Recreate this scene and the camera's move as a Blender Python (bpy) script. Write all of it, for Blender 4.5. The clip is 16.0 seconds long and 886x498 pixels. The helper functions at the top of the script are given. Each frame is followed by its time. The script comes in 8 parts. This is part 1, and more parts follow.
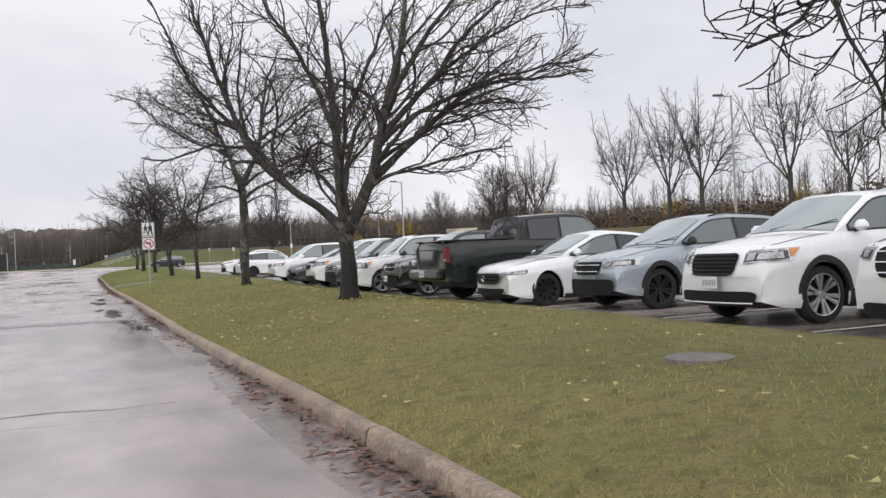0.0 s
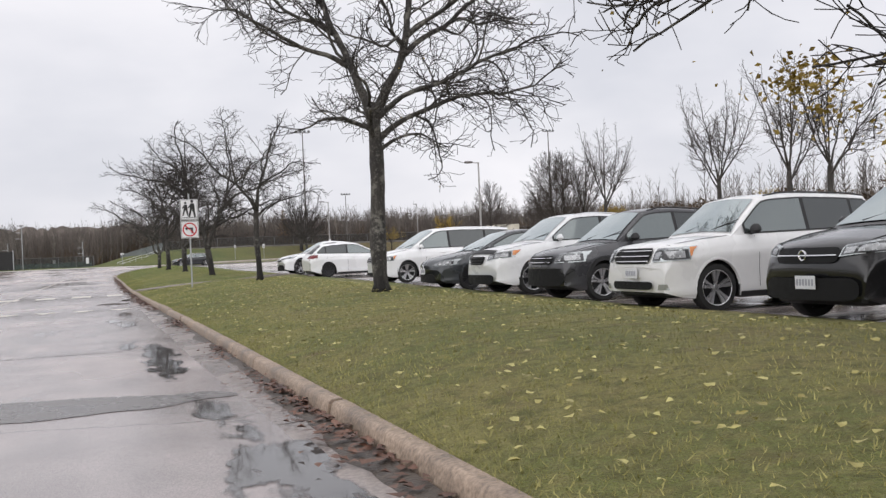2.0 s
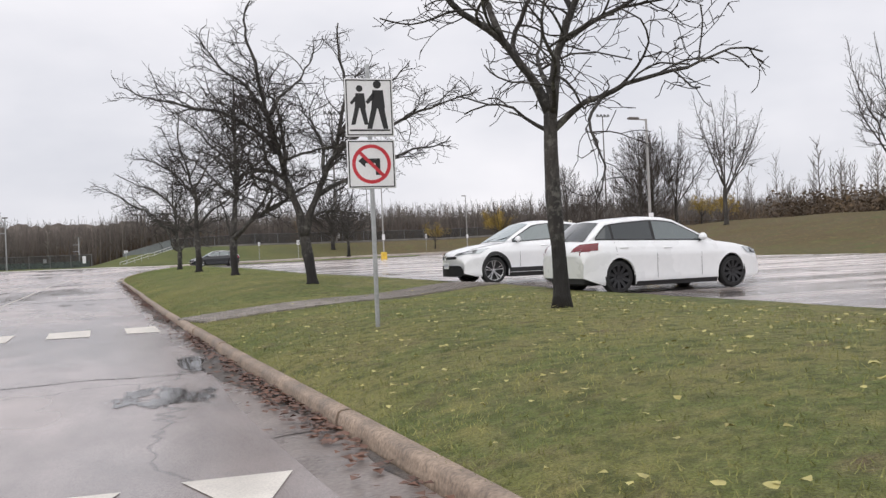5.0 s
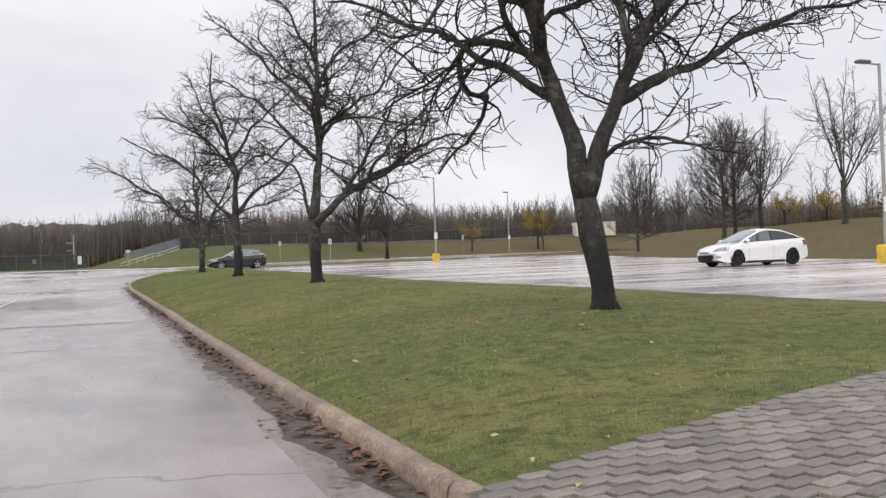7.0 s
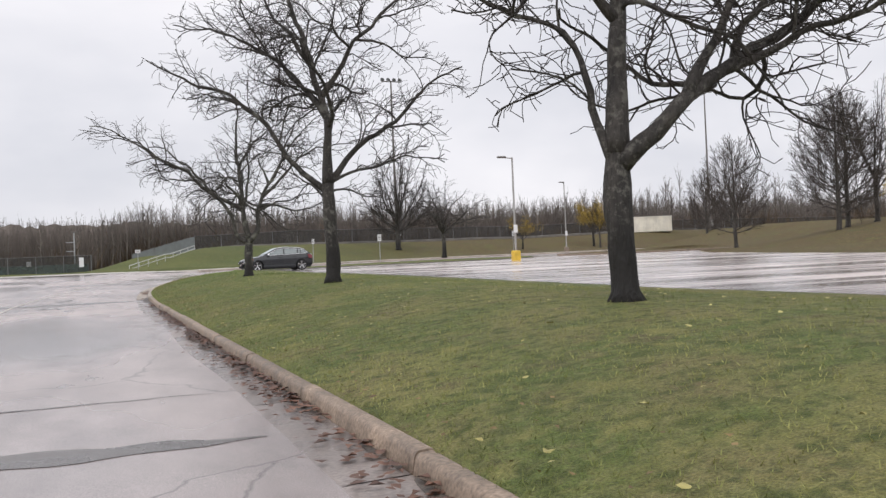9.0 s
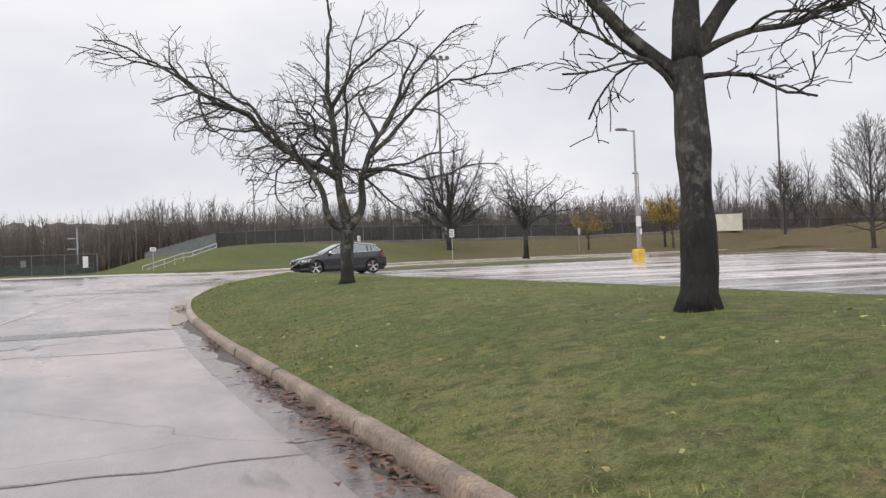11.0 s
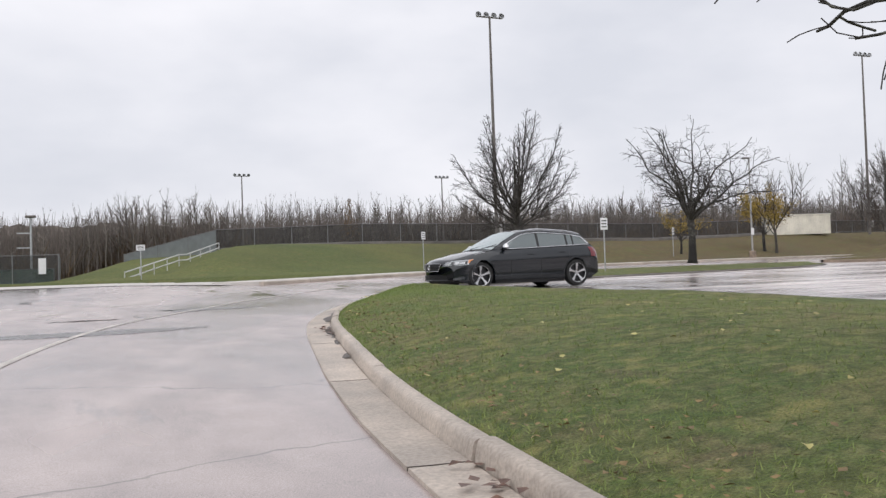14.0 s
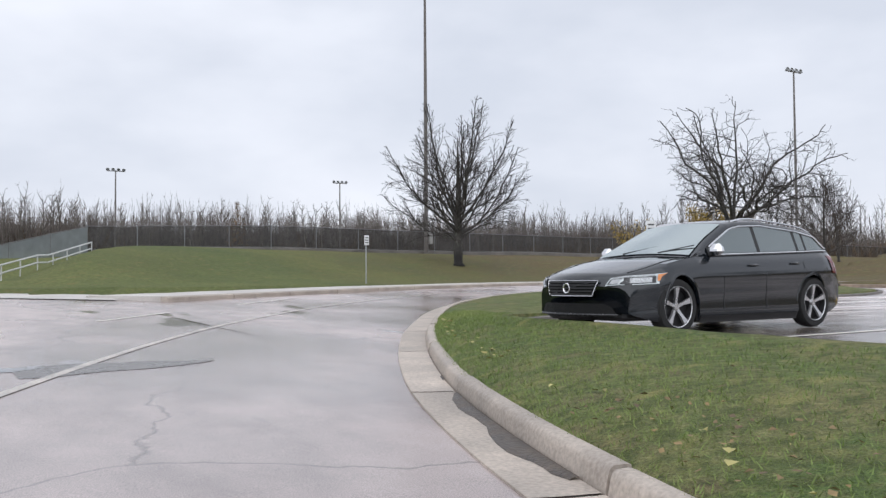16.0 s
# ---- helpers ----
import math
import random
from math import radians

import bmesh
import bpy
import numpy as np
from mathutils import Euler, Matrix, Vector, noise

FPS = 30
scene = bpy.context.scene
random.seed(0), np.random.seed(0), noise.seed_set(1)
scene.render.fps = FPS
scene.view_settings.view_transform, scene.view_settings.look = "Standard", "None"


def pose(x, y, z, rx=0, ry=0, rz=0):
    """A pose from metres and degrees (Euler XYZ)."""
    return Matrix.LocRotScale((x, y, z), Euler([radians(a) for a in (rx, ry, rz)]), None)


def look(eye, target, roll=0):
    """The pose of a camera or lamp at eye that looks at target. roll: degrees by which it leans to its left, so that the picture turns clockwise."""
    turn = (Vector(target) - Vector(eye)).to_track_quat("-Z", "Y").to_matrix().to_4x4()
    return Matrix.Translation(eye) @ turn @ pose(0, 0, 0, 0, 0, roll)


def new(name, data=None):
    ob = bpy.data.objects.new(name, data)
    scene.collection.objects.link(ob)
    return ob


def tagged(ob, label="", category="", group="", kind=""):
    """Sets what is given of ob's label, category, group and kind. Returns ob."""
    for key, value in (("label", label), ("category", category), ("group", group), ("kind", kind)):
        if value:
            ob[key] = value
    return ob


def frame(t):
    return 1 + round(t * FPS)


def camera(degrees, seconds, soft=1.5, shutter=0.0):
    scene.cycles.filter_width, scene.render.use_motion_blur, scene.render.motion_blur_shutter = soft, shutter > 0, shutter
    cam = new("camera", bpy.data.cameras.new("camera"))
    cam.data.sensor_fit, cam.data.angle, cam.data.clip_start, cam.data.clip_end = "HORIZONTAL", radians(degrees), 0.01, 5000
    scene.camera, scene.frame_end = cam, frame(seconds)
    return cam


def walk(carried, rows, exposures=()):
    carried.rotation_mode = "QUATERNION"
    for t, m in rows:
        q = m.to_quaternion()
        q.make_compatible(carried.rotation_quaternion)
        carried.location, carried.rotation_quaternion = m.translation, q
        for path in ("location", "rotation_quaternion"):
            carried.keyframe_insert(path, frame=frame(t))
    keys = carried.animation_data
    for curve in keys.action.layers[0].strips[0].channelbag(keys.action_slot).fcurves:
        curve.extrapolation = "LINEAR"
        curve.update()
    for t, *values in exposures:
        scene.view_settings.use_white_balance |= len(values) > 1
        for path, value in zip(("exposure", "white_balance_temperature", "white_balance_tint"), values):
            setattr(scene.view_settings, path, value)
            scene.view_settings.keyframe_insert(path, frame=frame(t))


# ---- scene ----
EXPOSURES = [(0.0, 0.0, 6400, 11), (12.5, 0.0, 6400, 11), (14.5, 0.0, 6250, 10), (16.0, 0.0, 6030, 9)]
cam = camera(54.2, 16.0, soft=1.4)
PATH = [
    (0, (1.754, 2.499, 1.381), (2.498, 4.356, 1.39), -2.6),
    (0.5, (1.757, 6.127, 1.31), (2.495, 7.986, 1.321), -2.6),
    (1, (1.763, 9.785, 1.306), (2.493, 11.647, 1.315), -2.8),
    (1.5, (1.649, 13.448, 1.306), (2.373, 15.312, 1.312), -2.9),
    (2, (1.563, 17.169, 1.274), (2.281, 19.035, 1.284), -2.6),
    (2.5, (1.462, 20.763, 1.293), (2.177, 22.631, 1.307), -2.4),
    (3, (1.339, 24.304, 1.327), (2.057, 26.171, 1.341), -2.3),
    (3.5, (1.265, 27.968, 1.324), (1.985, 29.834, 1.339), -2.4),
    (4, (1.218, 31.571, 1.349), (1.939, 33.436, 1.361), -2.5),
    (6.5, (0.924, 50.046, 1.355), (1.655, 51.908, 1.373), -2.2),
    (7, (0.867, 53.727, 1.35), (1.597, 55.589, 1.373), -2.0),
    (7.5, (0.793, 57.359, 1.395), (1.523, 59.221, 1.421), -1.8),
    (8, (0.736, 60.938, 1.381), (1.464, 62.8, 1.408), -1.9),
    (8.5, (0.674, 64.449, 1.384), (1.401, 66.312, 1.41), -2.1),
    (9, (0.661, 68.038, 1.4), (1.385, 69.902, 1.425), -2.4),
    (11.5, (0.369, 85.494, 1.529), (1.079, 87.363, 1.561), -2.1),
    (12, (0.169, 89.078, 1.547), (0.881, 90.947, 1.581), -2.1),
    (12.5, (0.232, 92.716, 1.588), (0.943, 94.585, 1.628), -1.9),
    (13, (0.264, 96.091, 1.608), (0.985, 97.956, 1.649), -1.9),
    (13.5, (0.302, 99.461, 1.633), (1.047, 101.317, 1.677), -2.0),
    (14, (0.319, 102.475, 1.661), (1.095, 104.317, 1.708), -1.9),
    (14.5, (0.412, 105.485, 1.687), (1.231, 107.309, 1.739), -1.4),
    (15, (0.598, 108.37, 1.725), (1.473, 110.168, 1.785), -1.0),
    (15.5, (0.97, 111.157, 1.769), (1.917, 112.917, 1.837), -0.8),
    (16, (1.507, 113.813, 1.812), (2.535, 115.527, 1.884), -0.4),
]
walk(cam, [(t, look(eye, at, roll)) for t, eye, at, roll in PATH], exposures=EXPOSURES)

# ---------- light ----------
world = bpy.data.worlds.new("overcast_sky")
scene.world = world
world.use_nodes = True
wn, wl = world.node_tree.nodes, world.node_tree.links
wn.clear()
sky = wn.new("ShaderNodeTexSky")
sky.sky_type = "NISHITA"
sky.sun_disc = False
sky.sun_elevation, sky.sun_rotation = radians(50), radians(219)
sky.dust_density = 4.0
tc = wn.new("ShaderNodeTexCoord")
mp = wn.new("ShaderNodeMapping")
mp.inputs["Scale"].default_value = (1.0, 1.0, 2.2)
wl.new(tc.outputs["Generated"], mp.inputs["Vector"])
cn = wn.new("ShaderNodeTexNoise")
cn.inputs["Scale"].default_value, cn.inputs["Detail"].default_value = 2.6, 5.0
cn.inputs["Roughness"].default_value = 0.5
wl.new(mp.outputs["Vector"], cn.inputs["Vector"])
cr = wn.new("ShaderNodeValToRGB")
cr.color_ramp.elements[0].position, cr.color_ramp.elements[0].color = 0.34, (0.76, 0.765, 0.81, 1)
cr.color_ramp.elements[1].position, cr.color_ramp.elements[1].color = 0.66, (1.0, 0.98, 1.0, 1)
wl.new(cn.outputs["Fac"], cr.inputs["Fac"])
sk = wn.new("ShaderNodeVectorMath")
sk.operation = "SCALE"
sk.inputs["Scale"].default_value = 0.1
wl.new(sky.outputs["Color"], sk.inputs[0])
mx = wn.new("ShaderNodeMix")
mx.data_type = "RGBA"
mx.inputs["Factor"].default_value = 0.94
wl.new(sk.outputs["Vector"], mx.inputs["A"])
wl.new(cr.outputs["Color"], mx.inputs["B"])
bg = wn.new("ShaderNodeBackground")
bg.inputs["Strength"].default_value = 1.0
wl.new(mx.outputs["Result"], bg.inputs["Color"])
wo = wn.new("ShaderNodeOutputWorld")
wl.new(bg.outputs["Background"], wo.inputs["Surface"])
sun_data = bpy.data.lights.new("sun", "SUN")
sun_data.energy, sun_data.angle, sun_data.color = 1.4, radians(110), (1.0, 0.97, 0.93)
sun = new("sun", sun_data)
sun.matrix_world = look((0, 0, 60), Vector((0, 0, 60)) - Vector((-0.4, -0.5, 0.77)))

# ---------- materials ----------
def material(name, base, rough=0.6, metal=0.0, var=0.25, scale=3.0, fine=40.0, bump=0.15, alt=None, coat=0.0,
             spec=0.5, bump_scale=None, per_object=0.0, stretch=(1, 1, 1), rough_var=0.1):
    m = bpy.data.materials.new(name)
    m.use_nodes = True
    n, l = m.node_tree.nodes, m.node_tree.links
    b = n["Principled BSDF"]
    b.inputs["Metallic"].default_value = metal
    b.inputs["Coat Weight"].default_value = coat
    b.inputs["Coat Roughness"].default_value = 0.05
    b.inputs["Specular IOR Level"].default_value = spec
    co = n.new("ShaderNodeTexCoord")
    ma = n.new("ShaderNodeMapping")
    ma.inputs["Scale"].default_value = stretch
    l.new(co.outputs["Object"], ma.inputs["Vector"])
    n1 = n.new("ShaderNodeTexNoise")
    n1.inputs["Scale"].default_value, n1.inputs["Detail"].default_value = scale, 4
    l.new(ma.outputs["Vector"], n1.inputs["Vector"])
    n2 = n.new("ShaderNodeTexNoise")
    n2.inputs["Scale"].default_value, n2.inputs["Detail"].default_value = fine, 3
    l.new(ma.outputs["Vector"], n2.inputs["Vector"])
    r1 = n.new("ShaderNodeMapRange")
    r1.inputs["From Min"].default_value, r1.inputs["From Max"].default_value = 0.3, 0.7
    l.new(n1.outputs["Fac"], r1.inputs["Value"])
    mix = n.new("ShaderNodeMix")
    mix.data_type = "RGBA"
    a = tuple(c * (1 - var) for c in base)
    z = alt if alt else tuple(min(1, c * (1 + var)) for c in base)
    mix.inputs["A"].default_value, mix.inputs["B"].default_value = (*a, 1), (*z, 1)
    l.new(r1.outputs["Result"], mix.inputs["Factor"])
    r2 = n.new("ShaderNodeMapRange")
    r2.inputs["From Min"].default_value, r2.inputs["From Max"].default_value = 0.3, 0.7
    r2.inputs["To Min"].default_value, r2.inputs["To Max"].default_value = 1 - var, 1 + var * 0.6
    l.new(n2.outputs["Fac"], r2.inputs["Value"])
    mul = n.new("ShaderNodeVectorMath")
    mul.operation = "SCALE"
    l.new(mix.outputs["Result"], mul.inputs[0])
    l.new(r2.outputs["Result"], mul.inputs["Scale"])
    last = mul.outputs["Vector"]
    if per_object:
        oi = n.new("ShaderNodeObjectInfo")
        r3 = n.new("ShaderNodeMapRange")
        r3.inputs["To Min"].default_value, r3.inputs["To Max"].default_value = 1 - per_object, 1 + per_object
        l.new(oi.outputs["Random"], r3.inputs["Value"])
        mu2 = n.new("ShaderNodeVectorMath")
        mu2.operation = "SCALE"
        l.new(last, mu2.inputs[0])
        l.new(r3.outputs["Result"], mu2.inputs["Scale"])
        last = mu2.outputs["Vector"]
    l.new(last, b.inputs["Base Color"])
    r4 = n.new("ShaderNodeMapRange")
    r4.inputs["From Min"].default_value, r4.inputs["From Max"].default_value = 0.3, 0.7
    r4.inputs["To Min"].default_value, r4.inputs["To Max"].default_value = max(0.02, rough - rough_var), min(1, rough + rough_var)
    l.new(n1.outputs["Fac"], r4.inputs["Value"])
    l.new(r4.outputs["Result"], b.inputs["Roughness"])
    if bump:
        bp = n.new("ShaderNodeBump")
        bp.inputs["Strength"].default_value = bump
        bp.inputs["Distance"].default_value = bump_scale or 0.02
        l.new(n2.outputs["Fac"], bp.inputs["Height"])
        l.new(bp.outputs["Normal"], b.inputs["Normal"])
    return m


def paint(name, base, rough=0.28, metal=0.0, coat=0.6, spec=0.5):
    return material(name, base, rough, metal, var=0.02, scale=1.2, fine=9, bump=0.0, coat=coat, spec=spec, rough_var=0.06)


def glass(name, tint=(0.03, 0.035, 0.035), mirror=0.4):
    m = bpy.data.materials.new(name)
    m.use_nodes = True
    n, l = m.node_tree.nodes, m.node_tree.links
    b = n["Principled BSDF"]
    b.inputs["Base Color"].default_value = (*tint, 1)
    b.inputs["Roughness"].default_value = 0.04
    b.inputs["IOR"].default_value = 1.52
    b.inputs["Coat Weight"].default_value = 0.5
    g = n.new("ShaderNodeBsdfGlossy")
    g.inputs["Color"].default_value = (0.82, 0.92, 0.92, 1)
    g.inputs["Roughness"].default_value = 0.05
    mi = n.new("ShaderNodeMixShader")
    mi.inputs["Fac"].default_value = mirror
    l.new(b.outputs["BSDF"], mi.inputs[1])
    l.new(g.outputs["BSDF"], mi.inputs[2])
    l.new(mi.outputs["Shader"], n["Material Output"].inputs["Surface"])
    return m


def netting(name, color, cover, scale):
    """Woven wire: a share of the sheet is metal, the rest open."""
    m = bpy.data.materials.new(name)
    m.use_nodes = True
    n, l = m.node_tree.nodes, m.node_tree.links
    b = n["Principled BSDF"]
    b.inputs["Base Color"].default_value = (*color, 1)
    b.inputs["Roughness"].default_value = 0.8
    b.inputs["Specular IOR Level"].default_value = 0.15
    co = n.new("ShaderNodeTexCoord")
    no = n.new("ShaderNodeTexNoise")
    no.inputs["Scale"].default_value = scale
    l.new(co.outputs["Object"], no.inputs["Vector"])
    mr = n.new("ShaderNodeMapRange")
    mr.inputs["To Min"].default_value, mr.inputs["To Max"].default_value = cover * 0.7, cover * 1.3
    l.new(no.outputs["Fac"], mr.inputs["Value"])
    t = n.new("ShaderNodeBsdfTransparent")
    mi = n.new("ShaderNodeMixShader")
    l.new(mr.outputs["Result"], mi.inputs["Fac"])
    l.new(t.outputs["BSDF"], mi.inputs[1])
    l.new(b.outputs["BSDF"], mi.inputs[2])
    l.new(mi.outputs["Shader"], n["Material Output"].inputs["Surface"])
    return m


def wet_asphalt(name, dark, light, cracks=True, streak=(1, 0.45, 1), spread=1.0, water=(0.635, 0.68), paler=None):
    """Worn asphalt, damp: dark and pale patches, crack lines, glossier where water stands. paler: axis, start, end and
    gain of a paler tone.
    """
    m = bpy.data.materials.new(name)
    m.use_nodes = True
    n, l = m.node_tree.nodes, m.node_tree.links
    b = n["Principled BSDF"]
    co = n.new("ShaderNodeTexCoord")

    def noise_at(scale, detail, stretch=(1, 1, 1)):
        ma = n.new("ShaderNodeMapping")
        ma.inputs["Scale"].default_value = stretch
        l.new(co.outputs["Object"], ma.inputs["Vector"])
        t = n.new("ShaderNodeTexNoise")
        t.inputs["Scale"].default_value, t.inputs["Detail"].default_value = scale, detail
        l.new(ma.outputs["Vector"], t.inputs["Vector"])
        return t.outputs["Fac"]

    def ranged(v, a, z, lo, hi):
        r = n.new("ShaderNodeMapRange")
        r.inputs["From Min"].default_value, r.inputs["From Max"].default_value = a, z
        r.inputs["To Min"].default_value, r.inputs["To Max"].default_value = lo, hi
        l.new(v, r.inputs["Value"])
        return r.outputs["Result"]

    big = noise_at(0.22 * spread, 4, streak)
    mid = noise_at(1.6, 5, (1, 0.5, 1))
    grain = noise_at(130, 2)
    mix = n.new("ShaderNodeMix")
    mix.data_type = "RGBA"
    mix.inputs["A"].default_value, mix.inputs["B"].default_value = (*dark, 1), (*light, 1)
    l.new(ranged(big, 0.35, 0.65, 0, 1), mix.inputs["Factor"])
    s1 = n.new("ShaderNodeVectorMath")
    s1.operation = "SCALE"
    l.new(mix.outputs["Result"], s1.inputs[0])
    l.new(ranged(mid, 0.3, 0.7, 0.75, 1.2), s1.inputs["Scale"])
    s2 = n.new("ShaderNodeVectorMath")
    s2.operation = "SCALE"
    l.new(s1.outputs["Vector"], s2.inputs[0])
    l.new(ranged(grain, 0.3, 0.7, 0.7, 1.25), s2.inputs["Scale"])
    last = s2.outputs["Vector"]
    if cracks:
        vo = n.new("ShaderNodeTexVoronoi")
        vo.feature = "DISTANCE_TO_EDGE"
        vo.inputs["Scale"].default_value = 0.16
        warp = n.new("ShaderNodeVectorMath")
        warp.operation = "ADD"
        wob = n.new("ShaderNodeTexNoise")
        wob.inputs["Scale"].default_value, wob.inputs["Detail"].default_value = 0.9, 4
        l.new(co.outputs["Object"], wob.inputs["Vector"])
        l.new(co.outputs["Object"], warp.inputs[0])
        l.new(wob.outputs["Color"], warp.inputs[1])
        l.new(warp.outputs["Vector"], vo.inputs["Vector"])
        s3 = n.new("ShaderNodeVectorMath")
        s3.operation = "SCALE"
        l.new(last, s3.inputs[0])
        l.new(ranged(vo.outputs["Distance"], 0.0, 0.004, 0.5, 1.0), s3.inputs["Scale"])
        last = s3.outputs["Vector"]
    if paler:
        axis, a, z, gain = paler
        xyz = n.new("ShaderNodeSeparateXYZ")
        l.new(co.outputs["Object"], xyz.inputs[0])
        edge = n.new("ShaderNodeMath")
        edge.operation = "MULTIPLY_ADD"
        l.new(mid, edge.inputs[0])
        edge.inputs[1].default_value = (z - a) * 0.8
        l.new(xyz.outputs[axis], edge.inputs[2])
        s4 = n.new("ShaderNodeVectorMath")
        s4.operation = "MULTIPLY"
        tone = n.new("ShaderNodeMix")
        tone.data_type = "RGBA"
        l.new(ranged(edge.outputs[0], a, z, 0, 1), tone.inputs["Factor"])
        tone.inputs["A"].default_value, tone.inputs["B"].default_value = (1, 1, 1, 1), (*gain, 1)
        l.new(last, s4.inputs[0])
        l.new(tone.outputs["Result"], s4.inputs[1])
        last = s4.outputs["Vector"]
    pool = ranged(noise_at(0.55, 5, (1.7, 0.4, 1)), *water, 0, 1)
    deep = n.new("ShaderNodeMix")
    deep.data_type = "RGBA"
    l.new(pool, deep.inputs["Factor"])
    l.new(last, deep.inputs["A"])
    half = n.new("ShaderNodeVectorMath")
    half.operation = "SCALE"
    half.inputs["Scale"].default_value = 0.5
    l.new(last, half.inputs[0])
    l.new(half.outputs["Vector"], deep.inputs["B"])
    l.new(deep.outputs["Result"], b.inputs["Base Color"])
    wet = n.new("ShaderNodeMix")
    l.new(pool, wet.inputs["Factor"])
    l.new(ranged(big, 0.35, 0.62, 0.10, 0.30), wet.inputs["A"])
    wet.inputs["B"].default_value = 0.1
    l.new(wet.outputs["Result"], b.inputs["Roughness"])
    b.inputs["Specular IOR Level"].default_value = 0.8
    bp = n.new("ShaderNodeBump")
    bp.inputs["Strength"].default_value, bp.inputs["Distance"].default_value = 0.2, 0.004
    l.new(grain, bp.inputs["Height"])
    l.new(ranged(pool, 0, 1, 0.2, 0.0), bp.inputs["Strength"])
    l.new(bp.outputs["Normal"], b.inputs["Normal"])
    return m


ASPHALT = wet_asphalt("worn_damp_asphalt", (0.25, 0.216, 0.206), (0.42, 0.362, 0.346), paler=("Y", 90, 104, (1.14, 1.09, 1.06)))
# darker by the cars for their shade; doubled past them as painted sky shine
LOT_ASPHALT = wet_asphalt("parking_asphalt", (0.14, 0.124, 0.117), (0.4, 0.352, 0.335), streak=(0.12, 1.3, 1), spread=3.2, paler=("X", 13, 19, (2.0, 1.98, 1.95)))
PATCH = material("tar_patch", (0.15, 0.138, 0.134), 0.28, var=0.25, scale=3, fine=90, bump=0.2)


def puddle_material(name):
    """A film of water over dark asphalt that thins out raggedly towards its rim."""
    m = bpy.data.materials.new(name)
    m.use_nodes = True
    n, l = m.node_tree.nodes, m.node_tree.links
    b = n["Principled BSDF"]
    b.inputs["Base Color"].default_value = (0.085, 0.08, 0.078, 1)
    b.inputs["Roughness"].default_value = 0.04
    co = n.new("ShaderNodeTexCoord")
    off = n.new("ShaderNodeVectorMath")
    off.operation = "MULTIPLY_ADD"
    off.inputs[1].default_value, off.inputs[2].default_value = (2, 2, 0), (-1, -1, 0)
    l.new(co.outputs["Generated"], off.inputs[0])
    far = n.new("ShaderNodeVectorMath")
    far.operation = "LENGTH"
    l.new(off.outputs["Vector"], far.inputs[0])
    last = far.outputs["Value"]
    for scale, stretch, gain in ((2.2, (1.6, 0.7, 1), 2.3), (11, (1.4, 0.6, 1), 0.7)):
        ma = n.new("ShaderNodeMapping")
        ma.inputs["Scale"].default_value = stretch
        l.new(co.outputs["Object"], ma.inputs["Vector"])
        t = n.new("ShaderNodeTexNoise")
        t.inputs["Scale"].default_value, t.inputs["Detail"].default_value = scale, 4
        l.new(ma.outputs["Vector"], t.inputs["Vector"])
        add = n.new("ShaderNodeMath")
        add.operation = "MULTIPLY_ADD"
        add.inputs[1].default_value = gain
        l.new(t.outputs["Fac"], add.inputs[0])
        l.new(last, add.inputs[2])
        last = add.outputs[0]
    r = n.new("ShaderNodeMapRange")
    r.inputs["From Min"].default_value, r.inputs["From Max"].default_value = 1.95, 2.2
    r.inputs["To Min"].default_value, r.inputs["To Max"].default_value = 1, 0
    l.new(last, r.inputs["Value"])
    rim = n.new("ShaderNodeMapRange")
    rim.inputs["From Min"].default_value, rim.inputs["From Max"].default_value = 0.98, 0.8
    l.new(far.outputs["Value"], rim.inputs["Value"])
    both = n.new("ShaderNodeMath")
    both.operation = "MULTIPLY"
    l.new(r.outputs["Result"], both.inputs[0])
    l.new(rim.outputs["Result"], both.inputs[1])
    l.new(both.outputs[0], b.inputs["Alpha"])
    return m


PUDDLE = puddle_material("standing_water")
CONCRETE = material("kerb_concrete", (0.29, 0.22, 0.165), 0.55, var=0.4, scale=3.2, fine=35, bump=0.3, per_object=0.12)
PALE_CONCRETE = material("newer_kerb_concrete", (0.44, 0.38, 0.325), 0.6, var=0.22, scale=1.6, fine=35, bump=0.3, per_object=0.1)
DARK_CONCRETE = material("damp_grey_concrete", (0.17, 0.155, 0.14), 0.7, var=0.3, scale=0.9, fine=20, bump=0.2)
GUTTER = material("gutter_concrete", (0.255, 0.218, 0.2), 0.28, var=0.3, scale=0.9, fine=30, bump=0.2, per_object=0.12)
WALK = material("pale_sidewalk_concrete", (0.55, 0.515, 0.485), 0.6, var=0.15, scale=0.8, fine=30, bump=0.15, per_object=0.06)


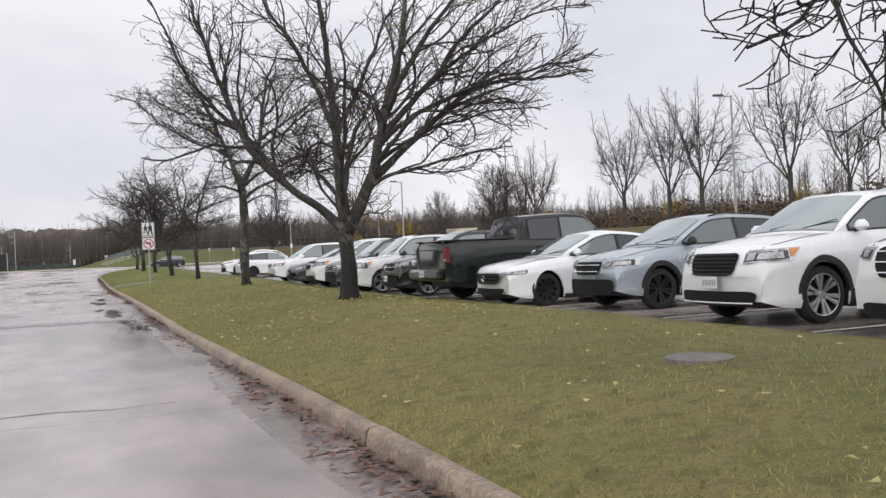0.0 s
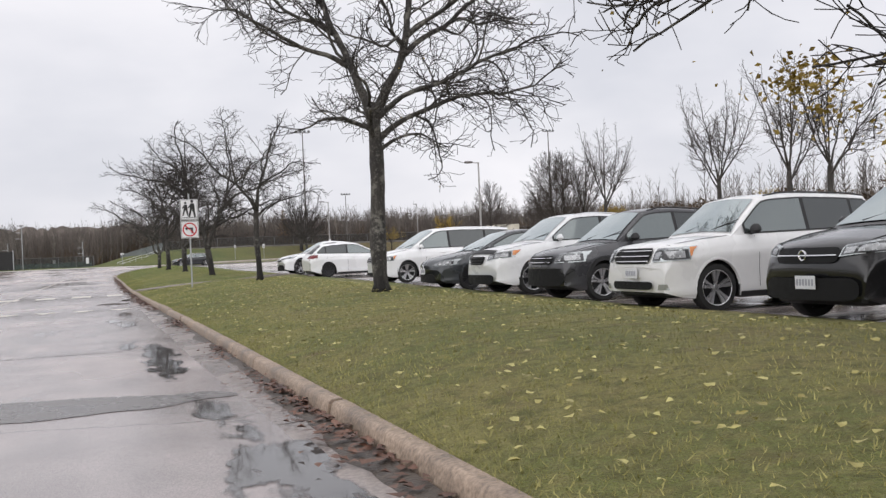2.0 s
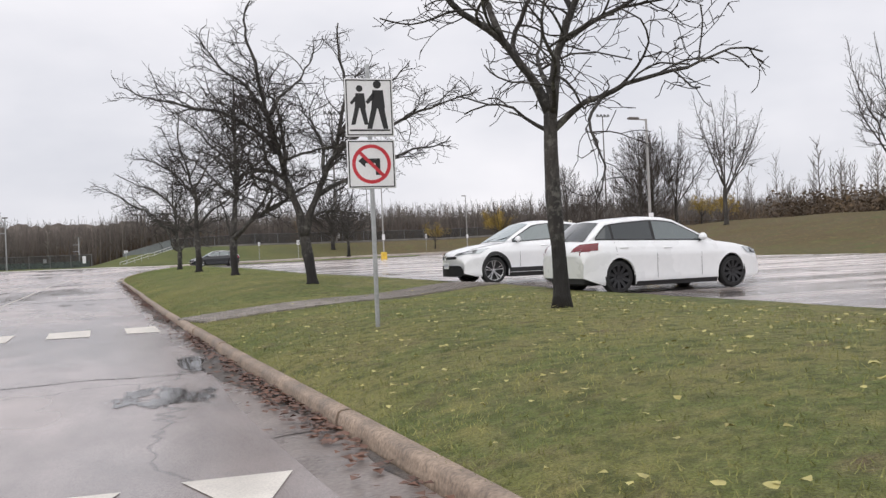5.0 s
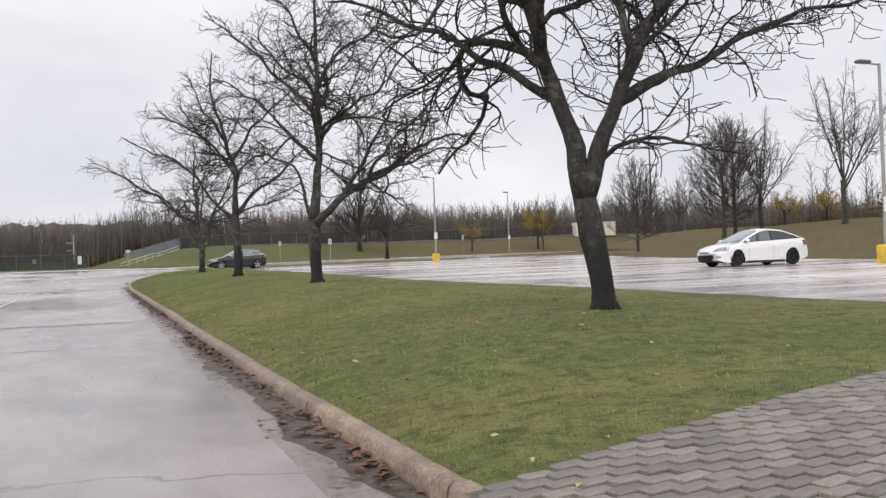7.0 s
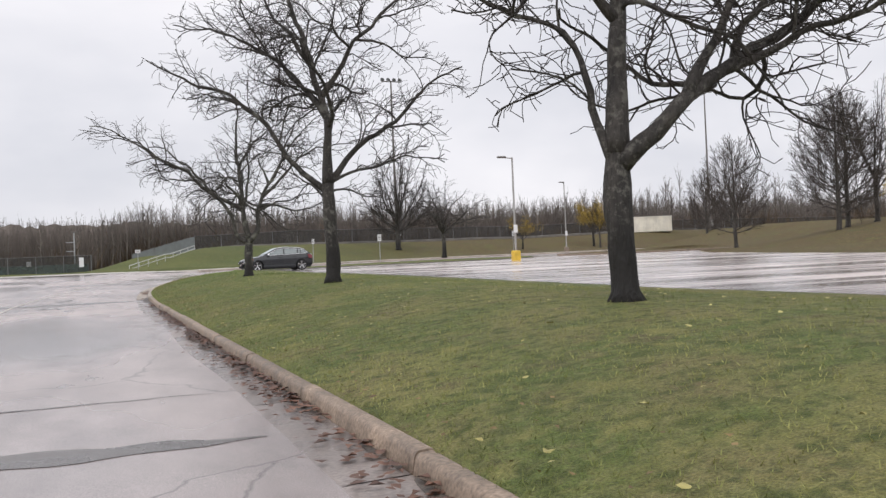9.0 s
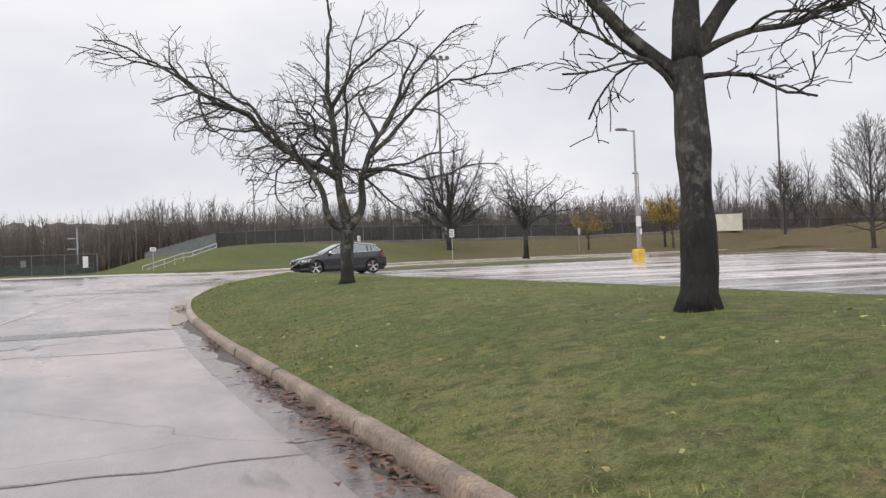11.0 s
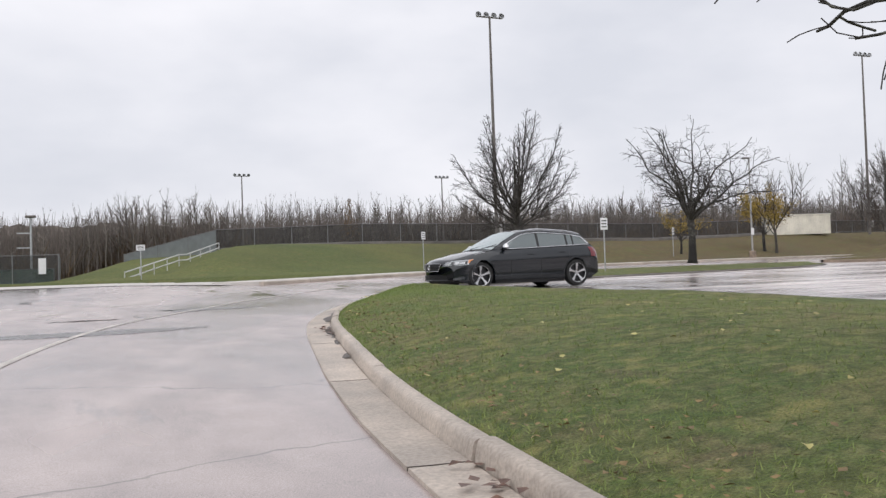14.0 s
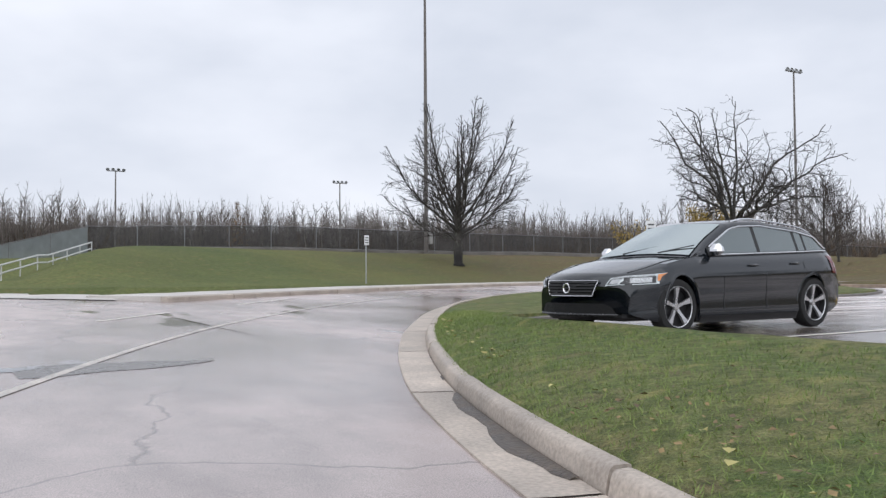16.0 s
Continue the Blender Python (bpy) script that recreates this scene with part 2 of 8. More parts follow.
def lawn_material(name):
    """Mown autumn grass: green and yellowed patches, thin brown spots, blade grain."""
    m = bpy.data.materials.new(name)
    m.use_nodes = True
    n, l = m.node_tree.nodes, m.node_tree.links
    b = n["Principled BSDF"]
    b.inputs["Roughness"].default_value = 0.75
    b.inputs["Specular IOR Level"].default_value = 0.3
    co = n.new("ShaderNodeTexCoord")

    def tex(scale, detail, lo, hi, stretch=(1, 1, 1)):
        ma = n.new("ShaderNodeMapping")
        ma.inputs["Scale"].default_value = stretch
        l.new(co.outputs["Object"], ma.inputs["Vector"])
        t = n.new("ShaderNodeTexNoise")
        t.inputs["Scale"].default_value, t.inputs["Detail"].default_value = scale, detail
        l.new(ma.outputs["Vector"], t.inputs["Vector"])
        r = n.new("ShaderNodeMapRange")
        r.inputs["From Min"].default_value, r.inputs["From Max"].default_value = lo, hi
        l.new(t.outputs["Fac"], r.inputs["Value"])
        return r.outputs["Result"]

    def mix(fac, a, z):
        k = n.new("ShaderNodeMix")
        k.data_type = "RGBA"
        l.new(fac, k.inputs["Factor"])
        for sock, v in (("A", a), ("B", z)):
            if isinstance(v, tuple):
                k.inputs[sock].default_value = (*v, 1)
            else:
                l.new(v, k.inputs[sock])
        return k.outputs["Result"]

    c = mix(tex(0.4, 5, 0.42, 0.58), (0.165, 0.212, 0.056), (0.33, 0.315, 0.105))
    xyz = n.new("ShaderNodeSeparateXYZ")
    l.new(co.outputs["Object"], xyz.inputs[0])
    fresh = n.new("ShaderNodeMapRange")
    fresh.inputs["From Min"].default_value, fresh.inputs["From Max"].default_value = 70, 112
    fresh.inputs["To Max"].default_value = 0.6
    l.new(xyz.outputs["Y"], fresh.inputs["Value"])
    c = mix(fresh.outputs["Result"], c, (0.092, 0.158, 0.038))
    c = mix(tex(0.8, 6, 0.5, 0.72), c, (0.27, 0.235, 0.1))
    c = mix(tex(2.2, 6, 0.55, 0.75), c, (0.2, 0.15, 0.085))
    c = mix(tex(9, 4, 0.45, 0.8), c, (0.30, 0.29, 0.12))
    c = mix(tex(14, 4, 0.48, 0.8), c, (0.075, 0.095, 0.03))
    c = mix(tex(5, 5, 0.5, 0.68), c, (0.108, 0.132, 0.036))
    c = mix(tex(3.1, 6, 0.56, 0.7), c, (0.3, 0.29, 0.1))
    g = tex(60, 3, 0.3, 0.7)
    s = n.new("ShaderNodeVectorMath")
    s.operation = "SCALE"
    gr = n.new("ShaderNodeMapRange")
    gr.inputs["To Min"].default_value, gr.inputs["To Max"].default_value = 0.6, 1.25
    l.new(g, gr.inputs["Value"])
    l.new(c, s.inputs[0])
    l.new(gr.outputs["Result"], s.inputs["Scale"])
    l.new(s.outputs["Vector"], b.inputs["Base Color"])
    bp = n.new("ShaderNodeBump")
    bp.inputs["Strength"].default_value, bp.inputs["Distance"].default_value = 0.8, 0.04
    l.new(g, bp.inputs["Height"])
    l.new(bp.outputs["Normal"], b.inputs["Normal"])
    return m


GRASS = lawn_material("damp_lawn")
def bank_material(name):
    """Rough grass: green by the court, leaf-strewn and brown under the trees of the rise."""
    m = material(name, (0.112, 0.145, 0.042), 0.9, var=0.3, scale=0.16, fine=7, bump=0.6, alt=(0.15, 0.162, 0.058), bump_scale=0.1, spec=0.2)
    n, l = m.node_tree.nodes, m.node_tree.links
    b = n["Principled BSDF"]
    c = b.inputs["Base Color"].links[0].from_socket
    co = n.new("ShaderNodeTexCoord")
    xyz = n.new("ShaderNodeSeparateXYZ")
    l.new(co.outputs["Object"], xyz.inputs[0])

    def tex(scale, detail, lo, hi, top=1.0, rough=0.6):
        t = n.new("ShaderNodeTexNoise")
        t.inputs["Scale"].default_value, t.inputs["Detail"].default_value, t.inputs["Roughness"].default_value = scale, detail, rough
        l.new(co.outputs["Object"], t.inputs["Vector"])
        r = n.new("ShaderNodeMapRange")
        r.inputs["From Min"].default_value, r.inputs["From Max"].default_value, r.inputs["To Max"].default_value = lo, hi, top
        l.new(t.outputs["Fac"], r.inputs["Value"])
        return r.outputs["Result"]

    def math_node(op, a, z):
        k = n.new("ShaderNodeMath")
        k.operation, k.use_clamp = op, True
        for sock, v in zip(k.inputs, (a, z)):
            if isinstance(v, float):
                sock.default_value = v
            else:
                l.new(v, sock)
        return k.outputs[0]

    def mix(fac, a, z):
        k = n.new("ShaderNodeMix")
        k.data_type = "RGBA"
        l.new(fac, k.inputs["Factor"])
        l.new(a, k.inputs["A"])
        k.inputs["B"].default_value = (*z, 1)
        return k.outputs["Result"]

    east = n.new("ShaderNodeMapRange")
    east.inputs["From Min"].default_value, east.inputs["From Max"].default_value = 16, 42
    east.inputs["To Max"].default_value = 0.95
    l.new(xyz.outputs["X"], east.inputs["Value"])
    fallen = math_node("MULTIPLY", math_node("ADD", east.outputs["Result"], tex(0.12, 5, 0.45, 0.85, 0.35)), tex(0.9, 6, 0.25, 0.5))
    c = mix(fallen, c, (0.108, 0.08, 0.042))
    c = mix(tex(2.4, 5, 0.56, 0.7, 0.6), c, (0.19, 0.15, 0.062))
    c = mix(math_node("MULTIPLY", east.outputs["Result"], tex(5.5, 3, 0.6, 0.68)), c, (0.3, 0.24, 0.085))
    c = mix(tex(0.5, 6, 0.58, 0.72, 0.7), c, (0.085, 0.105, 0.034))
    l.new(c, b.inputs["Base Color"])
    return m


FAR_GRASS = bank_material("bank_grass")
BLADE = material("grass_blade", (0.27, 0.32, 0.1), 0.7, var=0.4, scale=0.6, fine=30, bump=0.0, alt=(0.44, 0.42, 0.16), spec=0.25)


def freshen(m, green, start, end, most):
    """Mixes a fresher green in along the lawn."""
    n, l = m.node_tree.nodes, m.node_tree.links
    b = n["Principled BSDF"]
    was = b.inputs["Base Color"].links[0].from_socket
    co, xyz, r, k = n.new("ShaderNodeTexCoord"), n.new("ShaderNodeSeparateXYZ"), n.new("ShaderNodeMapRange"), n.new("ShaderNodeMix")
    l.new(co.outputs["Object"], xyz.inputs[0])
    r.inputs["From Min"].default_value, r.inputs["From Max"].default_value, r.inputs["To Max"].default_value = start, end, most
    l.new(xyz.outputs["Y"], r.inputs["Value"])
    k.data_type = "RGBA"
    l.new(r.outputs["Result"], k.inputs["Factor"])
    l.new(was, k.inputs["A"])
    k.inputs["B"].default_value = (*green, 1)
    l.new(k.outputs["Result"], b.inputs["Base Color"])


freshen(BLADE, (0.15, 0.24, 0.065), 70, 112, 0.65)
freshen(BLADE, (0.38, 0.31, 0.12), 52, 14, 0.45)
freshen(GRASS, (0.25, 0.195, 0.075), 52, 14, 0.4)
LEAF = material("fallen_yellow_leaf", (0.46, 0.38, 0.1), 0.6, var=0.35, scale=2, fine=9, bump=0.0, alt=(0.6, 0.55, 0.22))
BROWN_LEAF = material("wet_brown_leaf", (0.12, 0.055, 0.035), 0.5, var=0.4, scale=4, fine=12, bump=0.0, alt=(0.22, 0.11, 0.07))
DRY_LEAF = material("dry_brown_leaf", (0.2, 0.13, 0.06), 0.7, var=0.4, scale=2, fine=9, bump=0.0, alt=(0.34, 0.24, 0.1))
SILT = material("wet_silt", (0.075, 0.058, 0.046), 0.5, var=0.45, scale=5, fine=40, bump=0.6, alt=(0.12, 0.096, 0.076))


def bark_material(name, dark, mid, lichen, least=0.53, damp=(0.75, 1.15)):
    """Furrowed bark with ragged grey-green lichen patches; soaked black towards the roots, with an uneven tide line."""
    m = material(name, dark, 0.78, var=0.4, scale=4, fine=26, bump=1.0, alt=mid, stretch=(1, 1, 0.25), bump_scale=0.045)
    n, l = m.node_tree.nodes, m.node_tree.links
    b = n["Principled BSDF"]
    was = b.inputs["Base Color"].links[0].from_socket
    co = n.new("ShaderNodeTexCoord")

    def noisy(scale, rough, lo, hi, top, stretch=(1, 1, 1)):
        ma = n.new("ShaderNodeMapping")
        ma.inputs["Scale"].default_value = stretch
        l.new(co.outputs["Object"], ma.inputs["Vector"])
        t = n.new("ShaderNodeTexNoise")
        t.inputs["Scale"].default_value, t.inputs["Detail"].default_value, t.inputs["Roughness"].default_value = scale, 6, rough
        l.new(ma.outputs["Vector"], t.inputs["Vector"])
        r = n.new("ShaderNodeMapRange")
        r.inputs["From Min"].default_value, r.inputs["From Max"].default_value, r.inputs["To Max"].default_value = lo, hi, top
        l.new(t.outputs["Fac"], r.inputs["Value"])
        return r.outputs["Result"]

    def blend(fac, a, z):
        k = n.new("ShaderNodeMix")
        k.data_type = "RGBA"
        l.new(fac, k.inputs["Factor"])
        l.new(a, k.inputs["A"])
        k.inputs["B"].default_value = (*z, 1)
        return k.outputs["Result"]

    c = blend(noisy(3.6, 0.68, least, least + 0.08, 0.85), was, lichen)
    c = blend(noisy(16, 0.6, 0.56, 0.66, 0.5), c, tuple(q * 1.25 for q in lichen))
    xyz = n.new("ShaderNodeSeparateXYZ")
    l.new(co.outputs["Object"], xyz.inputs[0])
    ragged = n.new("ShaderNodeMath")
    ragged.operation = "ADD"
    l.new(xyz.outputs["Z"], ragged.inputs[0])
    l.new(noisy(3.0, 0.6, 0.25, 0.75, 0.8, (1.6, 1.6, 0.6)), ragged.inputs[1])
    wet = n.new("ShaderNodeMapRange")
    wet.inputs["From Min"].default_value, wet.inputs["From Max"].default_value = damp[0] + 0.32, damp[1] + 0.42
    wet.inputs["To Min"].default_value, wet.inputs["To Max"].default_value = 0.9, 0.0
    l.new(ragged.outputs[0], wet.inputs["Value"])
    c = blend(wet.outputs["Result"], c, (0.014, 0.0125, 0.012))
    l.new(c, b.inputs["Base Color"])
    return m


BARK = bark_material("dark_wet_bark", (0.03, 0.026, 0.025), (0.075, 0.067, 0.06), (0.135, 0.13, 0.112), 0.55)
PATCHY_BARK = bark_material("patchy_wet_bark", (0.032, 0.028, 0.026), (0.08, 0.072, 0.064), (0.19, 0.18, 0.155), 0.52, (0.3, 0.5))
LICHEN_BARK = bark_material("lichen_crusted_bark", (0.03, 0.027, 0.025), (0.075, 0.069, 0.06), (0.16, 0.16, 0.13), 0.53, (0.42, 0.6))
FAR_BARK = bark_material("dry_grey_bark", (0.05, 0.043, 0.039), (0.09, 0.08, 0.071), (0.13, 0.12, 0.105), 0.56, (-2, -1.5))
TWIG = material("bare_twig", (0.038, 0.031, 0.028), 0.8, var=0.25, scale=2, fine=10, bump=0.0)
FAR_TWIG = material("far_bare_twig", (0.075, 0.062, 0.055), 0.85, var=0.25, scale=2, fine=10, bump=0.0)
# paler than the nearer bark: distance haze is put into the colour
HAZED_WOODS = material("hazed_woodland", (0.165, 0.143, 0.129), 0.95, var=0.35, scale=0.35, fine=2.5, bump=0.0, alt=(0.23, 0.197, 0.175), spec=0.1, stretch=(1, 1, 0.2))
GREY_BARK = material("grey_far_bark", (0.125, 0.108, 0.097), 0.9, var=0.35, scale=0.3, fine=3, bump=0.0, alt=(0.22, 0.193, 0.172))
PALE_BARK = material("pale_birch_bark", (0.27, 0.24, 0.21), 0.9, var=0.3, scale=0.8, fine=4, bump=0.0)
BRUSH = material("autumn_brush", (0.1, 0.074, 0.055), 0.9, var=0.4, scale=0.3, fine=3, bump=0.0, alt=(0.17, 0.118, 0.07))
GOLD = material("yellow_foliage", (0.38, 0.26, 0.05), 0.8, var=0.35, scale=1, fine=6, bump=0.0, alt=(0.5, 0.36, 0.09))
RUST = material("rusty_foliage", (0.2, 0.125, 0.055), 0.85, var=0.35, scale=1, fine=6, bump=0.0)
OLIVE = material("olive_foliage", (0.12, 0.11, 0.04), 0.85, var=0.4, scale=1, fine=6, bump=0.0, alt=(0.2, 0.17, 0.06))
WHITE_PAINT = paint("white_car_paint", (0.86, 0.87, 0.88))
PEARL = paint("off_white_car_paint", (0.80, 0.80, 0.80))
BLUEGREY = paint("pale_blue_grey_paint", (0.38, 0.43, 0.47), 0.26, 0.15)
DARKGREY = paint("charcoal_paint", (0.0085, 0.0112, 0.015), 0.14, 0.0, 0.75, 0.35)
BLACKGREEN = paint("dark_green_black_paint", (0.012, 0.016, 0.0155), 0.16, 0.0, 0.5, 0.3)
GREYPAINT = paint("dark_grey_paint", (0.055, 0.055, 0.06), 0.28, 0.2)
MAZDAGREY = paint("graphite_paint", (0.05, 0.055, 0.06), 0.28, 0.2)
BLACKPAINT = paint("black_paint", (0.012, 0.012, 0.013), 0.22)
TRIM = material("black_plastic_trim", (0.02, 0.02, 0.021), 0.55, var=0.2, fine=60, bump=0.1)
GRILLE_BLACK = material("black_grille_plastic", (0.009, 0.009, 0.0095), 0.6, var=0.3, scale=12, fine=90, bump=0.4, spec=0.25)
RUBBER = material("tyre_rubber", (0.018, 0.018, 0.018), 0.8, var=0.25, scale=6, fine=60, bump=0.2)
ALLOY = material("alloy_rim", (0.62, 0.62, 0.63), 0.3, 0.85, var=0.1, bump=0.0)
DARK_RIM = material("dark_rim", (0.03, 0.03, 0.032), 0.4, 0.4, var=0.15, bump=0.0)
CHROME = material("chrome", (0.75, 0.75, 0.76), 0.12, 1.0, var=0.05, bump=0.0, rough_var=0.04)
GLASS = glass("windscreen_glass", (0.05, 0.06, 0.06), 0.47)
DARK_GLASS = glass("tinted_side_glass", (0.010, 0.012, 0.012), 0.05)
SIDE_GLASS = glass("clear_side_glass", (0.05, 0.06, 0.057), 0.16)
LAMP_GLASS = glass("clear_lamp_glass", (0.3, 0.3, 0.31), 0.3)
LAMP_BOWL = material("grey_lamp_bowl", (0.06, 0.06, 0.063), 0.22, 0.4, var=0.3, scale=8, fine=30, bump=0.0)
LAMP_BRIGHT = material("silvered_lamp_bowl", (0.4, 0.41, 0.42), 0.25, 0.6, var=0.15, scale=12, fine=40, bump=0.0)
RED_LENS = material("red_lens", (0.17, 0.008, 0.014), 0.15, var=0.15, bump=0.0, coat=0.5)
AMBER = material("amber_lens", (0.62, 0.22, 0.06), 0.2, var=0.15, bump=0.0, coat=0.5)
PLATE = material("plate_white", (0.7, 0.71, 0.73), 0.45, var=0.06, bump=0.0)
PLATE_INK = material("plate_ink", (0.34, 0.35, 0.4), 0.5, var=0.1, bump=0.0)
GALV = material("galvanised_steel", (0.42, 0.43, 0.44), 0.45, 0.6, var=0.15, scale=4, fine=40, bump=0.05)
RAIL_METAL = material("pale_rail_paint", (0.62, 0.62, 0.62), 0.45, 0.2, var=0.1, bump=0.0)
POLE = material("light_pole_grey", (0.36, 0.35, 0.34), 0.5, 0.3, var=0.15, scale=2, fine=20, bump=0.05)
DARK_POLE = material("rust_dark_pole", (0.17, 0.155, 0.145), 0.6, 0.3, var=0.2, bump=0.05)
YELLOW = material("yellow_bollard_paint", (0.72, 0.48, 0.06), 0.55, var=0.2, scale=3, fine=25, bump=0.15)
ROADMARK = material("worn_white_road_paint", (0.68, 0.64, 0.58), 0.5, var=0.16, scale=3, fine=60, bump=0.15)
FAINTMARK = material("faded_lane_paint", (0.52, 0.475, 0.43), 0.4, var=0.3, scale=2, fine=40, bump=0.1)
SIGN_WHITE = material("sign_white_sheet", (0.78, 0.78, 0.79), 0.4, var=0.05, bump=0.0)
SIGN_BLACK = material("sign_black_ink", (0.015, 0.015, 0.015), 0.5, var=0.1, bump=0.0)
SIGN_RED = material("sign_red_ink", (0.55, 0.03, 0.045), 0.4, var=0.1, bump=0.0)
SHED = material("cream_shed_steel", (0.80, 0.76, 0.66), 0.5, var=0.12, scale=1, fine=10, bump=0.05)
NET = netting("chain_link_mesh", (0.075, 0.078, 0.08), 0.3, 3)
FENCE_STEEL = material("weathered_fence_steel", (0.2, 0.2, 0.205), 0.55, 0.4, var=0.15, scale=4, fine=40, bump=0.0)
SCREEN = netting("grey_windscreen_fabric", (0.29, 0.315, 0.325), 0.62, 1.5)
GREEN_SCREEN = netting("green_court_fabric", (0.2, 0.275, 0.24), 0.6, 1.5)
PATH_SAND = material("path_sand", (0.15, 0.13, 0.11), 0.8, var=0.3, scale=4, fine=40, bump=0.3)
BRICK = material("grey_paving_brick", (0.27, 0.24, 0.215), 0.6, var=0.25, scale=2, fine=60, bump=0.3, per_object=0.25)
DARKBOX = material("dark_gate_and_bed_shade", (0.02, 0.02, 0.02), 0.7, var=0.3, bump=0.1)

# ---------- mesh helpers ----------
class Geo:
    def __init__(self):
        self.v, self.f = [], []

    def add(self, v, f):
        o = len(self.v)
        self.v.extend(v)
        self.f.extend([tuple(i + o for i in q) for q in f])

    def grid(self, rows, flip=False):
        o, n = len(self.v), len(rows[0])
        for r in rows:
            self.v.extend(r)
        for i in range(len(rows) - 1):
            for j in range(n - 1):
                q = (o + i * n + j, o + i * n + j + 1, o + (i + 1) * n + j + 1, o + (i + 1) * n + j)
                self.f.append(q[::-1] if flip else q)

    def box(self, c, s, bevel=0.0, rz=0.0, taper=1.0):
        """A block at centre c with size s; bevel rounds its upright and top edges."""
        hx, hy, hz = s[0] / 2, s[1] / 2, s[2] / 2
        cs, sn = math.cos(rz), math.sin(rz)
        b = min(bevel, hx * 0.9, hy * 0.9, hz * 0.9)
        if b <= 0:
            ring = [(-hx, -hy), (hx, -hy), (hx, hy), (-hx, hy)]
            levels = [(-hz, 0, 1), (hz, 0, taper)]
        else:
            ring = [(-hx + b, -hy), (hx - b, -hy), (hx, -hy + b), (hx, hy - b), (hx - b, hy), (-hx + b, hy), (-hx, hy - b), (-hx, -hy + b)]
            levels = [(-hz, b, 1), (-hz + b, 0, 1), (hz - b, 0, taper), (hz, b, taper)]
        o, n = len(self.v), len(ring)
        for z, inset, k in levels:
            for x, y in ring:
                fx, fy = (1 - inset / hx) * k, (1 - inset / hy) * k
                x1, y1 = x * fx, y * fy
                self.v.append((c[0] + x1 * cs - y1 * sn, c[1] + x1 * sn + y1 * cs, c[2] + z))
        m = len(levels)
        for i in range(m - 1):
            for j in range(n):
                a, d = o + i * n + j, o + i * n + (j + 1) % n
                self.f.append((a, d, d + n, a + n))
        self.f.append(tuple(o + j for j in reversed(range(n))))
        self.f.append(tuple(o + (m - 1) * n + j for j in range(n)))
        return self

    def tube(self, pts, radii, sides=8, cap=True):
        o = len(self.v)
        P = [Vector(p) for p in pts]
        k = len(P)
        ref = None
        for i, p in enumerate(P):
            d = (P[min(i + 1, k - 1)] - P[max(i - 1, 0)]).normalized()
            if ref is None:
                ref = d.orthogonal().normalized()
            ref = (ref - d * ref.dot(d))
            ref = ref.normalized() if ref.length > 1e-6 else d.orthogonal().normalized()
            u = d.cross(ref)
            r = radii[i] if hasattr(radii, "__len__") else radii
            for s in range(sides):
                a = 2 * math.pi * s / sides
                q = p + (ref * math.cos(a) + u * math.sin(a)) * r
                self.v.append((q.x, q.y, q.z))
        for i in range(k - 1):
            for s in range(sides):
                a, b = o + i * sides + s, o + i * sides + (s + 1) % sides
                self.f.append((a, b, b + sides, a + sides))
        if cap:
            self.f.append(tuple(o + s for s in reversed(range(sides))))
            self.f.append(tuple(o + (k - 1) * sides + s for s in range(sides)))
        return self

    def lathe(self, profile, axis="y", n=24, c=(0, 0, 0), closed=False):
        """profile: (radius, offset along the axis)."""
        o, k = len(self.v), len(profile)
        for s in range(n):
            a = 2 * math.pi * s / n
            for r, h in profile:
                x, z = r * math.cos(a), r * math.sin(a)
                p = (x, h, z) if axis == "y" else (x, z, h)
                self.v.append((c[0] + p[0], c[1] + p[1], c[2] + p[2]))
        for s in range(n):
            for i in range(k if closed else k - 1):
                a, b = o + s * k + i, o + ((s + 1) % n) * k + i
                a2, b2 = o + s * k + (i + 1) % k, o + ((s + 1) % n) * k + (i + 1) % k
                self.f.append((a, b, b2, a2))
        return self

    def mesh(self, name, mat, smooth=True):
        me = bpy.data.meshes.new(name)
        me.from_pydata(self.v, [], self.f)
        if mat:
            me.materials.append(mat)
        if smooth:
            me.polygons.foreach_set("use_smooth", [True] * len(me.polygons))
        me.update()
        return me


def smooth_by_angle(me, deg=35):
    """Sharp edges where faces meet at more than the angle."""
    bm = bmesh.new()
    bm.from_mesh(me)
    bmesh.ops.recalc_face_normals(bm, faces=bm.faces[:])
    for e in bm.edges:
        e.smooth = not (len(e.link_faces) == 2 and e.calc_face_angle(0) > radians(deg))
    bm.to_mesh(me)
    bm.free()
    return me


def part(name, geo, mat, parent=None, label="", smooth=True, sharp=35):
    me = geo.mesh(name, mat, smooth)
    if smooth and sharp:
        smooth_by_angle(me, sharp)
    ob = new(name, me)
    if parent:
        ob.parent = parent
    if label:
        ob["label"] = label
    return ob


def thing(name, label, category, group="", kind="", at=None):
    ob = tagged(new(name), label, category, group, kind)
    if at is not None:
        ob.matrix_basis = at
    return ob


def piece(name, me, parent, m):
    ob = bpy.data.objects.new(name, me)
    scene.collection.objects.link(ob)
    ob.parent = parent
    ob.matrix_basis = m
    return ob


def curve_through(pts, step):
    """A smooth line through points, sampled about every step metres (Catmull-Rom)."""
    P = [Vector(p) for p in pts]
    out = []
    for i in range(len(P) - 1):
        a, b, c, d = P[max(i - 1, 0)], P[i], P[i + 1], P[min(i + 2, len(P) - 1)]
        n = max(1, int((c - b).length / step))
        for j in range(n):
            t = j / n
            out.append(0.5 * ((2 * b) + (c - a) * t + (2 * a - 5 * b + 4 * c - d) * t * t + (3 * b - a - 3 * c + d) * t ** 3))
    out.append(P[-1])
    return out


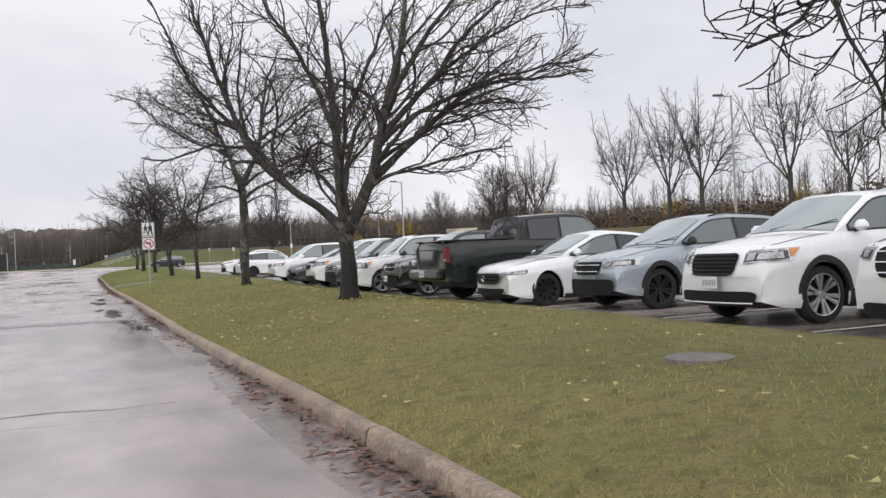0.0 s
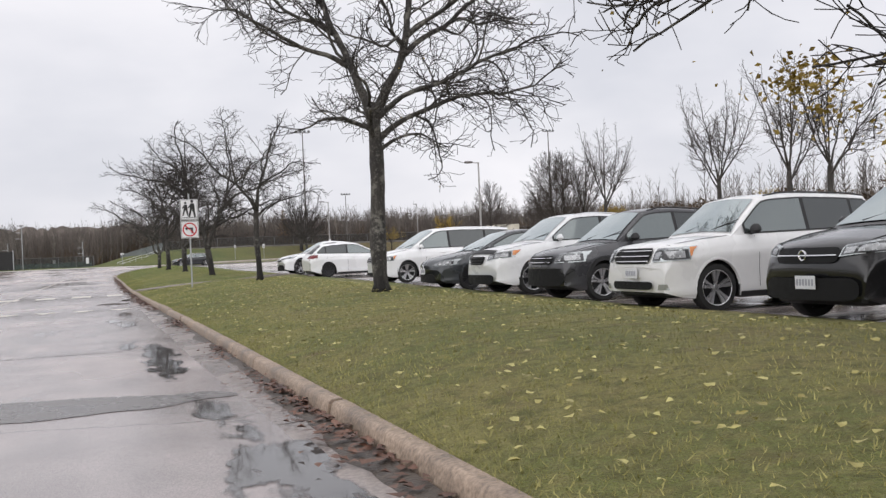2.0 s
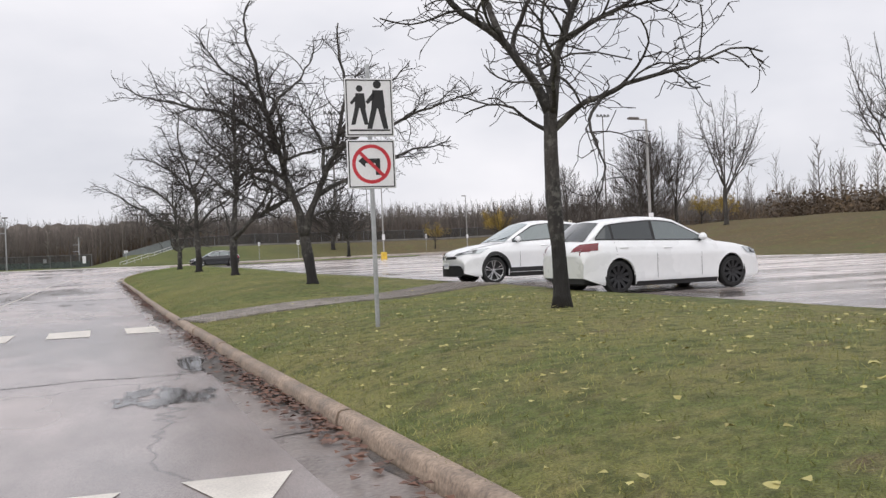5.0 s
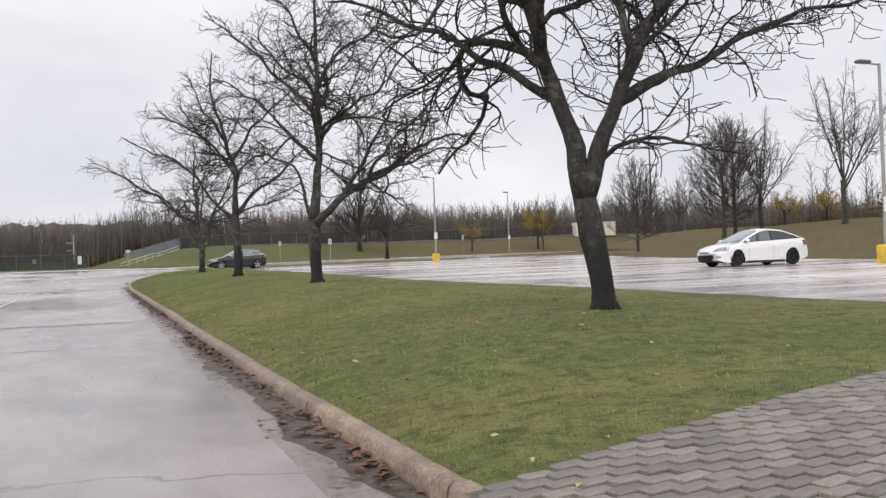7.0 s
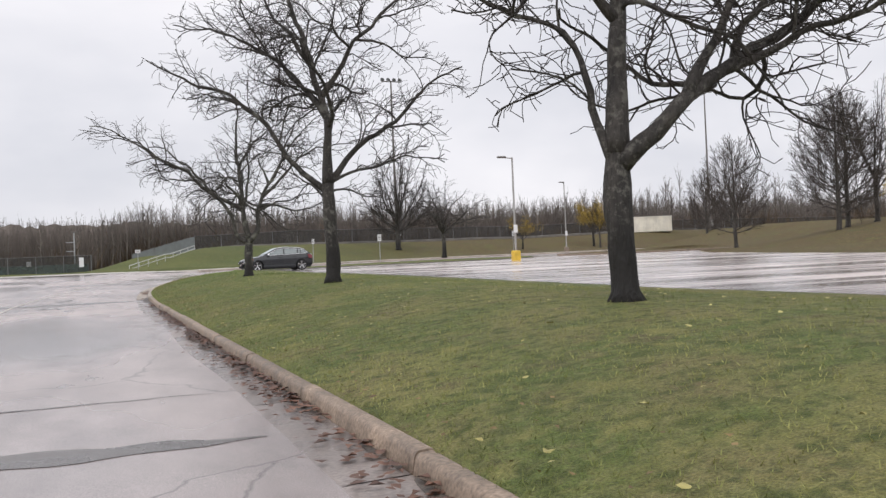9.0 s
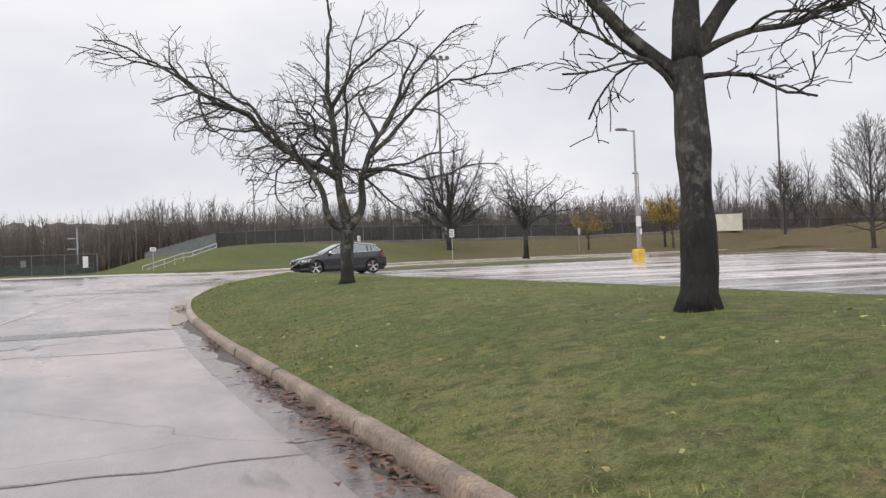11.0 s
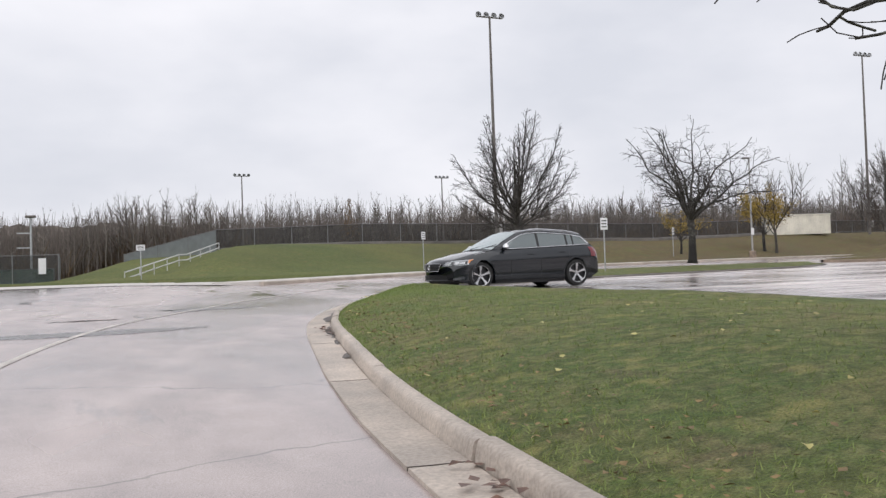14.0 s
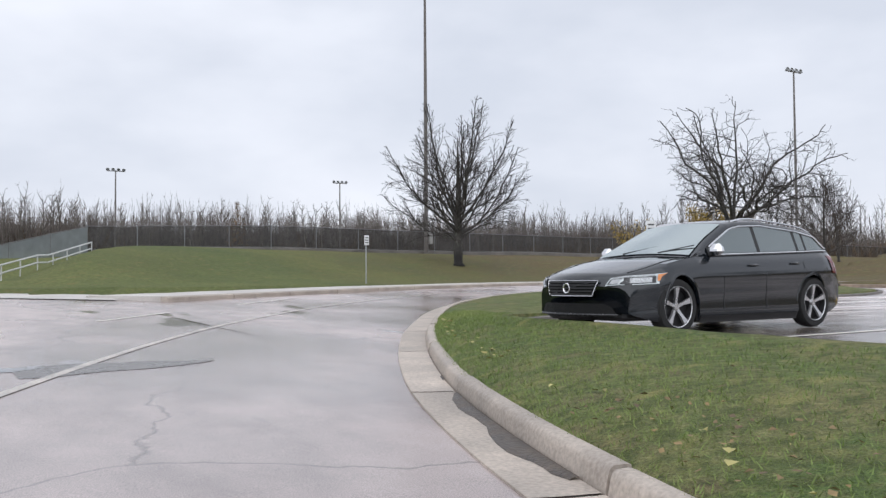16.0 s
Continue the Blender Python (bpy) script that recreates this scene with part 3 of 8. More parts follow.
def offset_line(line, d):
    """The line moved d to its right, in plan."""
    out = []
    for i, p in enumerate(line):
        t = line[min(i + 1, len(line) - 1)] - line[max(i - 1, 0)]
        t = Vector((t.x, t.y)).normalized()
        out.append(Vector((p.x + t.y * d, p.y - t.x * d)))
    return out


def sstep(x):
    x = min(1.0, max(0.0, x))
    return x * x * (3 - 2 * x)


def lerp_table(table, x):
    return float(np.interp(x, [p[0] for p in table], [p[1] for p in table]))


def ripple(x, y, s, a):
    return a * noise.noise((x / s, y / s, 3.7))

# ---------- the lie of the land ----------
ROAD_Z = [(-60, 0.06), (0, 0.06), (30, 0.07), (50, 0.09), (68, 0.13), (85, 0.24), (95, 0.33), (105, 0.5), (114, 0.72), (120, 0.84), (125, 0.92), (135, 1.13), (145, 1.4), (155, 1.6), (175, 1.8)]
LOT_Z = [(-60, 0.24), (15, 0.27), (28, 0.24), (43, 0.37), (53, 0.45), (58, 0.55), (81, 0.63), (100, 0.85), (121, 1.13), (130, 1.2), (138, 1.28), (145, 1.42), (155, 1.6), (175, 1.8)]
TREE_Z = [(-60, 0.48), (20.5, 0.497), (34, 0.551), (49, 0.617), (52.5, 0.62), (55, 0.46), (59.5, 0.47), (61.5, 0.66), (62.6, 0.685), (76.5, 0.851), (89, 0.983), (102.8, 1.105), (113, 1.16), (126, 1.25), (140, 1.5)]
LOT_RIGHT = [(-60, 34), (60, 34), (80, 33), (103, 37), (120, 42), (132, 50), (140, 58)]
FAR_EDGE = [(-60, 150), (2, 147.5), (7.5, 142.6), (12.2, 145), (19, 148.5), (27, 151.5), (40, 155), (52, 157.5), (75, 162), (110, 168), (200, 180)]


KERB_LINE = [(3.7, -40), (3.68, -10), (3.62, 2), (3.5, 10), (3.25, 18.6), (3.08, 31), (2.95, 38), (2.68, 49), (2.5, 60), (2.42, 69), (2.36, 77), (2.26, 85),
             (2.14, 94), (2.1, 98), (2.12, 101), (2.28, 104.5), (2.55, 107.5), (2.85, 109.6), (3.28, 111.9), (4.21, 116.2), (5.27, 119.4), (6.46, 122),
             (7.85, 124.6), (9.3, 127), (12.2, 131.3), (15.1, 134.7), (18.5, 137.7), (22, 139.4), (27, 140.5), (32, 140.6), (35.2, 139.4), (36.3, 137.6)]
LOT_LINE = [(8.7, -40), (8.7, -10), (8.75, 2), (8.8, 10), (9.0, 18.6), (9.25, 31), (9.4, 38), (9.7, 49), (9.4, 60), (9.9, 69), (10.0, 77), (10.2, 85),
            (10.4, 94), (10.5, 98), (10.4, 101), (10.3, 104.5), (10.0, 107.5), (9.7, 109.6), (9.2, 111.9), (8.3, 115.5), (8.0, 118), (7.98, 120),
            (8.1, 122.5), (8.7, 124.3), (11.5, 125.6), (15, 127), (18, 128.6), (22, 129.8), (27, 131), (31, 132.6), (34.6, 135), (36, 137.2)]
KERB_X = [(y, x) for x, y in KERB_LINE[:-4]]


def road_z(y):
    return lerp_table(ROAD_Z, y)


def asphalt_z(x, y):
    """Road level up to the kerb, lot level beyond the lawn."""
    k = lerp_table(KERB_X, y)
    return road_z(y) + (lerp_table(LOT_Z, y) - road_z(y)) * sstep((x - k - 0.8) / 2.2)


def paved_z(x, y):
    """The paving's own surface, with the road's slight unevenness."""
    return asphalt_z(x, y) + (ripple(x, y, 5, 0.015) if x < 6 else 0)


def land_z(x, y):
    """The wide sheet of grass and earth: under the paving where that lies, a bank with a playing field beyond."""
    far = y - lerp_table(FAR_EDGE, x)
    right = x - lerp_table(LOT_RIGHT, y)
    low = asphalt_z(x, y) - 0.3
    if far > 0:
        rise = sstep(far / 19) * 2.25 * sstep((x + 3) / 11)
        rise += sstep((x - 45) / 45) * sstep(far / 22) * 0.7
        z = 1.62 + rise + 0.004 * max(0, x - 25) * (1 - sstep(far / 30))
        z += ripple(x, y, 9, 0.12) * sstep(far / 4)
        along, side = 0.428 * (x - 1.9) + 0.904 * (y - 151.3), 0.904 * (x - 1.9) - 0.428 * (y - 151.3)
        if 1 < along < 26 and -9 < side < 4.2:
            # the stairs lie in a cutting, with lower grass on their other side
            cut = 1.6 + 1.6 * sstep(along / 16.6) + 0.35 * sstep((along - 16) / 6)
            hold = sstep((side - 0.8) / 3.2) if side > 0 else sstep((-side - 6) / 3)
            z += (min(z, cut) - z) * (1 - hold) * (1 - sstep((along - 20) / 6))
        return z
    if right > 0:
        return asphalt_z(34, y) + 0.06 + sstep(right / 28) * 2.7 + ripple(x, y, 8, 0.15) * sstep(right / 4)
    if x < -14:
        return road_z(y) + 0.02 + 0.1 * sstep((-14 - x) / 6)
    return low

# ---------- ground, road, lot ----------
def spaced(*runs):
    out = []
    for a, b, s in runs:
        n = max(1, int(round((b - a) / s)))
        out += [a + (b - a) * i / n for i in range(n)]
    return out + [runs[-1][1]]


def build_land():
    xs = spaced((-2500, -300, 400), (-300, -40, 20), (-40, 112, 1.25), (112, 400, 16), (400, 2500, 400))
    ys = spaced((-1500, -300, 400), (-300, -40, 20), (-40, 130, 2.0), (130, 190, 1.25), (190, 400, 15), (400, 3000, 400))
    g = Geo()
    g.grid([[(x, y, land_z(x, y)) for x in xs] for y in ys])
    tagged(part("ground", g, FAR_GRASS, sharp=0), "wide autumn grass bank and playing field", "ground", kind="structure")


build_land()


def far_kerb_y(x):
    return lerp_table(FAR_EDGE, x) - lerp_table([(6.5, 0.0), (7.4, 3.4), (20, 2.5), (30, 2.0)], x)


def build_paving():
    g = Geo()
    cols = spaced((-15, 6, 1.0))
    rows = []
    for i in range(151):
        rows.append([(x, -60 + (far_kerb_y(x) + 60) * i / 150, 0) for x in cols])
    g.grid([[(x, y, (asphalt_z(x, y) if y > 108 else road_z(y)) + ripple(x, y, 5, 0.015)) for x, y, _ in r] for r in rows])
    tagged(part("road", g, ASPHALT, sharp=0), "damp worn grey asphalt road with cracks and tar patches", "road", kind="structure")
    g = Geo()
    rows = []
    for i in range(99):
        y = -60 + 198 * i / 98
        xr, xl = lerp_table(LOT_RIGHT, y), 6
        if y < 100:
            xl = max(6, lerp_table([(q[1], q[0]) for q in LOT_LINE], y) - 0.4)
        else:
            xl = max(6, lerp_table(KERB_X, y) + 0.05)
        rows.append([(xl + (xr - xl) * j / 30, y, asphalt_z(xl + (xr - xl) * j / 30, y)) for j in range(31)])
    g.grid(rows)
    tagged(part("parking_lot", g, LOT_ASPHALT, sharp=0), "wet asphalt parking lot with pale shine painted into its farther part", "parking lot", kind="structure")
    g = Geo()
    cols = spaced((6, 110, 2.0))
    rows = []
    for i in range(13):
        rows.append([(x, 138 + (far_kerb_y(x) - 138) * i / 12, 0) for x in cols])
    g.grid([[(x, y, asphalt_z(x, y)) for x, y, _ in r] for r in rows])
    rows = []
    for i in range(37):
        y = 120 + 0.5 * i
        xr = max(6.01, lerp_table(KERB_X, y) + 0.06)
        rows.append([(6 + (xr - 6) * j / 10, y, asphalt_z(6 + (xr - 6) * j / 10, y)) for j in range(11)])
    g.grid(rows)
    tagged(part("road_bend", g, ASPHALT, sharp=0), "damp asphalt road bending past the lawn", "road", kind="structure")


build_paving()

K = curve_through([(x, y, 0) for x, y in KERB_LINE], 0.6)


def lawn_z(x, y, u):
    """Height across the lawn: kerb top, crest by the tree row, down to the lot."""
    a, b, c = road_z(y) + 0.15, lerp_table(TREE_Z, y), lerp_table(LOT_Z, y) + 0.1 + 0.1 * sstep((y - 109) / 5) * (1 - sstep((y - 122) / 4))
    b = max(b, min(a, c))
    if u < 0.55:
        return a + (b - a) * math.sin(u / 0.55 * math.pi / 2)
    return b + (c - b) * sstep((u - 0.55) / 0.45)


def lawn_at(x, y):
    for (kx, ky), (kx2, ky2), (lx, _), (lx2, _) in zip(KERB_LINE, KERB_LINE[1:], LOT_LINE, LOT_LINE[1:]):
        if ky <= y <= ky2 and y < 112:
            t = (y - ky) / (ky2 - ky)
            a, b = kx + (kx2 - kx) * t, lx + (lx2 - lx) * t
            return lawn_z(x, y, min(1, max(0, (x - a) / (b - a))))
    return lerp_table(TREE_Z, y)


LAWN_ROWS = []


def build_lawn():
    # pair the two edges by the index of their control points
    seg = []
    for i in range(len(KERB_LINE) - 1):
        m = max(1, int((Vector(KERB_LINE[i + 1]) - Vector(KERB_LINE[i])).length / 0.6))
        seg += [i + j / m for j in range(m)]
    seg.append(len(KERB_LINE) - 1)
    LL = LOT_LINE + [LOT_LINE[-1]]
    rows = []
    for k, s in zip(K, seg):
        i, t = int(s), s - int(s)
        e = Vector(LL[min(i, len(LL) - 1)]).lerp(Vector(LL[min(i + 1, len(LL) - 1)]), t)
        row = []
        for j in range(23):
            u = j / 22
            over = 0.03 / max(0.3, (Vector((e.x - k.x, e.y - k.y))).length) if j == 0 else 0
            x, y = k.x + (e.x - k.x) * (u - over), k.y + (e.y - k.y) * (u - over)
            z = lawn_z(x, y, u) + ripple(x, y, 1.3, 0.025) * math.sin(math.pi * u) + ripple(x, y, 0.4, 0.012) - (0.035 if j == 0 else 0.004)
            row.append((x, y, z))
        row.append((e.x + 0.05, e.y, asphalt_z(e.x, e.y) - 0.1))
        rows.append(row)
    LAWN_ROWS.extend(rows)
    g = Geo()
    g.grid(rows, flip=True)
    tagged(part("lawn", g, GRASS, sharp=0), "damp green lawn strip with fallen yellow leaves", "lawn", kind="structure")


build_lawn()


def swept(line, section, zf):
    """Sections of (offset to the right, height) along a plan line."""
    rows = []
    lines = [offset_line(line, d) for d, _ in section]
    for i in range(len(line)):
        rows.append([(lines[j][i].x, lines[j][i].y, zf(line[i].x, line[i].y) + section[j][1]) for j in range(len(section))])
    return rows


def build_kerbs():
    kerb = thing("kerb", "weathered brown-grey concrete kerb along the lawn", "kerb", kind="structure")
    gut = thing("gutter", "wet concrete gutter strip beside the kerb", "gutter", kind="structure")
    face = [(-0.145, -0.12), (-0.145, 0.0), (-0.125, 0.10), (-0.115, 0.128), (-0.095, 0.143), (-0.03, 0.148), (-0.004, 0.142), (0.0, -0.12)]
    pan = [(-0.52, -0.1), (-0.52, 0.022), (-0.38, 0.019), (-0.148, 0.021), (-0.148, -0.1)]
    zf = lambda x, y: road_z(y)
    step = 5
    rng = random.Random(5)
    for i in range(0, len(K) - 1, step):
        if K[i].y < -6:
            continue
        line = [p.copy() for p in K[i:i + step + 1]]
        if len(line) < 2:
            continue
        line[0] = line[0].lerp(line[1], 0.02)
        line[-1] = line[-1].lerp(line[-2], 0.02)
        dz, dd = rng.uniform(-0.008, 0.008), rng.uniform(-0.012, 0.012)
        g = Geo()
        g.grid(swept(line, [(d + dd, z + (dz if z > 0 else 0)) for d, z in face], zf))
        n = len(face)
        g.f.append(tuple(range(n))[::-1])
        g.f.append(tuple(len(g.v) - n + j for j in range(n)))
        part("kerb_block", g, PALE_CONCRETE if K[i].y > 100 else CONCRETE, kerb, sharp=50)
        g = Geo()
        g.grid(swept(line, pan if K[i].y > 99.5 else [(-0.62, -0.1), (-0.6, -0.004), (-0.5, 0.008), (-0.148, 0.018), (-0.148, -0.1)], zf))
        part("gutter_slab", g, PALE_CONCRETE if K[i].y > 99.5 else GUTTER, gut, sharp=50)
    # kerb and pavement beyond the road
    far = thing("far_kerb", "pale concrete kerb on the far side of the bend", "kerb", kind="structure")
    walk_way = thing("pavement", "pale concrete pavement along the grass bank", "pavement", kind="structure")
    xs = spaced((7.5, 108, 2.4))
    for a, b in zip(xs, xs[1:]):
        line = [Vector((a + (b - a) * t + 0.012 * (1 - 2 * t), far_kerb_y(a + (b - a) * t), 0)) for t in (0, 0.5, 1)]
        zf2 = lambda x, y: asphalt_z(x, y)
        wid = lerp_table(FAR_EDGE, a) - far_kerb_y(a) + 0.05
        g = Geo()
        g.grid(swept(line, [(0.0, -0.1), (0.0, 0.12), (-0.04, 0.15), (-0.28, 0.155), (-0.28, -0.1)], zf2), flip=True)
        g.f.append((4, 3, 2, 1, 0))
        g.f.append((10, 11, 12, 13, 14))
        part("kerb_block", g, PALE_CONCRETE, far, sharp=50)
        g = Geo()
        g.grid(swept(line, [(-0.285, -0.1), (-0.285, 0.158), (-wid, 0.17), (-wid, -0.1)], zf2), flip=True)
        if a < 7.6:
            g.f.append((0, 1, 2, 3))
        part("slab", g, WALK, walk_way, sharp=50)
    # low concrete edge between lawn and lot
    edge = thing("lot_kerb", "low grey concrete edging of the parking lot", "kerb", kind="structure")
    line = curve_through([(x, y, 0) for x, y in LOT_LINE if y > 46], 0.9)
    for i in range(0, len(line) - 1, 3):
        sub = [p.copy() for p in line[i:i + 4]]
        if len(sub) < 2:
            continue
        sub[0], sub[-1] = sub[0].lerp(sub[1], 0.015), sub[-1].lerp(sub[-2], 0.015)
        g = Geo()
        g.grid(swept(sub, [(-0.02, -0.1), (-0.02, 0.05), (0.02, 0.07), (0.12, 0.07), (0.15, 0.05), (0.16, -0.1)], lambda x, y: lerp_table(LOT_Z, y)))
        part("edging_block", g, DARK_CONCRETE, edge, sharp=50)
    # flush concrete apron to the fenced court
    g = Geo()
    rows = []
    for i in range(9):
        rows.append([(x, lerp_table(FAR_EDGE, x) - 3.2 + 3.3 * i / 8, asphalt_z(x, lerp_table(FAR_EDGE, x) - 3.2 + 3.3 * i / 8) + 0.025 + 0.03 * i / 8) for x in spaced((-40, 6.4, 1.2))])
    g.grid(rows)
    part("apron", g, WALK, walk_way, sharp=0)


build_kerbs()

# ---------- trees ----------
class Habit:
    """How a kind of tree branches: zigzag, rise of the shoots, gap between nodes, branching angle and share of length by level."""

    def __init__(self, zig, rise, gaps, angle, ratio, out, flat, fine):
        self.zig, self.rise, self.gaps, self.angle, self.ratio, self.out, self.flat, self.fine = zig, rise, gaps, angle, ratio, out, flat, fine


SPREADING = Habit(0.3, (0.06, 0.34), (0, 0.25, 0.19, 0.135), (36, 72), (0, 0.6, 0.62, 0.62), 0.34, 0.6, 0.0062)
FANNED = Habit(0.2, (0.3, 0.25), (0, 0.3, 0.25, 0.19), (26, 50), (0, 0.56, 0.56, 0.6), 0.3, 0.8, 0.006)
OPEN_CROWN = Habit(0.3, (0.1, 0.32), (0, 0.36, 0.27, 0.2), (38, 68), (0, 0.55, 0.56, 0.58), 0.32, 0.6, 0.006)
CROOKED = Habit(0.32, (0.1, 0.34), (0, 0.25, 0.2, 0.17), (38, 70), (0, 0.6, 0.6, 0.6), 0.32, 0.6, 0.006)
ASCENDING = Habit(0.19, (0.36, 0.3), (0, 0.36, 0.32, 0.32), (24, 52), (0, 0.5, 0.6, 0.55), 0.2, 1.4, 0.0098)
BROAD = Habit(0.14, (0.14, 0.2), (0, 0.26, 0.23, 0.3), (26, 50), (0, 0.5, 0.55, 0.5), 0.25, 1.2, 0.012)
OVAL = Habit(0.12, (0.3, 0.2), (0, 0.22, 0.23, 0.3), (28, 54), (0, 0.6, 0.58, 0.5), 0.2, 1.2, 0.0135)


def heading(az, tilt):
    a, b = radians(az), radians(tilt)
    return Vector((math.cos(a) * math.sin(b), math.sin(a) * math.sin(b), math.cos(b)))


def shoot(out, rng, habit, pts, rad, level, levels, bare):
    """Keeps a branch and grows its side shoots from node to node, on alternate sides."""
    out.append((pts, rad, level))
    if level >= levels:
        return
    run = [0.0]
    for a, b in zip(pts, pts[1:]):
        run.append(run[-1] + (b - a).length)
    length, gap = run[-1], habit.gaps[level]
    s, flip, k = length * bare + gap * rng.random(), rng.choice((-1, 1)), 0
    while s < length * 0.97:
        while k < len(run) - 2 and run[k + 1] < s:
            k += 1
        base = pts[k].lerp(pts[k + 1], (s - run[k]) / max(1e-6, run[k + 1] - run[k]))
        along = (pts[k + 1] - pts[k]).normalized()
        side = along.cross(Vector((0, 0, 1)))
        side = side.normalized() if side.length > 0.15 else along.orthogonal().normalized()
        flip = -flip
        side = side * flip
        side.rotate(Matrix.Rotation(rng.gauss(0, habit.flat), 3, along))
        a = radians(rng.uniform(*habit.angle))
        d = along * math.cos(a) + side * math.sin(a)
        away = Vector((base.x, base.y, 0))
        d = (d + (away.normalized() * habit.out if away.length > 0.4 else Vector()) + Vector((0, 0, 0.1))).normalized()
        ln = (habit.ratio[level] * (length - s) + 0.26) * rng.choice((0.45, 0.7, 0.85, 1.0, 1.15))
        sprout(out, rng, habit, base, d, ln, min(rad[k] * 0.72, 0.0105 * ln ** 1.15 + 0.0045), level + 1, levels)
        s += gap * rng.uniform(0.55, 1.45)


def sprout(out, rng, habit, p, d, length, r, level, levels):
    """One side branch: a crooked line that thins out and mostly turns up towards its tip."""
    step = (0, 0.3, 0.17, 0.13, 0.12, 0.1)[level] * (2.4 if habit.fine > 0.01 else 1)
    n = max(2, round(length / step))
    pts, rad, rise = [p.copy()], [r], rng.gauss(*habit.rise)
    bow, kink = Vector((rng.gauss(0, 1), rng.gauss(0, 1), rng.gauss(0, 0.6))) * habit.zig * 0.3, Vector()
    for i in range(n):
        f = (i + 1) / n
        kink = kink * 0.3 + Vector((rng.gauss(0, 1), rng.gauss(0, 1), rng.gauss(0, 1))) * habit.zig * (0.8 if level < 4 else 1.1)
        d = (d + kink + bow + Vector((0, 0, rise * (0.3 + f)))  * (length / n) * 1.4).normalized()
        p = p + d * (length / n)
        pts.append(p.copy())
        rad.append(max(habit.fine * 0.8, r * (1 - 0.72 * f)))
    shoot(out, rng, habit, pts, rad, level, levels, 0.14)


def main_limb(rng, start, az, r, runs, zig):
    """A main limb by its runs of (length, degrees from upright), bent smoothly from one to the next."""
    pts, rad = [start.copy()], [r * 1.25]
    total, gone, p = sum(q[0] for q in runs), 0.0, start.copy()
    sway, wob = rng.gauss(0, 8), rng.random() * 6
    ends, tilts, acc = [], [], 0
    for ln, tilt in runs:
        ends.append(acc + ln * 0.5)
        tilts.append(tilt)
        acc += ln
    n = max(4, round(total / 0.2))
    wt = wa = 0.0
    for i in range(n):
        gone += total / n
        f = gone / total
        wt, wa = wt * 0.62 + rng.gauss(0, 140 * zig), wa * 0.62 + rng.gauss(0, 170 * zig)
        tilt = float(np.interp(gone, ends, tilts)) + wt * min(1, 0.35 + f)
        turn = az + sway * math.sin(f * 4 + wob) + wa
        p = p + heading(turn, tilt) * (total / n)
        pts.append(p.copy())
        rad.append(max(0.012, r * (1 + 0.25 * max(0, 1 - f * 7)) * (1 - 0.8 * f ** 0.9)) * rng.uniform(0.95, 1.05))
    return pts, rad


def grow_tree(rng, habit, fork, trunk_r, lean, limbs, levels=4, leader=0.0, bare=0.2):
    """Branches as (points, radii, level): the trunk, its main limbs, and all that they carry. A limb starts at a height on the trunk, or at a share of another limb."""
    out, trunk, rad = [], [], []
    top = fork + leader
    n = max(10, round(top / 0.22))
    phase = rng.random() * 6
    for i in range(n + 1):
        f = i / n
        h = top * f
        bend = min(1, h / fork) ** 1.6
        trunk.append(Vector((lean[0] * bend + 0.03 * math.sin(h * 1.9 + phase), lean[1] * bend + 0.03 * math.cos(h * 1.7 + phase), h)))
        flare = 0.45 * max(0, 1 - h / 0.28) ** 2
        rad.append(trunk_r * (1 + flare + 0.06 * math.sin(h * 4.1 + phase)) * (1 - 0.14 * min(1, h / fork)) * (1 if h <= fork else max(0.08, 1 - 0.93 * ((h - fork) / max(leader, 0.01)) ** 0.8)))
    if not leader:
        trunk += [trunk[-1] + Vector((0, 0, 0.1)), trunk[-1] + Vector((0, 0, 0.15))]
        rad += [rad[-1] * 0.75, rad[-1] * 0.25]
    out.append((trunk, rad, 0))
    made = []
    for parent, at, az, r, runs in limbs:
        if parent is None:
            k = min(len(trunk) - 1, max(0, round(at / top * n)))
            start = trunk[k].copy()
        else:
            line, lr = made[parent]
            k = min(len(line) - 2, int(at * (len(line) - 1)))
            start, r = line[k].copy(), min(r, lr[k] * 0.95)
        pts, rd = main_limb(rng, start, az, r, runs, habit.zig * 0.26)
        made.append((pts, rd))
    for pts, rd in made:
        shoot(out, rng, habit, pts, rd, 1, levels, bare)
    return out


def lumpy(geo, o, amount, seed):
    """Swells and furrows on a trunk's tube."""
    for i in range(o, len(geo.v)):
        x, y, z = geo.v[i]
        k = 1 + amount * noise.noise((x * 5 + seed, y * 5, z * 2.2)) + amount * 0.6 * noise.noise((x * 13, y * 13 + seed, z * 4))
        geo.v[i] = (x * k, y * k, z)


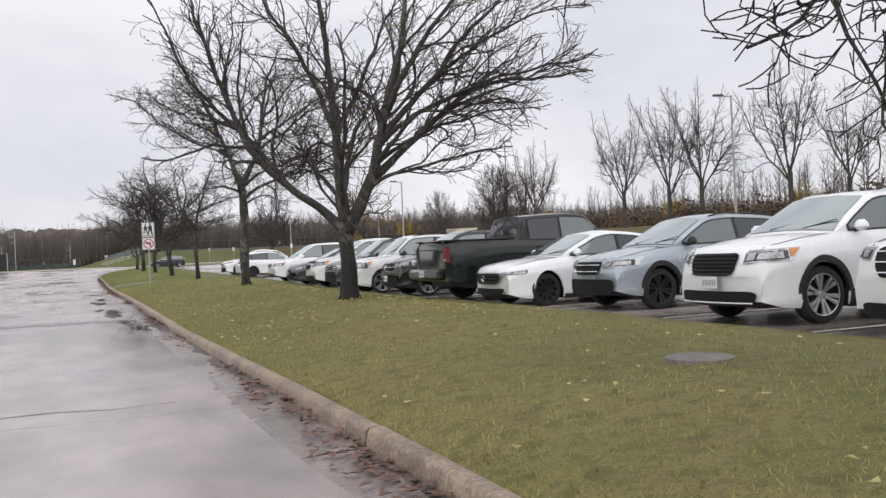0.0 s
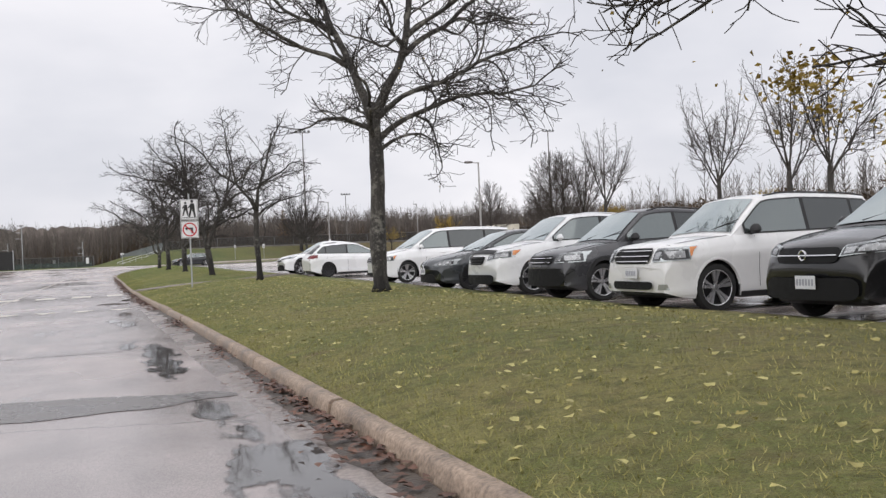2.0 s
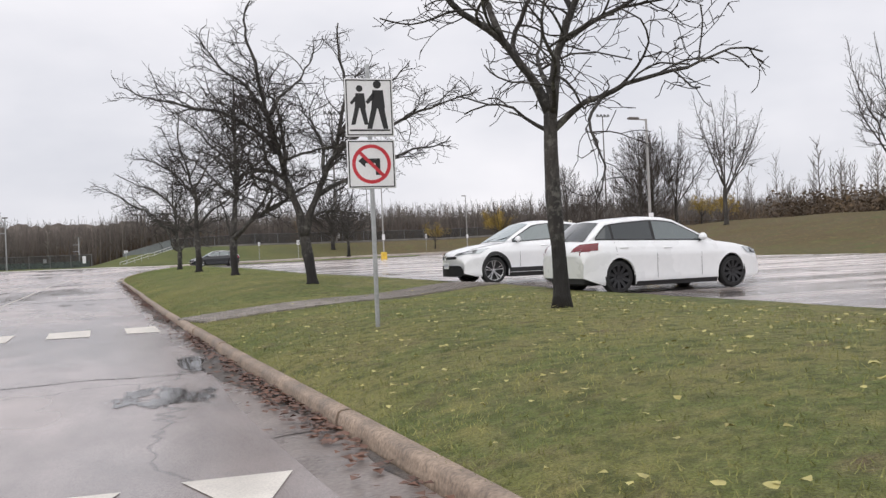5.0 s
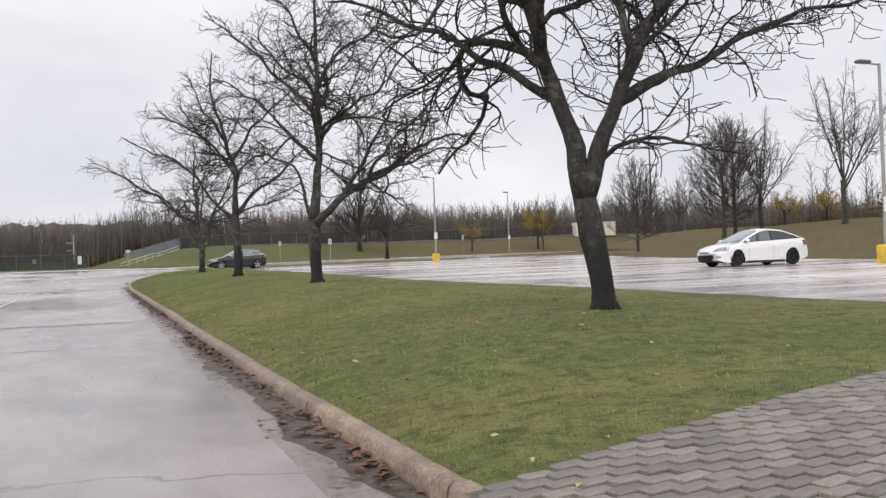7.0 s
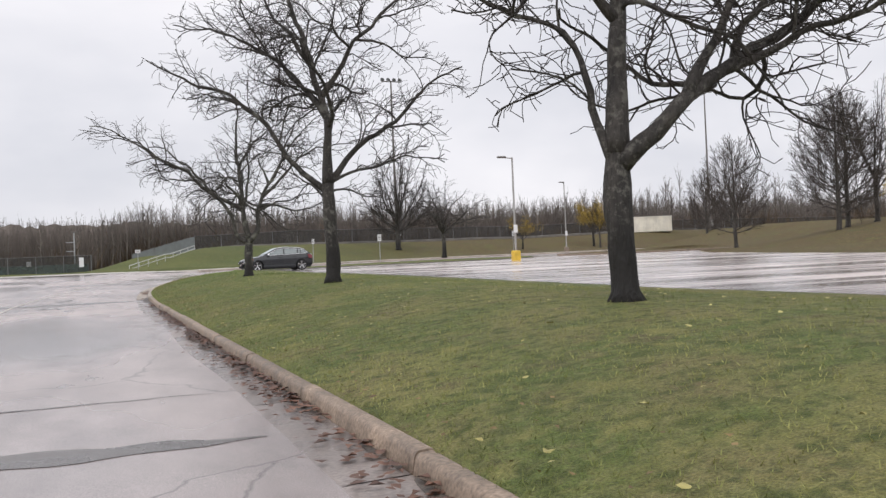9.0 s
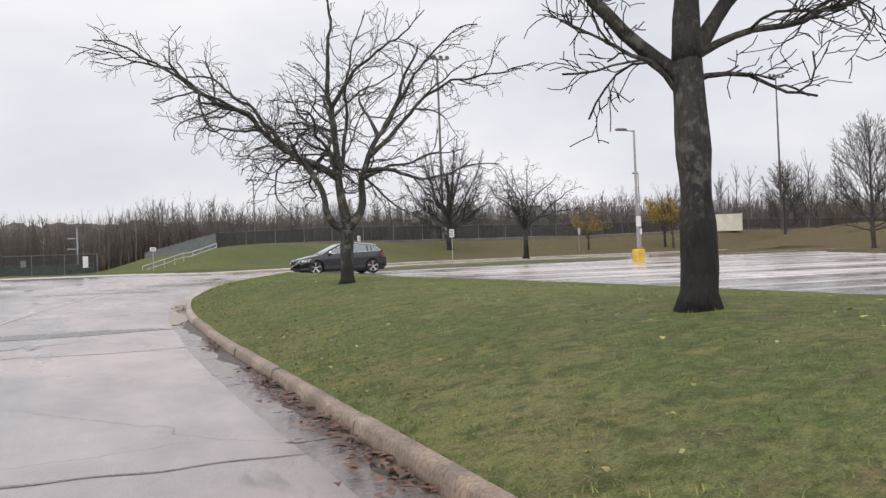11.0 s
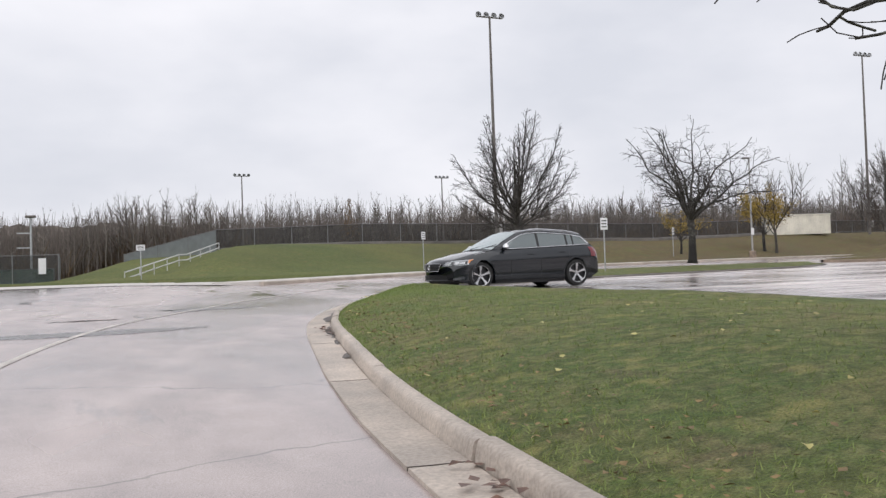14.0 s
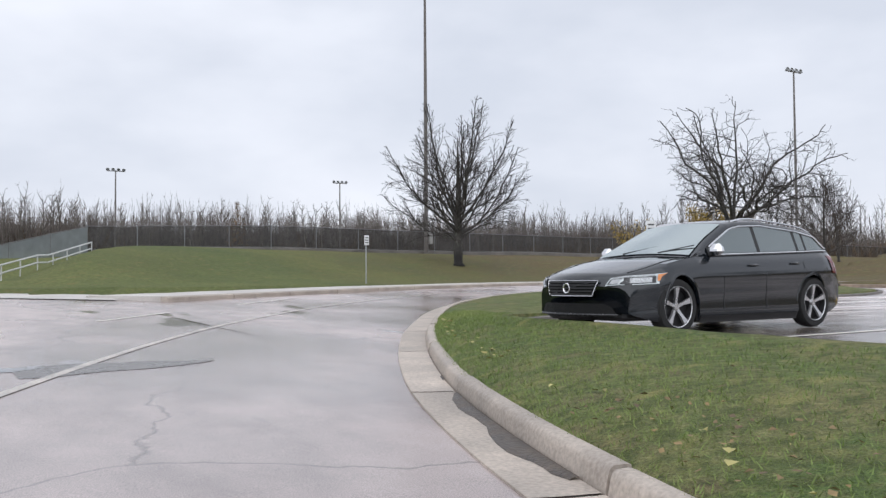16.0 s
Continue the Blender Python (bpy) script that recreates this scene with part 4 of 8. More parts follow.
def build_tree(x, y, z, seed, label, limbs, habit=None, fork=2.0, trunk_r=0.2, levels=4, lean=(0, 0), bark=None, group="trees along the road", leaves=0, tufts=(), leader=0.0, bare=0.2, twig=None, near=True):
    rng = random.Random(seed)
    habit = habit or SPREADING
    top = thing("tree", label, "tree", group, at=pose(x, y, z - 0.06))
    wood, twigs, fol = Geo(), Geo(), Geo()
    tips = []
    for pts, rad, level in grow_tree(rng, habit, fork, trunk_r, lean, limbs, levels, leader, bare):
        if level == 0:
            wood.tube(pts, rad, 18 if near else 9)
            lumpy(wood, 0, 0.16 if near else 0.0, seed)
        elif level == 1:
            wood.tube(pts, rad, 10 if near else 6)
        elif level == 2 and near:
            wood.tube(pts, [max(0.011, q) for q in rad], 6)
        else:
            twigs.tube(pts, [max(habit.fine, q) for q in rad], 3, cap=False)
            if level > 2:
                tips.append(pts[-1])
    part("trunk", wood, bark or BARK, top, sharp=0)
    part("crown", twigs, twig or TWIG, top, "bare twigs without leaves", sharp=0)
    if leaves:
        for _ in range(leaves):
            c = rng.choice(tips)
            leaf_quad(fol, rng, c + Vector((rng.gauss(0, 0.1), rng.gauss(0, 0.1), rng.gauss(-0.05, 0.1))), rng.uniform(0.02, 0.04))
        for lx, ly, lz, n in tufts:
            for _ in range(n):
                leaf_quad(fol, rng, Vector((lx + rng.gauss(0, 0.2), ly + rng.gauss(0, 0.2), lz + rng.gauss(0, 0.12))), rng.uniform(0.025, 0.05))
        part("leaves", fol, GOLD, top, "last yellow leaves", sharp=0)
    return top


def leaf_quad(g, rng, c, s):
    a = Vector((rng.gauss(0, 1), rng.gauss(0, 1), rng.gauss(0, 0.6))).normalized()
    b = a.orthogonal().normalized()
    b.rotate(Matrix.Rotation(rng.random() * 6.28, 3, a))
    n = a.cross(b) * s * 0.25
    p = [c - a * s, c - b * s * 0.6 + n, c + a * s, c + b * s * 0.6 + n]
    g.add([tuple(q) for q in p], [(0, 1, 2), (0, 2, 3)])


LOCUST = "bare spreading locust tree with black wet trunk base on the lawn"
# a limb: what it springs from (None: the trunk, at a height; or an earlier limb, at a share of its length), azimuth, radius, runs of (length, tilt)
ROW = [
    (7.1, 5.9, 12, dict(fork=2.4, trunk_r=0.16, limbs=[
        (None, 2.2, 141, 0.055, ((0.8, 48), (1.1, 80), (1.5, 100))), (None, 2.3, 122, 0.055, ((0.9, 44), (1.2, 76), (1.8, 98))), (None, 2.3, 156, 0.05, ((0.9, 46), (1.2, 82), (1.3, 98))), (None, 2.3, 100, 0.06, ((1.2, 40), (1.4, 62), (1.6, 88))), (None, 2.3, 60, 0.08, ((1.5, 35), (2.0, 55), (1.5, 80))), (None, 2.4, 20, 0.09, ((1.5, 30), (2.0, 45), (1.6, 60))),
        (None, 2.4, 250, 0.08, ((1.5, 30), (2, 40))), (None, 2.4, 320, 0.09, ((1.5, 30), (2, 45), (1, 60))), (None, 2.4, 160, 0.07, ((1.5, 20), (2.5, 25)))])),
    (6.76, 20.55, 21, dict(fork=1.65, trunk_r=0.185, leaves=520, habit=FANNED, tufts=((1.0, 3.05, 2.35, 240), (1.25, 3.0, 2.0, 60), (1.5, 2.4, 1.75, 45), (1.75, 2.5, 2.2, 40)), limbs=[
        (None, 1.5, 162, 0.1, ((0.9, 42), (1.0, 58), (1.0, 34), (3.6, 16))), (None, 1.6, 110, 0.125, ((1.5, 8), (2, 4), (3.6, 8))), (None, 1.55, -18, 0.145, ((1.0, 32), (1.0, 24), (1.4, 14), (3.4, 6))),
        (2, 0.2, -14, 0.09, ((1.2, 44), (1.6, 58), (2.0, 68), (0.8, 80))), (2, 0.3, -28, 0.085, ((1.1, 38), (2.0, 48), (2.0, 58))), (2, 0.16, -34, 0.05, ((0.9, 58), (1.2, 80), (1.3, 94))),
        (0, 0.3, 172, 0.07, ((1.0, 30), (1.2, 42), (2.6, 24))), (None, 1.62, 80, 0.06, ((1.2, 46), (1.6, 64), (2.0, 84), (1.5, 94))), (None, 1.6, 108, 0.04, ((1.1, 44), (1.5, 62), (1.6, 86))), (None, 1.55, 70, 0.03, ((1.0, 55), (1.2, 80), (0.9, 95))), (None, 1.62, 66, 0.09, ((1, 35), (2, 34), (2.4, 42))), (None, 1.62, 250, 0.075, ((1, 38), (1.6, 36), (1.8, 50))),
        (1, 0.3, 20, 0.07, ((1, 30), (3, 26))), (2, 0.4, 40, 0.07, ((1, 35), (2.8, 30))), (2, 0.42, -20, 0.08, ((1.2, 32), (3.4, 42))), (1, 0.3, 170, 0.07, ((1.2, 24), (3.2, 26))), (2, 0.26, -50, 0.06, ((1.0, 50), (2.2, 66))), (0, 0.42, 130, 0.06, ((1.2, 20), (2.6, 26))),
        (2, 0.3, -22, 0.06, ((1.2, 48), (1.8, 60), (2.2, 72))), (2, 0.24, -8, 0.05, ((1.2, 54), (1.8, 66), (1.6, 80))), (3, 0.4, -30, 0.04, ((1.0, 62), (1.6, 74), (1.2, 86))), (4, 0.36, -16, 0.045, ((1.1, 50), (1.8, 62), (1.4, 74))), (None, 1.5, 57, 0.028, ((0.9, 60), (1.2, 84), (0.9, 102)))])),
    (6.77, 34.35, 34, dict(fork=3.6, trunk_r=0.165, leaves=40, bark="PATCHY", limbs=[
        (None, 3.55, 158, 0.1, ((1.0, 24), (1.4, 30), (2.8, 18))), (None, 3.55, -20, 0.105, ((0.9, 18), (1.6, 22), (2.8, 10))), (None, 3.3, 162, 0.06, ((0.6, 62), (0.7, 88), (0.7, 118))), (None, 3.2, -18, 0.06, ((0.8, 55), (1.3, 72), (2.4, 84))),
        (None, 2.85, -30, 0.045, ((0.5, 60), (0.6, 80), (0.6, 120))), (1, 0.28, -14, 0.06, ((1.0, 55), (1.8, 66), (2.0, 78))), (0, 0.25, 166, 0.055, ((1.1, 62), (2.0, 74), (1.8, 64))), (None, 3.1, 70, 0.06, ((1.0, 45), (1.4, 60), (1.4, 66))),
        (None, 3.2, 250, 0.055, ((0.9, 45), (1.4, 66), (0.9, 80))), (1, 0.45, 60, 0.06, ((1, 28), (2.6, 24))), (0, 0.5, 200, 0.05, ((1, 40), (2.0, 34))), (1, 0.5, -30, 0.055, ((1.0, 46), (1.8, 52))), (None, 3.5, -12, 0.06, ((0.9, 60), (1.7, 76), (2.2, 84))), (0, 0.4, 150, 0.05, ((1.2, 58), (2.6, 74))), (1, 0.36, -24, 0.05, ((1.2, 60), (2.8, 74)))])),
    (6.58, 48.88, 45, dict(fork=2.55, trunk_r=0.105, habit=CROOKED, limbs=[
        (None, 2.5, 162, 0.065, ((0.7, 22), (0.8, 52), (1.8, 62), (0.9, 72))), (None, 2.55, -22, 0.07, ((1.0, 14), (1.0, 26), (1.8, 30))), (None, 2.3, 158, 0.03, ((0.5, 58), (0.7, 86))), (None, 2.4, -22, 0.045, ((0.7, 52), (1.0, 84), (1.3, 96))),
        (0, 0.3, 150, 0.045, ((0.8, 16), (1.4, 18), (0.8, 12))), (1, 0.3, -20, 0.04, ((0.9, 60), (0.9, 68), (0.7, 96))), (1, 0.4, 80, 0.035, ((1.6, 30), (0.8, 30))), (None, 2.45, 70, 0.045, ((0.9, 40), (1.6, 56))), (None, 2.45, 250, 0.04, ((0.8, 42), (1.4, 60)))])),
    (6.42, 62.64, 53, dict(fork=1.55, trunk_r=0.155, lean=(-0.22, 0.06), limbs=[
        (None, 1.4, 164, 0.115, ((0.7, 16), (1.6, 2), (4.6, 3))), (None, 1.45, -21, 0.105, ((0.8, 22), (1.4, 18), (1.6, 22), (2.4, 12))), (None, 1.5, -24, 0.04, ((0.5, 32), (0.7, 60), (1.0, 96))), (0, 0.2, 160, 0.06, ((0.9, 58), (1.0, 50), (1.2, 70))),
        (0, 0.36, 164, 0.07, ((1.1, 54), (1.8, 64), (2.2, 80))), (1, 0.2, -16, 0.07, ((1.0, 58), (1.4, 66), (2.0, 84))), (1, 0.4, -21, 0.07, ((0.9, 48), (1.2, 62), (2.6, 82))), (1, 0.5, -10, 0.06, ((1.0, 40), (2.0, 46))),
        (0, 0.3, 70, 0.065, ((1.2, 40), (1.8, 48), (1.2, 60))), (0, 0.28, 250, 0.06, ((1.0, 42), (1.6, 52), (1.0, 70))), (1, 0.3, 100, 0.06, ((1, 36), (2.4, 40))), (0, 0.55, 200, 0.05, ((1.0, 40), (2.0, 44))), (0, 0.5, 20, 0.05, ((1.0, 36), (2.2, 40)))])),
    (6.16, 76.52, 61, dict(fork=1.75, trunk_r=0.165, limbs=[
        (None, 1.7, 60, 0.125, ((1.4, 5), (2.0, 2), (4.0, 6))), (None, 1.65, -20, 0.105, ((0.8, 44), (1.0, 52), (1.2, 60), (3.0, 71))), (None, 1.5, 160, 0.06, ((0.6, 40), (0.6, 22), (1.0, 38), (0.9, 64))), (0, 0.24, 162, 0.06, ((0.9, 48), (1.3, 52), (1.6, 70))),
        (0, 0.32, -18, 0.06, ((0.7, 44), (1.2, 86), (1.6, 92))), (0, 0.4, 156, 0.065, ((1.2, 40), (1.8, 50), (1.5, 66))), (1, 0.3, -40, 0.055, ((0.9, 62), (1.6, 80), (1.0, 94))), (1, 0.35, 8, 0.055, ((1.0, 40), (1.8, 50))), (0, 0.3, 66, 0.06, ((1.2, 45), (1.8, 54))),
        (0, 0.28, 250, 0.06, ((1.0, 46), (1.4, 58), (1.0, 72))), (0, 0.5, -25, 0.06, ((1.0, 44), (2.2, 46))), (1, 0.22, -6, 0.07, ((1, 24), (2.6, 24))), (0, 0.6, 190, 0.05, ((1, 40), (2, 48)))])),
    (5.86, 89.05, 72, dict(fork=2.5, trunk_r=0.175, limbs=[
        (None, 2.45, 120, 0.12, ((1.4, 4), (2.0, 6), (3.4, 5))), (None, 2.2, 162, 0.08, ((0.8, 48), (1.3, 28), (1.4, 40), (2.2, 78))), (None, 2.45, -20, 0.085, ((1.0, 44), (1.0, 56), (1.6, 50), (1.0, 64))), (None, 2.4, -26, 0.045, ((0.7, 60), (1.2, 86), (1.4, 98))),
        (None, 2.1, 156, 0.035, ((0.7, 52), (0.9, 66))), (None, 2.2, -14, 0.035, ((0.6, 72), (0.8, 110))), (0, 0.25, 164, 0.07, ((1.1, 38), (1.6, 50), (2.2, 72))), (0, 0.35, -21, 0.07, ((1.2, 36), (2.0, 48), (1.6, 60))), (0, 0.2, 70, 0.065, ((1.2, 45), (2.0, 54))),
        (0, 0.22, 250, 0.065, ((1.2, 44), (1.8, 56))), (0, 0.45, 150, 0.06, ((1.0, 32), (2.4, 44))), (1, 0.4, 150, 0.05, ((1.0, 50), (1.8, 84)))])),
    (5.9, 102.78, 86, dict(fork=1.5, trunk_r=0.17, bark="LICHEN", habit=OPEN_CROWN, limbs=[
        (None, 1.4, 166, 0.09, ((0.75, 62), (0.4, 4), (0.6, 34), (1.0, 26), (1.8, 46), (1.6, 70))), (None, 1.45, 150, 0.115, ((1.1, 4), (1.2, 6), (3.6, 3))), (None, 1.4, -20, 0.105, ((0.75, 36), (0.8, 6), (0.8, 28), (2.8, 22))), (1, 0.2, 160, 0.085, ((0.8, 52), (0.9, 58), (1.8, 44), (1.6, 62), (2.0, 80))),
        (2, 0.34, -22, 0.055, ((0.7, 74), (1.0, 98), (1.8, 78))), (1, 0.25, 96, 0.06, ((1.2, 60), (1.4, 94), (1.5, 126), (1.4, 104))), (1, 0.2, 66, 0.055, ((1.1, 56), (1.5, 86), (1.6, 114), (1.3, 98))), (1, 0.34, 101, 0.05, ((1.4, 60), (1.8, 88), (1.8, 108), (1.3, 98))), (1, 0.22, 20, 0.06, ((0.7, 18), (1.2, 4), (2.4, 10))), (2, 0.3, 0, 0.05, ((0.6, 60), (1.2, 58), (1.2, 76))),
        (1, 0.3, 76, 0.07, ((1.0, 42), (1.6, 50), (1.4, 66))), (1, 0.24, 252, 0.055, ((0.8, 44), (1.4, 58), (1.0, 78))), (2, 0.5, 60, 0.05, ((1.0, 40), (2.0, 46))), (3, 0.4, 190, 0.05, ((0.9, 72), (1.6, 82))), (1, 0.5, -25, 0.055, ((1.0, 40), (2.4, 48))), (2, 0.42, -22, 0.06, ((1.2, 46), (1.8, 58), (2.2, 78))), (2, 0.55, -16, 0.05, ((1.2, 40), (2.6, 60))), (3, 0.55, 160, 0.05, ((1.2, 56), (2.4, 74)))])),
]
BARKS = {"PATCHY": PATCHY_BARK, "LICHEN": LICHEN_BARK}
for tx, ty, seed, kw in ROW:
    kw = dict(kw, bark=BARKS.get(kw.get("bark")))
    build_tree(tx, ty, lawn_at(tx, ty), seed, {LICHEN_BARK: "bare locust tree with a trunk crusted in grey-green lichen", PATCHY_BARK: "bare locust tree with pale patches on its slim trunk"}.get(kw["bark"], LOCUST), **kw)

# ---------- cars ----------
class Car:
    """Shape of one car: x runs from the nose to the tail, y to the sides, z up."""

    def __init__(self, L, W, H, wb, fo, r, top, cabin, tail_h, gc=0.19, bow=0.2, slope=0.3, arch=0.06):
        self.L, self.W, self.H, self.wb, self.fo, self.r = L, W, H, wb, fo, r
        self.top, self.cabin, self.tail_h, self.gc, self.bow, self.slope, self.arch = top, cabin, tail_h, gc, bow, slope, arch

    def half(self, x):
        a = 0.17 * max(0, 1 - x / 0.62) ** 2.0 + 0.09 * max(0, 1 - (self.L - x) / 0.7) ** 2.2
        return self.W / 2 * (1 - a)

    def belt(self, x):
        return lerp_table(self.top, x)

    def under(self, x):
        b = self.gc + 0.10 * max(0, 1 - x / 0.5) ** 2 + 0.16 * max(0, 1 - (self.L - x) / 0.6) ** 1.5
        ra = self.r + self.arch
        for c in (self.fo, self.fo + self.wb):
            d = abs(x - c)
            if d < ra:
                b = max(b, self.r + math.sqrt(ra * ra - d * d) * 0.98)
        return b

    def place(self, x, y, z):
        """To the car's own frame: forwards is +x, the origin on the ground midway between the axles."""
        k = (y / (self.W / 2)) ** 2
        x = x + self.bow * k * max(0, 1 - x / 1.1) - self.bow * 0.85 * k * max(0, 1 - (self.L - x) / 1.0)
        return (self.fo + self.wb / 2 - x, y, z)

    def side_y(self, x, z):
        w, t, s = self.half(x), self.belt(x), self.gc
        f = (z - s) / max(0.05, t - s)
        return w - float(np.interp(f, [0, 0.1, 0.32, 0.55, 0.72, 0.77, 0.9, 1.0], [0.05, 0.014, 0.022, 0.008, 0.0, 0.012, 0.045, 0.11]))

    def roof(self, x):
        a0, a1, r1, r0 = self.cabin
        zb, ze = self.belt(a0), self.belt(r0)
        mid = a1 + (r1 - a1) * 0.35
        pts = [(a0, zb), (a0 + (a1 - a0) * 0.5, zb + (self.H - 0.06 - zb) * 0.53), (a1, self.H - 0.06), (a1 + 0.2, self.H - 0.02), (mid, self.H),
               (mid + (r1 - mid) * 0.6, self.H - (self.H - self.tail_h) * 0.45), (r1, self.tail_h), (r1 + (r0 - r1) * 0.5, ze + (self.tail_h - ze) * 0.52), (r0, ze)]
        return lerp_table(pts, x)

    def cabin_edge(self, x):
        """Base and roof half-widths of the cabin."""
        yb = self.side_y(x, self.belt(x)) - 0.005
        h = max(0, self.roof(x) - self.belt(x))
        return yb, yb - self.slope * max(0, h - 0.04) - 0.05 * min(1, h / 0.2), h

    def front_x(self, z):
        xs, zs = [p[0] for p in self.top], [p[1] for p in self.top]
        k = zs.index(max(zs[:6]))
        return float(np.interp(z, zs[:k + 1], xs[:k + 1])) if z > zs[0] else 0.0

    def nose_x(self, y, z):
        """The nose's surface at a height, allowing for the bonnet's crown."""
        k = float(np.interp(abs(y) / (self.W * 0.42), [0, 0.4, 0.75, 1.0], [1, 0.85, 0.4, 0]))
        return self.front_x(z - 0.035 * k)

    def back_x(self, z):
        tail = [p for p in self.top if p[0] > self.L * 0.8][::-1]
        tail.sort(key=lambda p: p[1])
        return float(np.interp(z, [p[1] for p in tail], [p[0] for p in tail])) if z > tail[0][1] else self.L


def car_body(c):
    g = Geo()
    xs = set(np.linspace(0.9, c.L - 0.8, 22)) | {0, 0.02, 0.05, 0.1, 0.17, 0.26, 0.38, 0.52, 0.7} | {c.L - q for q in (0, 0.02, 0.05, 0.1, 0.17, 0.27, 0.4, 0.58)}
    for wc in (c.fo, c.fo + c.wb):
        xs |= {wc + (c.r + c.arch) * q for q in (-1.001, -0.995, -0.97, -0.9, -0.8, -0.65, -0.45, -0.22, 0, 0.22, 0.45, 0.65, 0.8, 0.9, 0.97, 0.995, 1.001)}
    xs = sorted(x for x in xs if 0 <= x <= c.L)
    fs = [0, 0.05, 0.1, 0.2, 0.32, 0.45, 0.55, 0.65, 0.72, 0.77, 0.84, 0.9, 0.96, 1.0]
    rows = []
    for x in xs:
        t, b, s = c.belt(x), c.under(x), c.gc
        half = []
        for f in fs:
            z = max(b, s + f * (t - s))
            half.append((c.side_y(x, z), z))
        yt = half[-1][0]
        for u, k in ((0.75, 0.4), (0.4, 0.85), (0.0, 1.0)):
            half.append((yt * u, t + 0.035 * k))
        full = half + [(-y, z) for y, z in half[-2::-1]]
        rows.append([c.place(x, y, z) for y, z in full])
    g.grid(rows, flip=True)
    n = len(rows[0])
    g.f.append(tuple(range(n)))
    o = (len(rows) - 1) * n
    g.f.append(tuple(o + i for i in reversed(range(n))))
    # cabin
    a0, a1, r1, r0 = c.cabin
    rows = []
    for x in sorted(set(np.linspace(a0, r0, 26)) | {a1, r1}):
        yb, yt, h = c.cabin_edge(x)
        z0, z1 = c.belt(x) - 0.03, c.roof(x)
        half = [(yb, z0), (yb, z0 + 0.03), ((yb + yt) / 2, (c.belt(x) + z1 - 0.04) / 2), (yt + 0.035 * min(1, h / .2), z1 - 0.05 * min(1, h / 0.2)), (yt, z1 - 0.012), (yt * 0.85, z1 + 0.008), (yt * 0.4, z1 + 0.028), (0, z1 + 0.034)]
        full = half + [(-y, z) for y, z in half[-2::-1]]
        rows.append([c.place(x, y, z) for y, z in full])
    g.grid(rows, flip=True)
    return g


def band(c, x0, x1, n, zlo, zhi, side, out=0.006):
    """A patch on the car's flank between two heights (functions of x)."""
    g = Geo()
    rows = []
    for i in range(n + 1):
        x = x0 + (x1 - x0) * i / n
        a, b = zlo(x), zhi(x)
        rows.append([c.place(x, side * (c.side_y(x, a + (b - a) * j / 3) + out), a + (b - a) * j / 3) for j in range(4)])
    g.grid(rows, flip=side > 0)
    return g


def front_patch(c, corners, out=0.01, n=8, back=False, rounded=False):
    """A patch on the nose or tail: corners as (y, z), lower-inner, lower-outer, upper-outer, upper-inner."""
    (ya, za), (yb, zb), (yc, zc), (yd, zd) = corners
    g = Geo()
    rows = []
    for j in range(5):
        row = []
        for u in (0, 0.012, 0.03, 0.06, 0.1, 0.2, 0.3, 0.4, 0.5, 0.6, 0.7, 0.8, 0.9, 0.94, 0.97, 0.988, 1) if rounded else [i / n for i in range(n + 1)]:
            near = min(u, 1 - u, 0.1) / 0.1
            v = 0.5 + (j / 4 - 0.5) * (0.3 + 0.7 * math.sqrt(1 - (1 - near) ** 2) if rounded else 1)
            y = (ya + (yb - ya) * u) * (1 - v) + (yd + (yc - yd) * u) * v
            z = (za + (zb - za) * u) * (1 - v) + (zd + (zc - zd) * u) * v
            x = c.back_x(z) if back else c.nose_x(y, z)
            past = max(0, abs(y) - c.side_y(x, z))
            k = max(0, 1 - past / 0.05)
            if past:
                x += (-1 if back else 1) * min(0.34, past * 2.1)
                y = math.copysign(c.side_y(x, z) + out * (1 - k), y)
            row.append(c.place(x + (out if back else -out) * k, y, z))
        rows.append(row)
    g.grid(rows, flip=back)
    return g


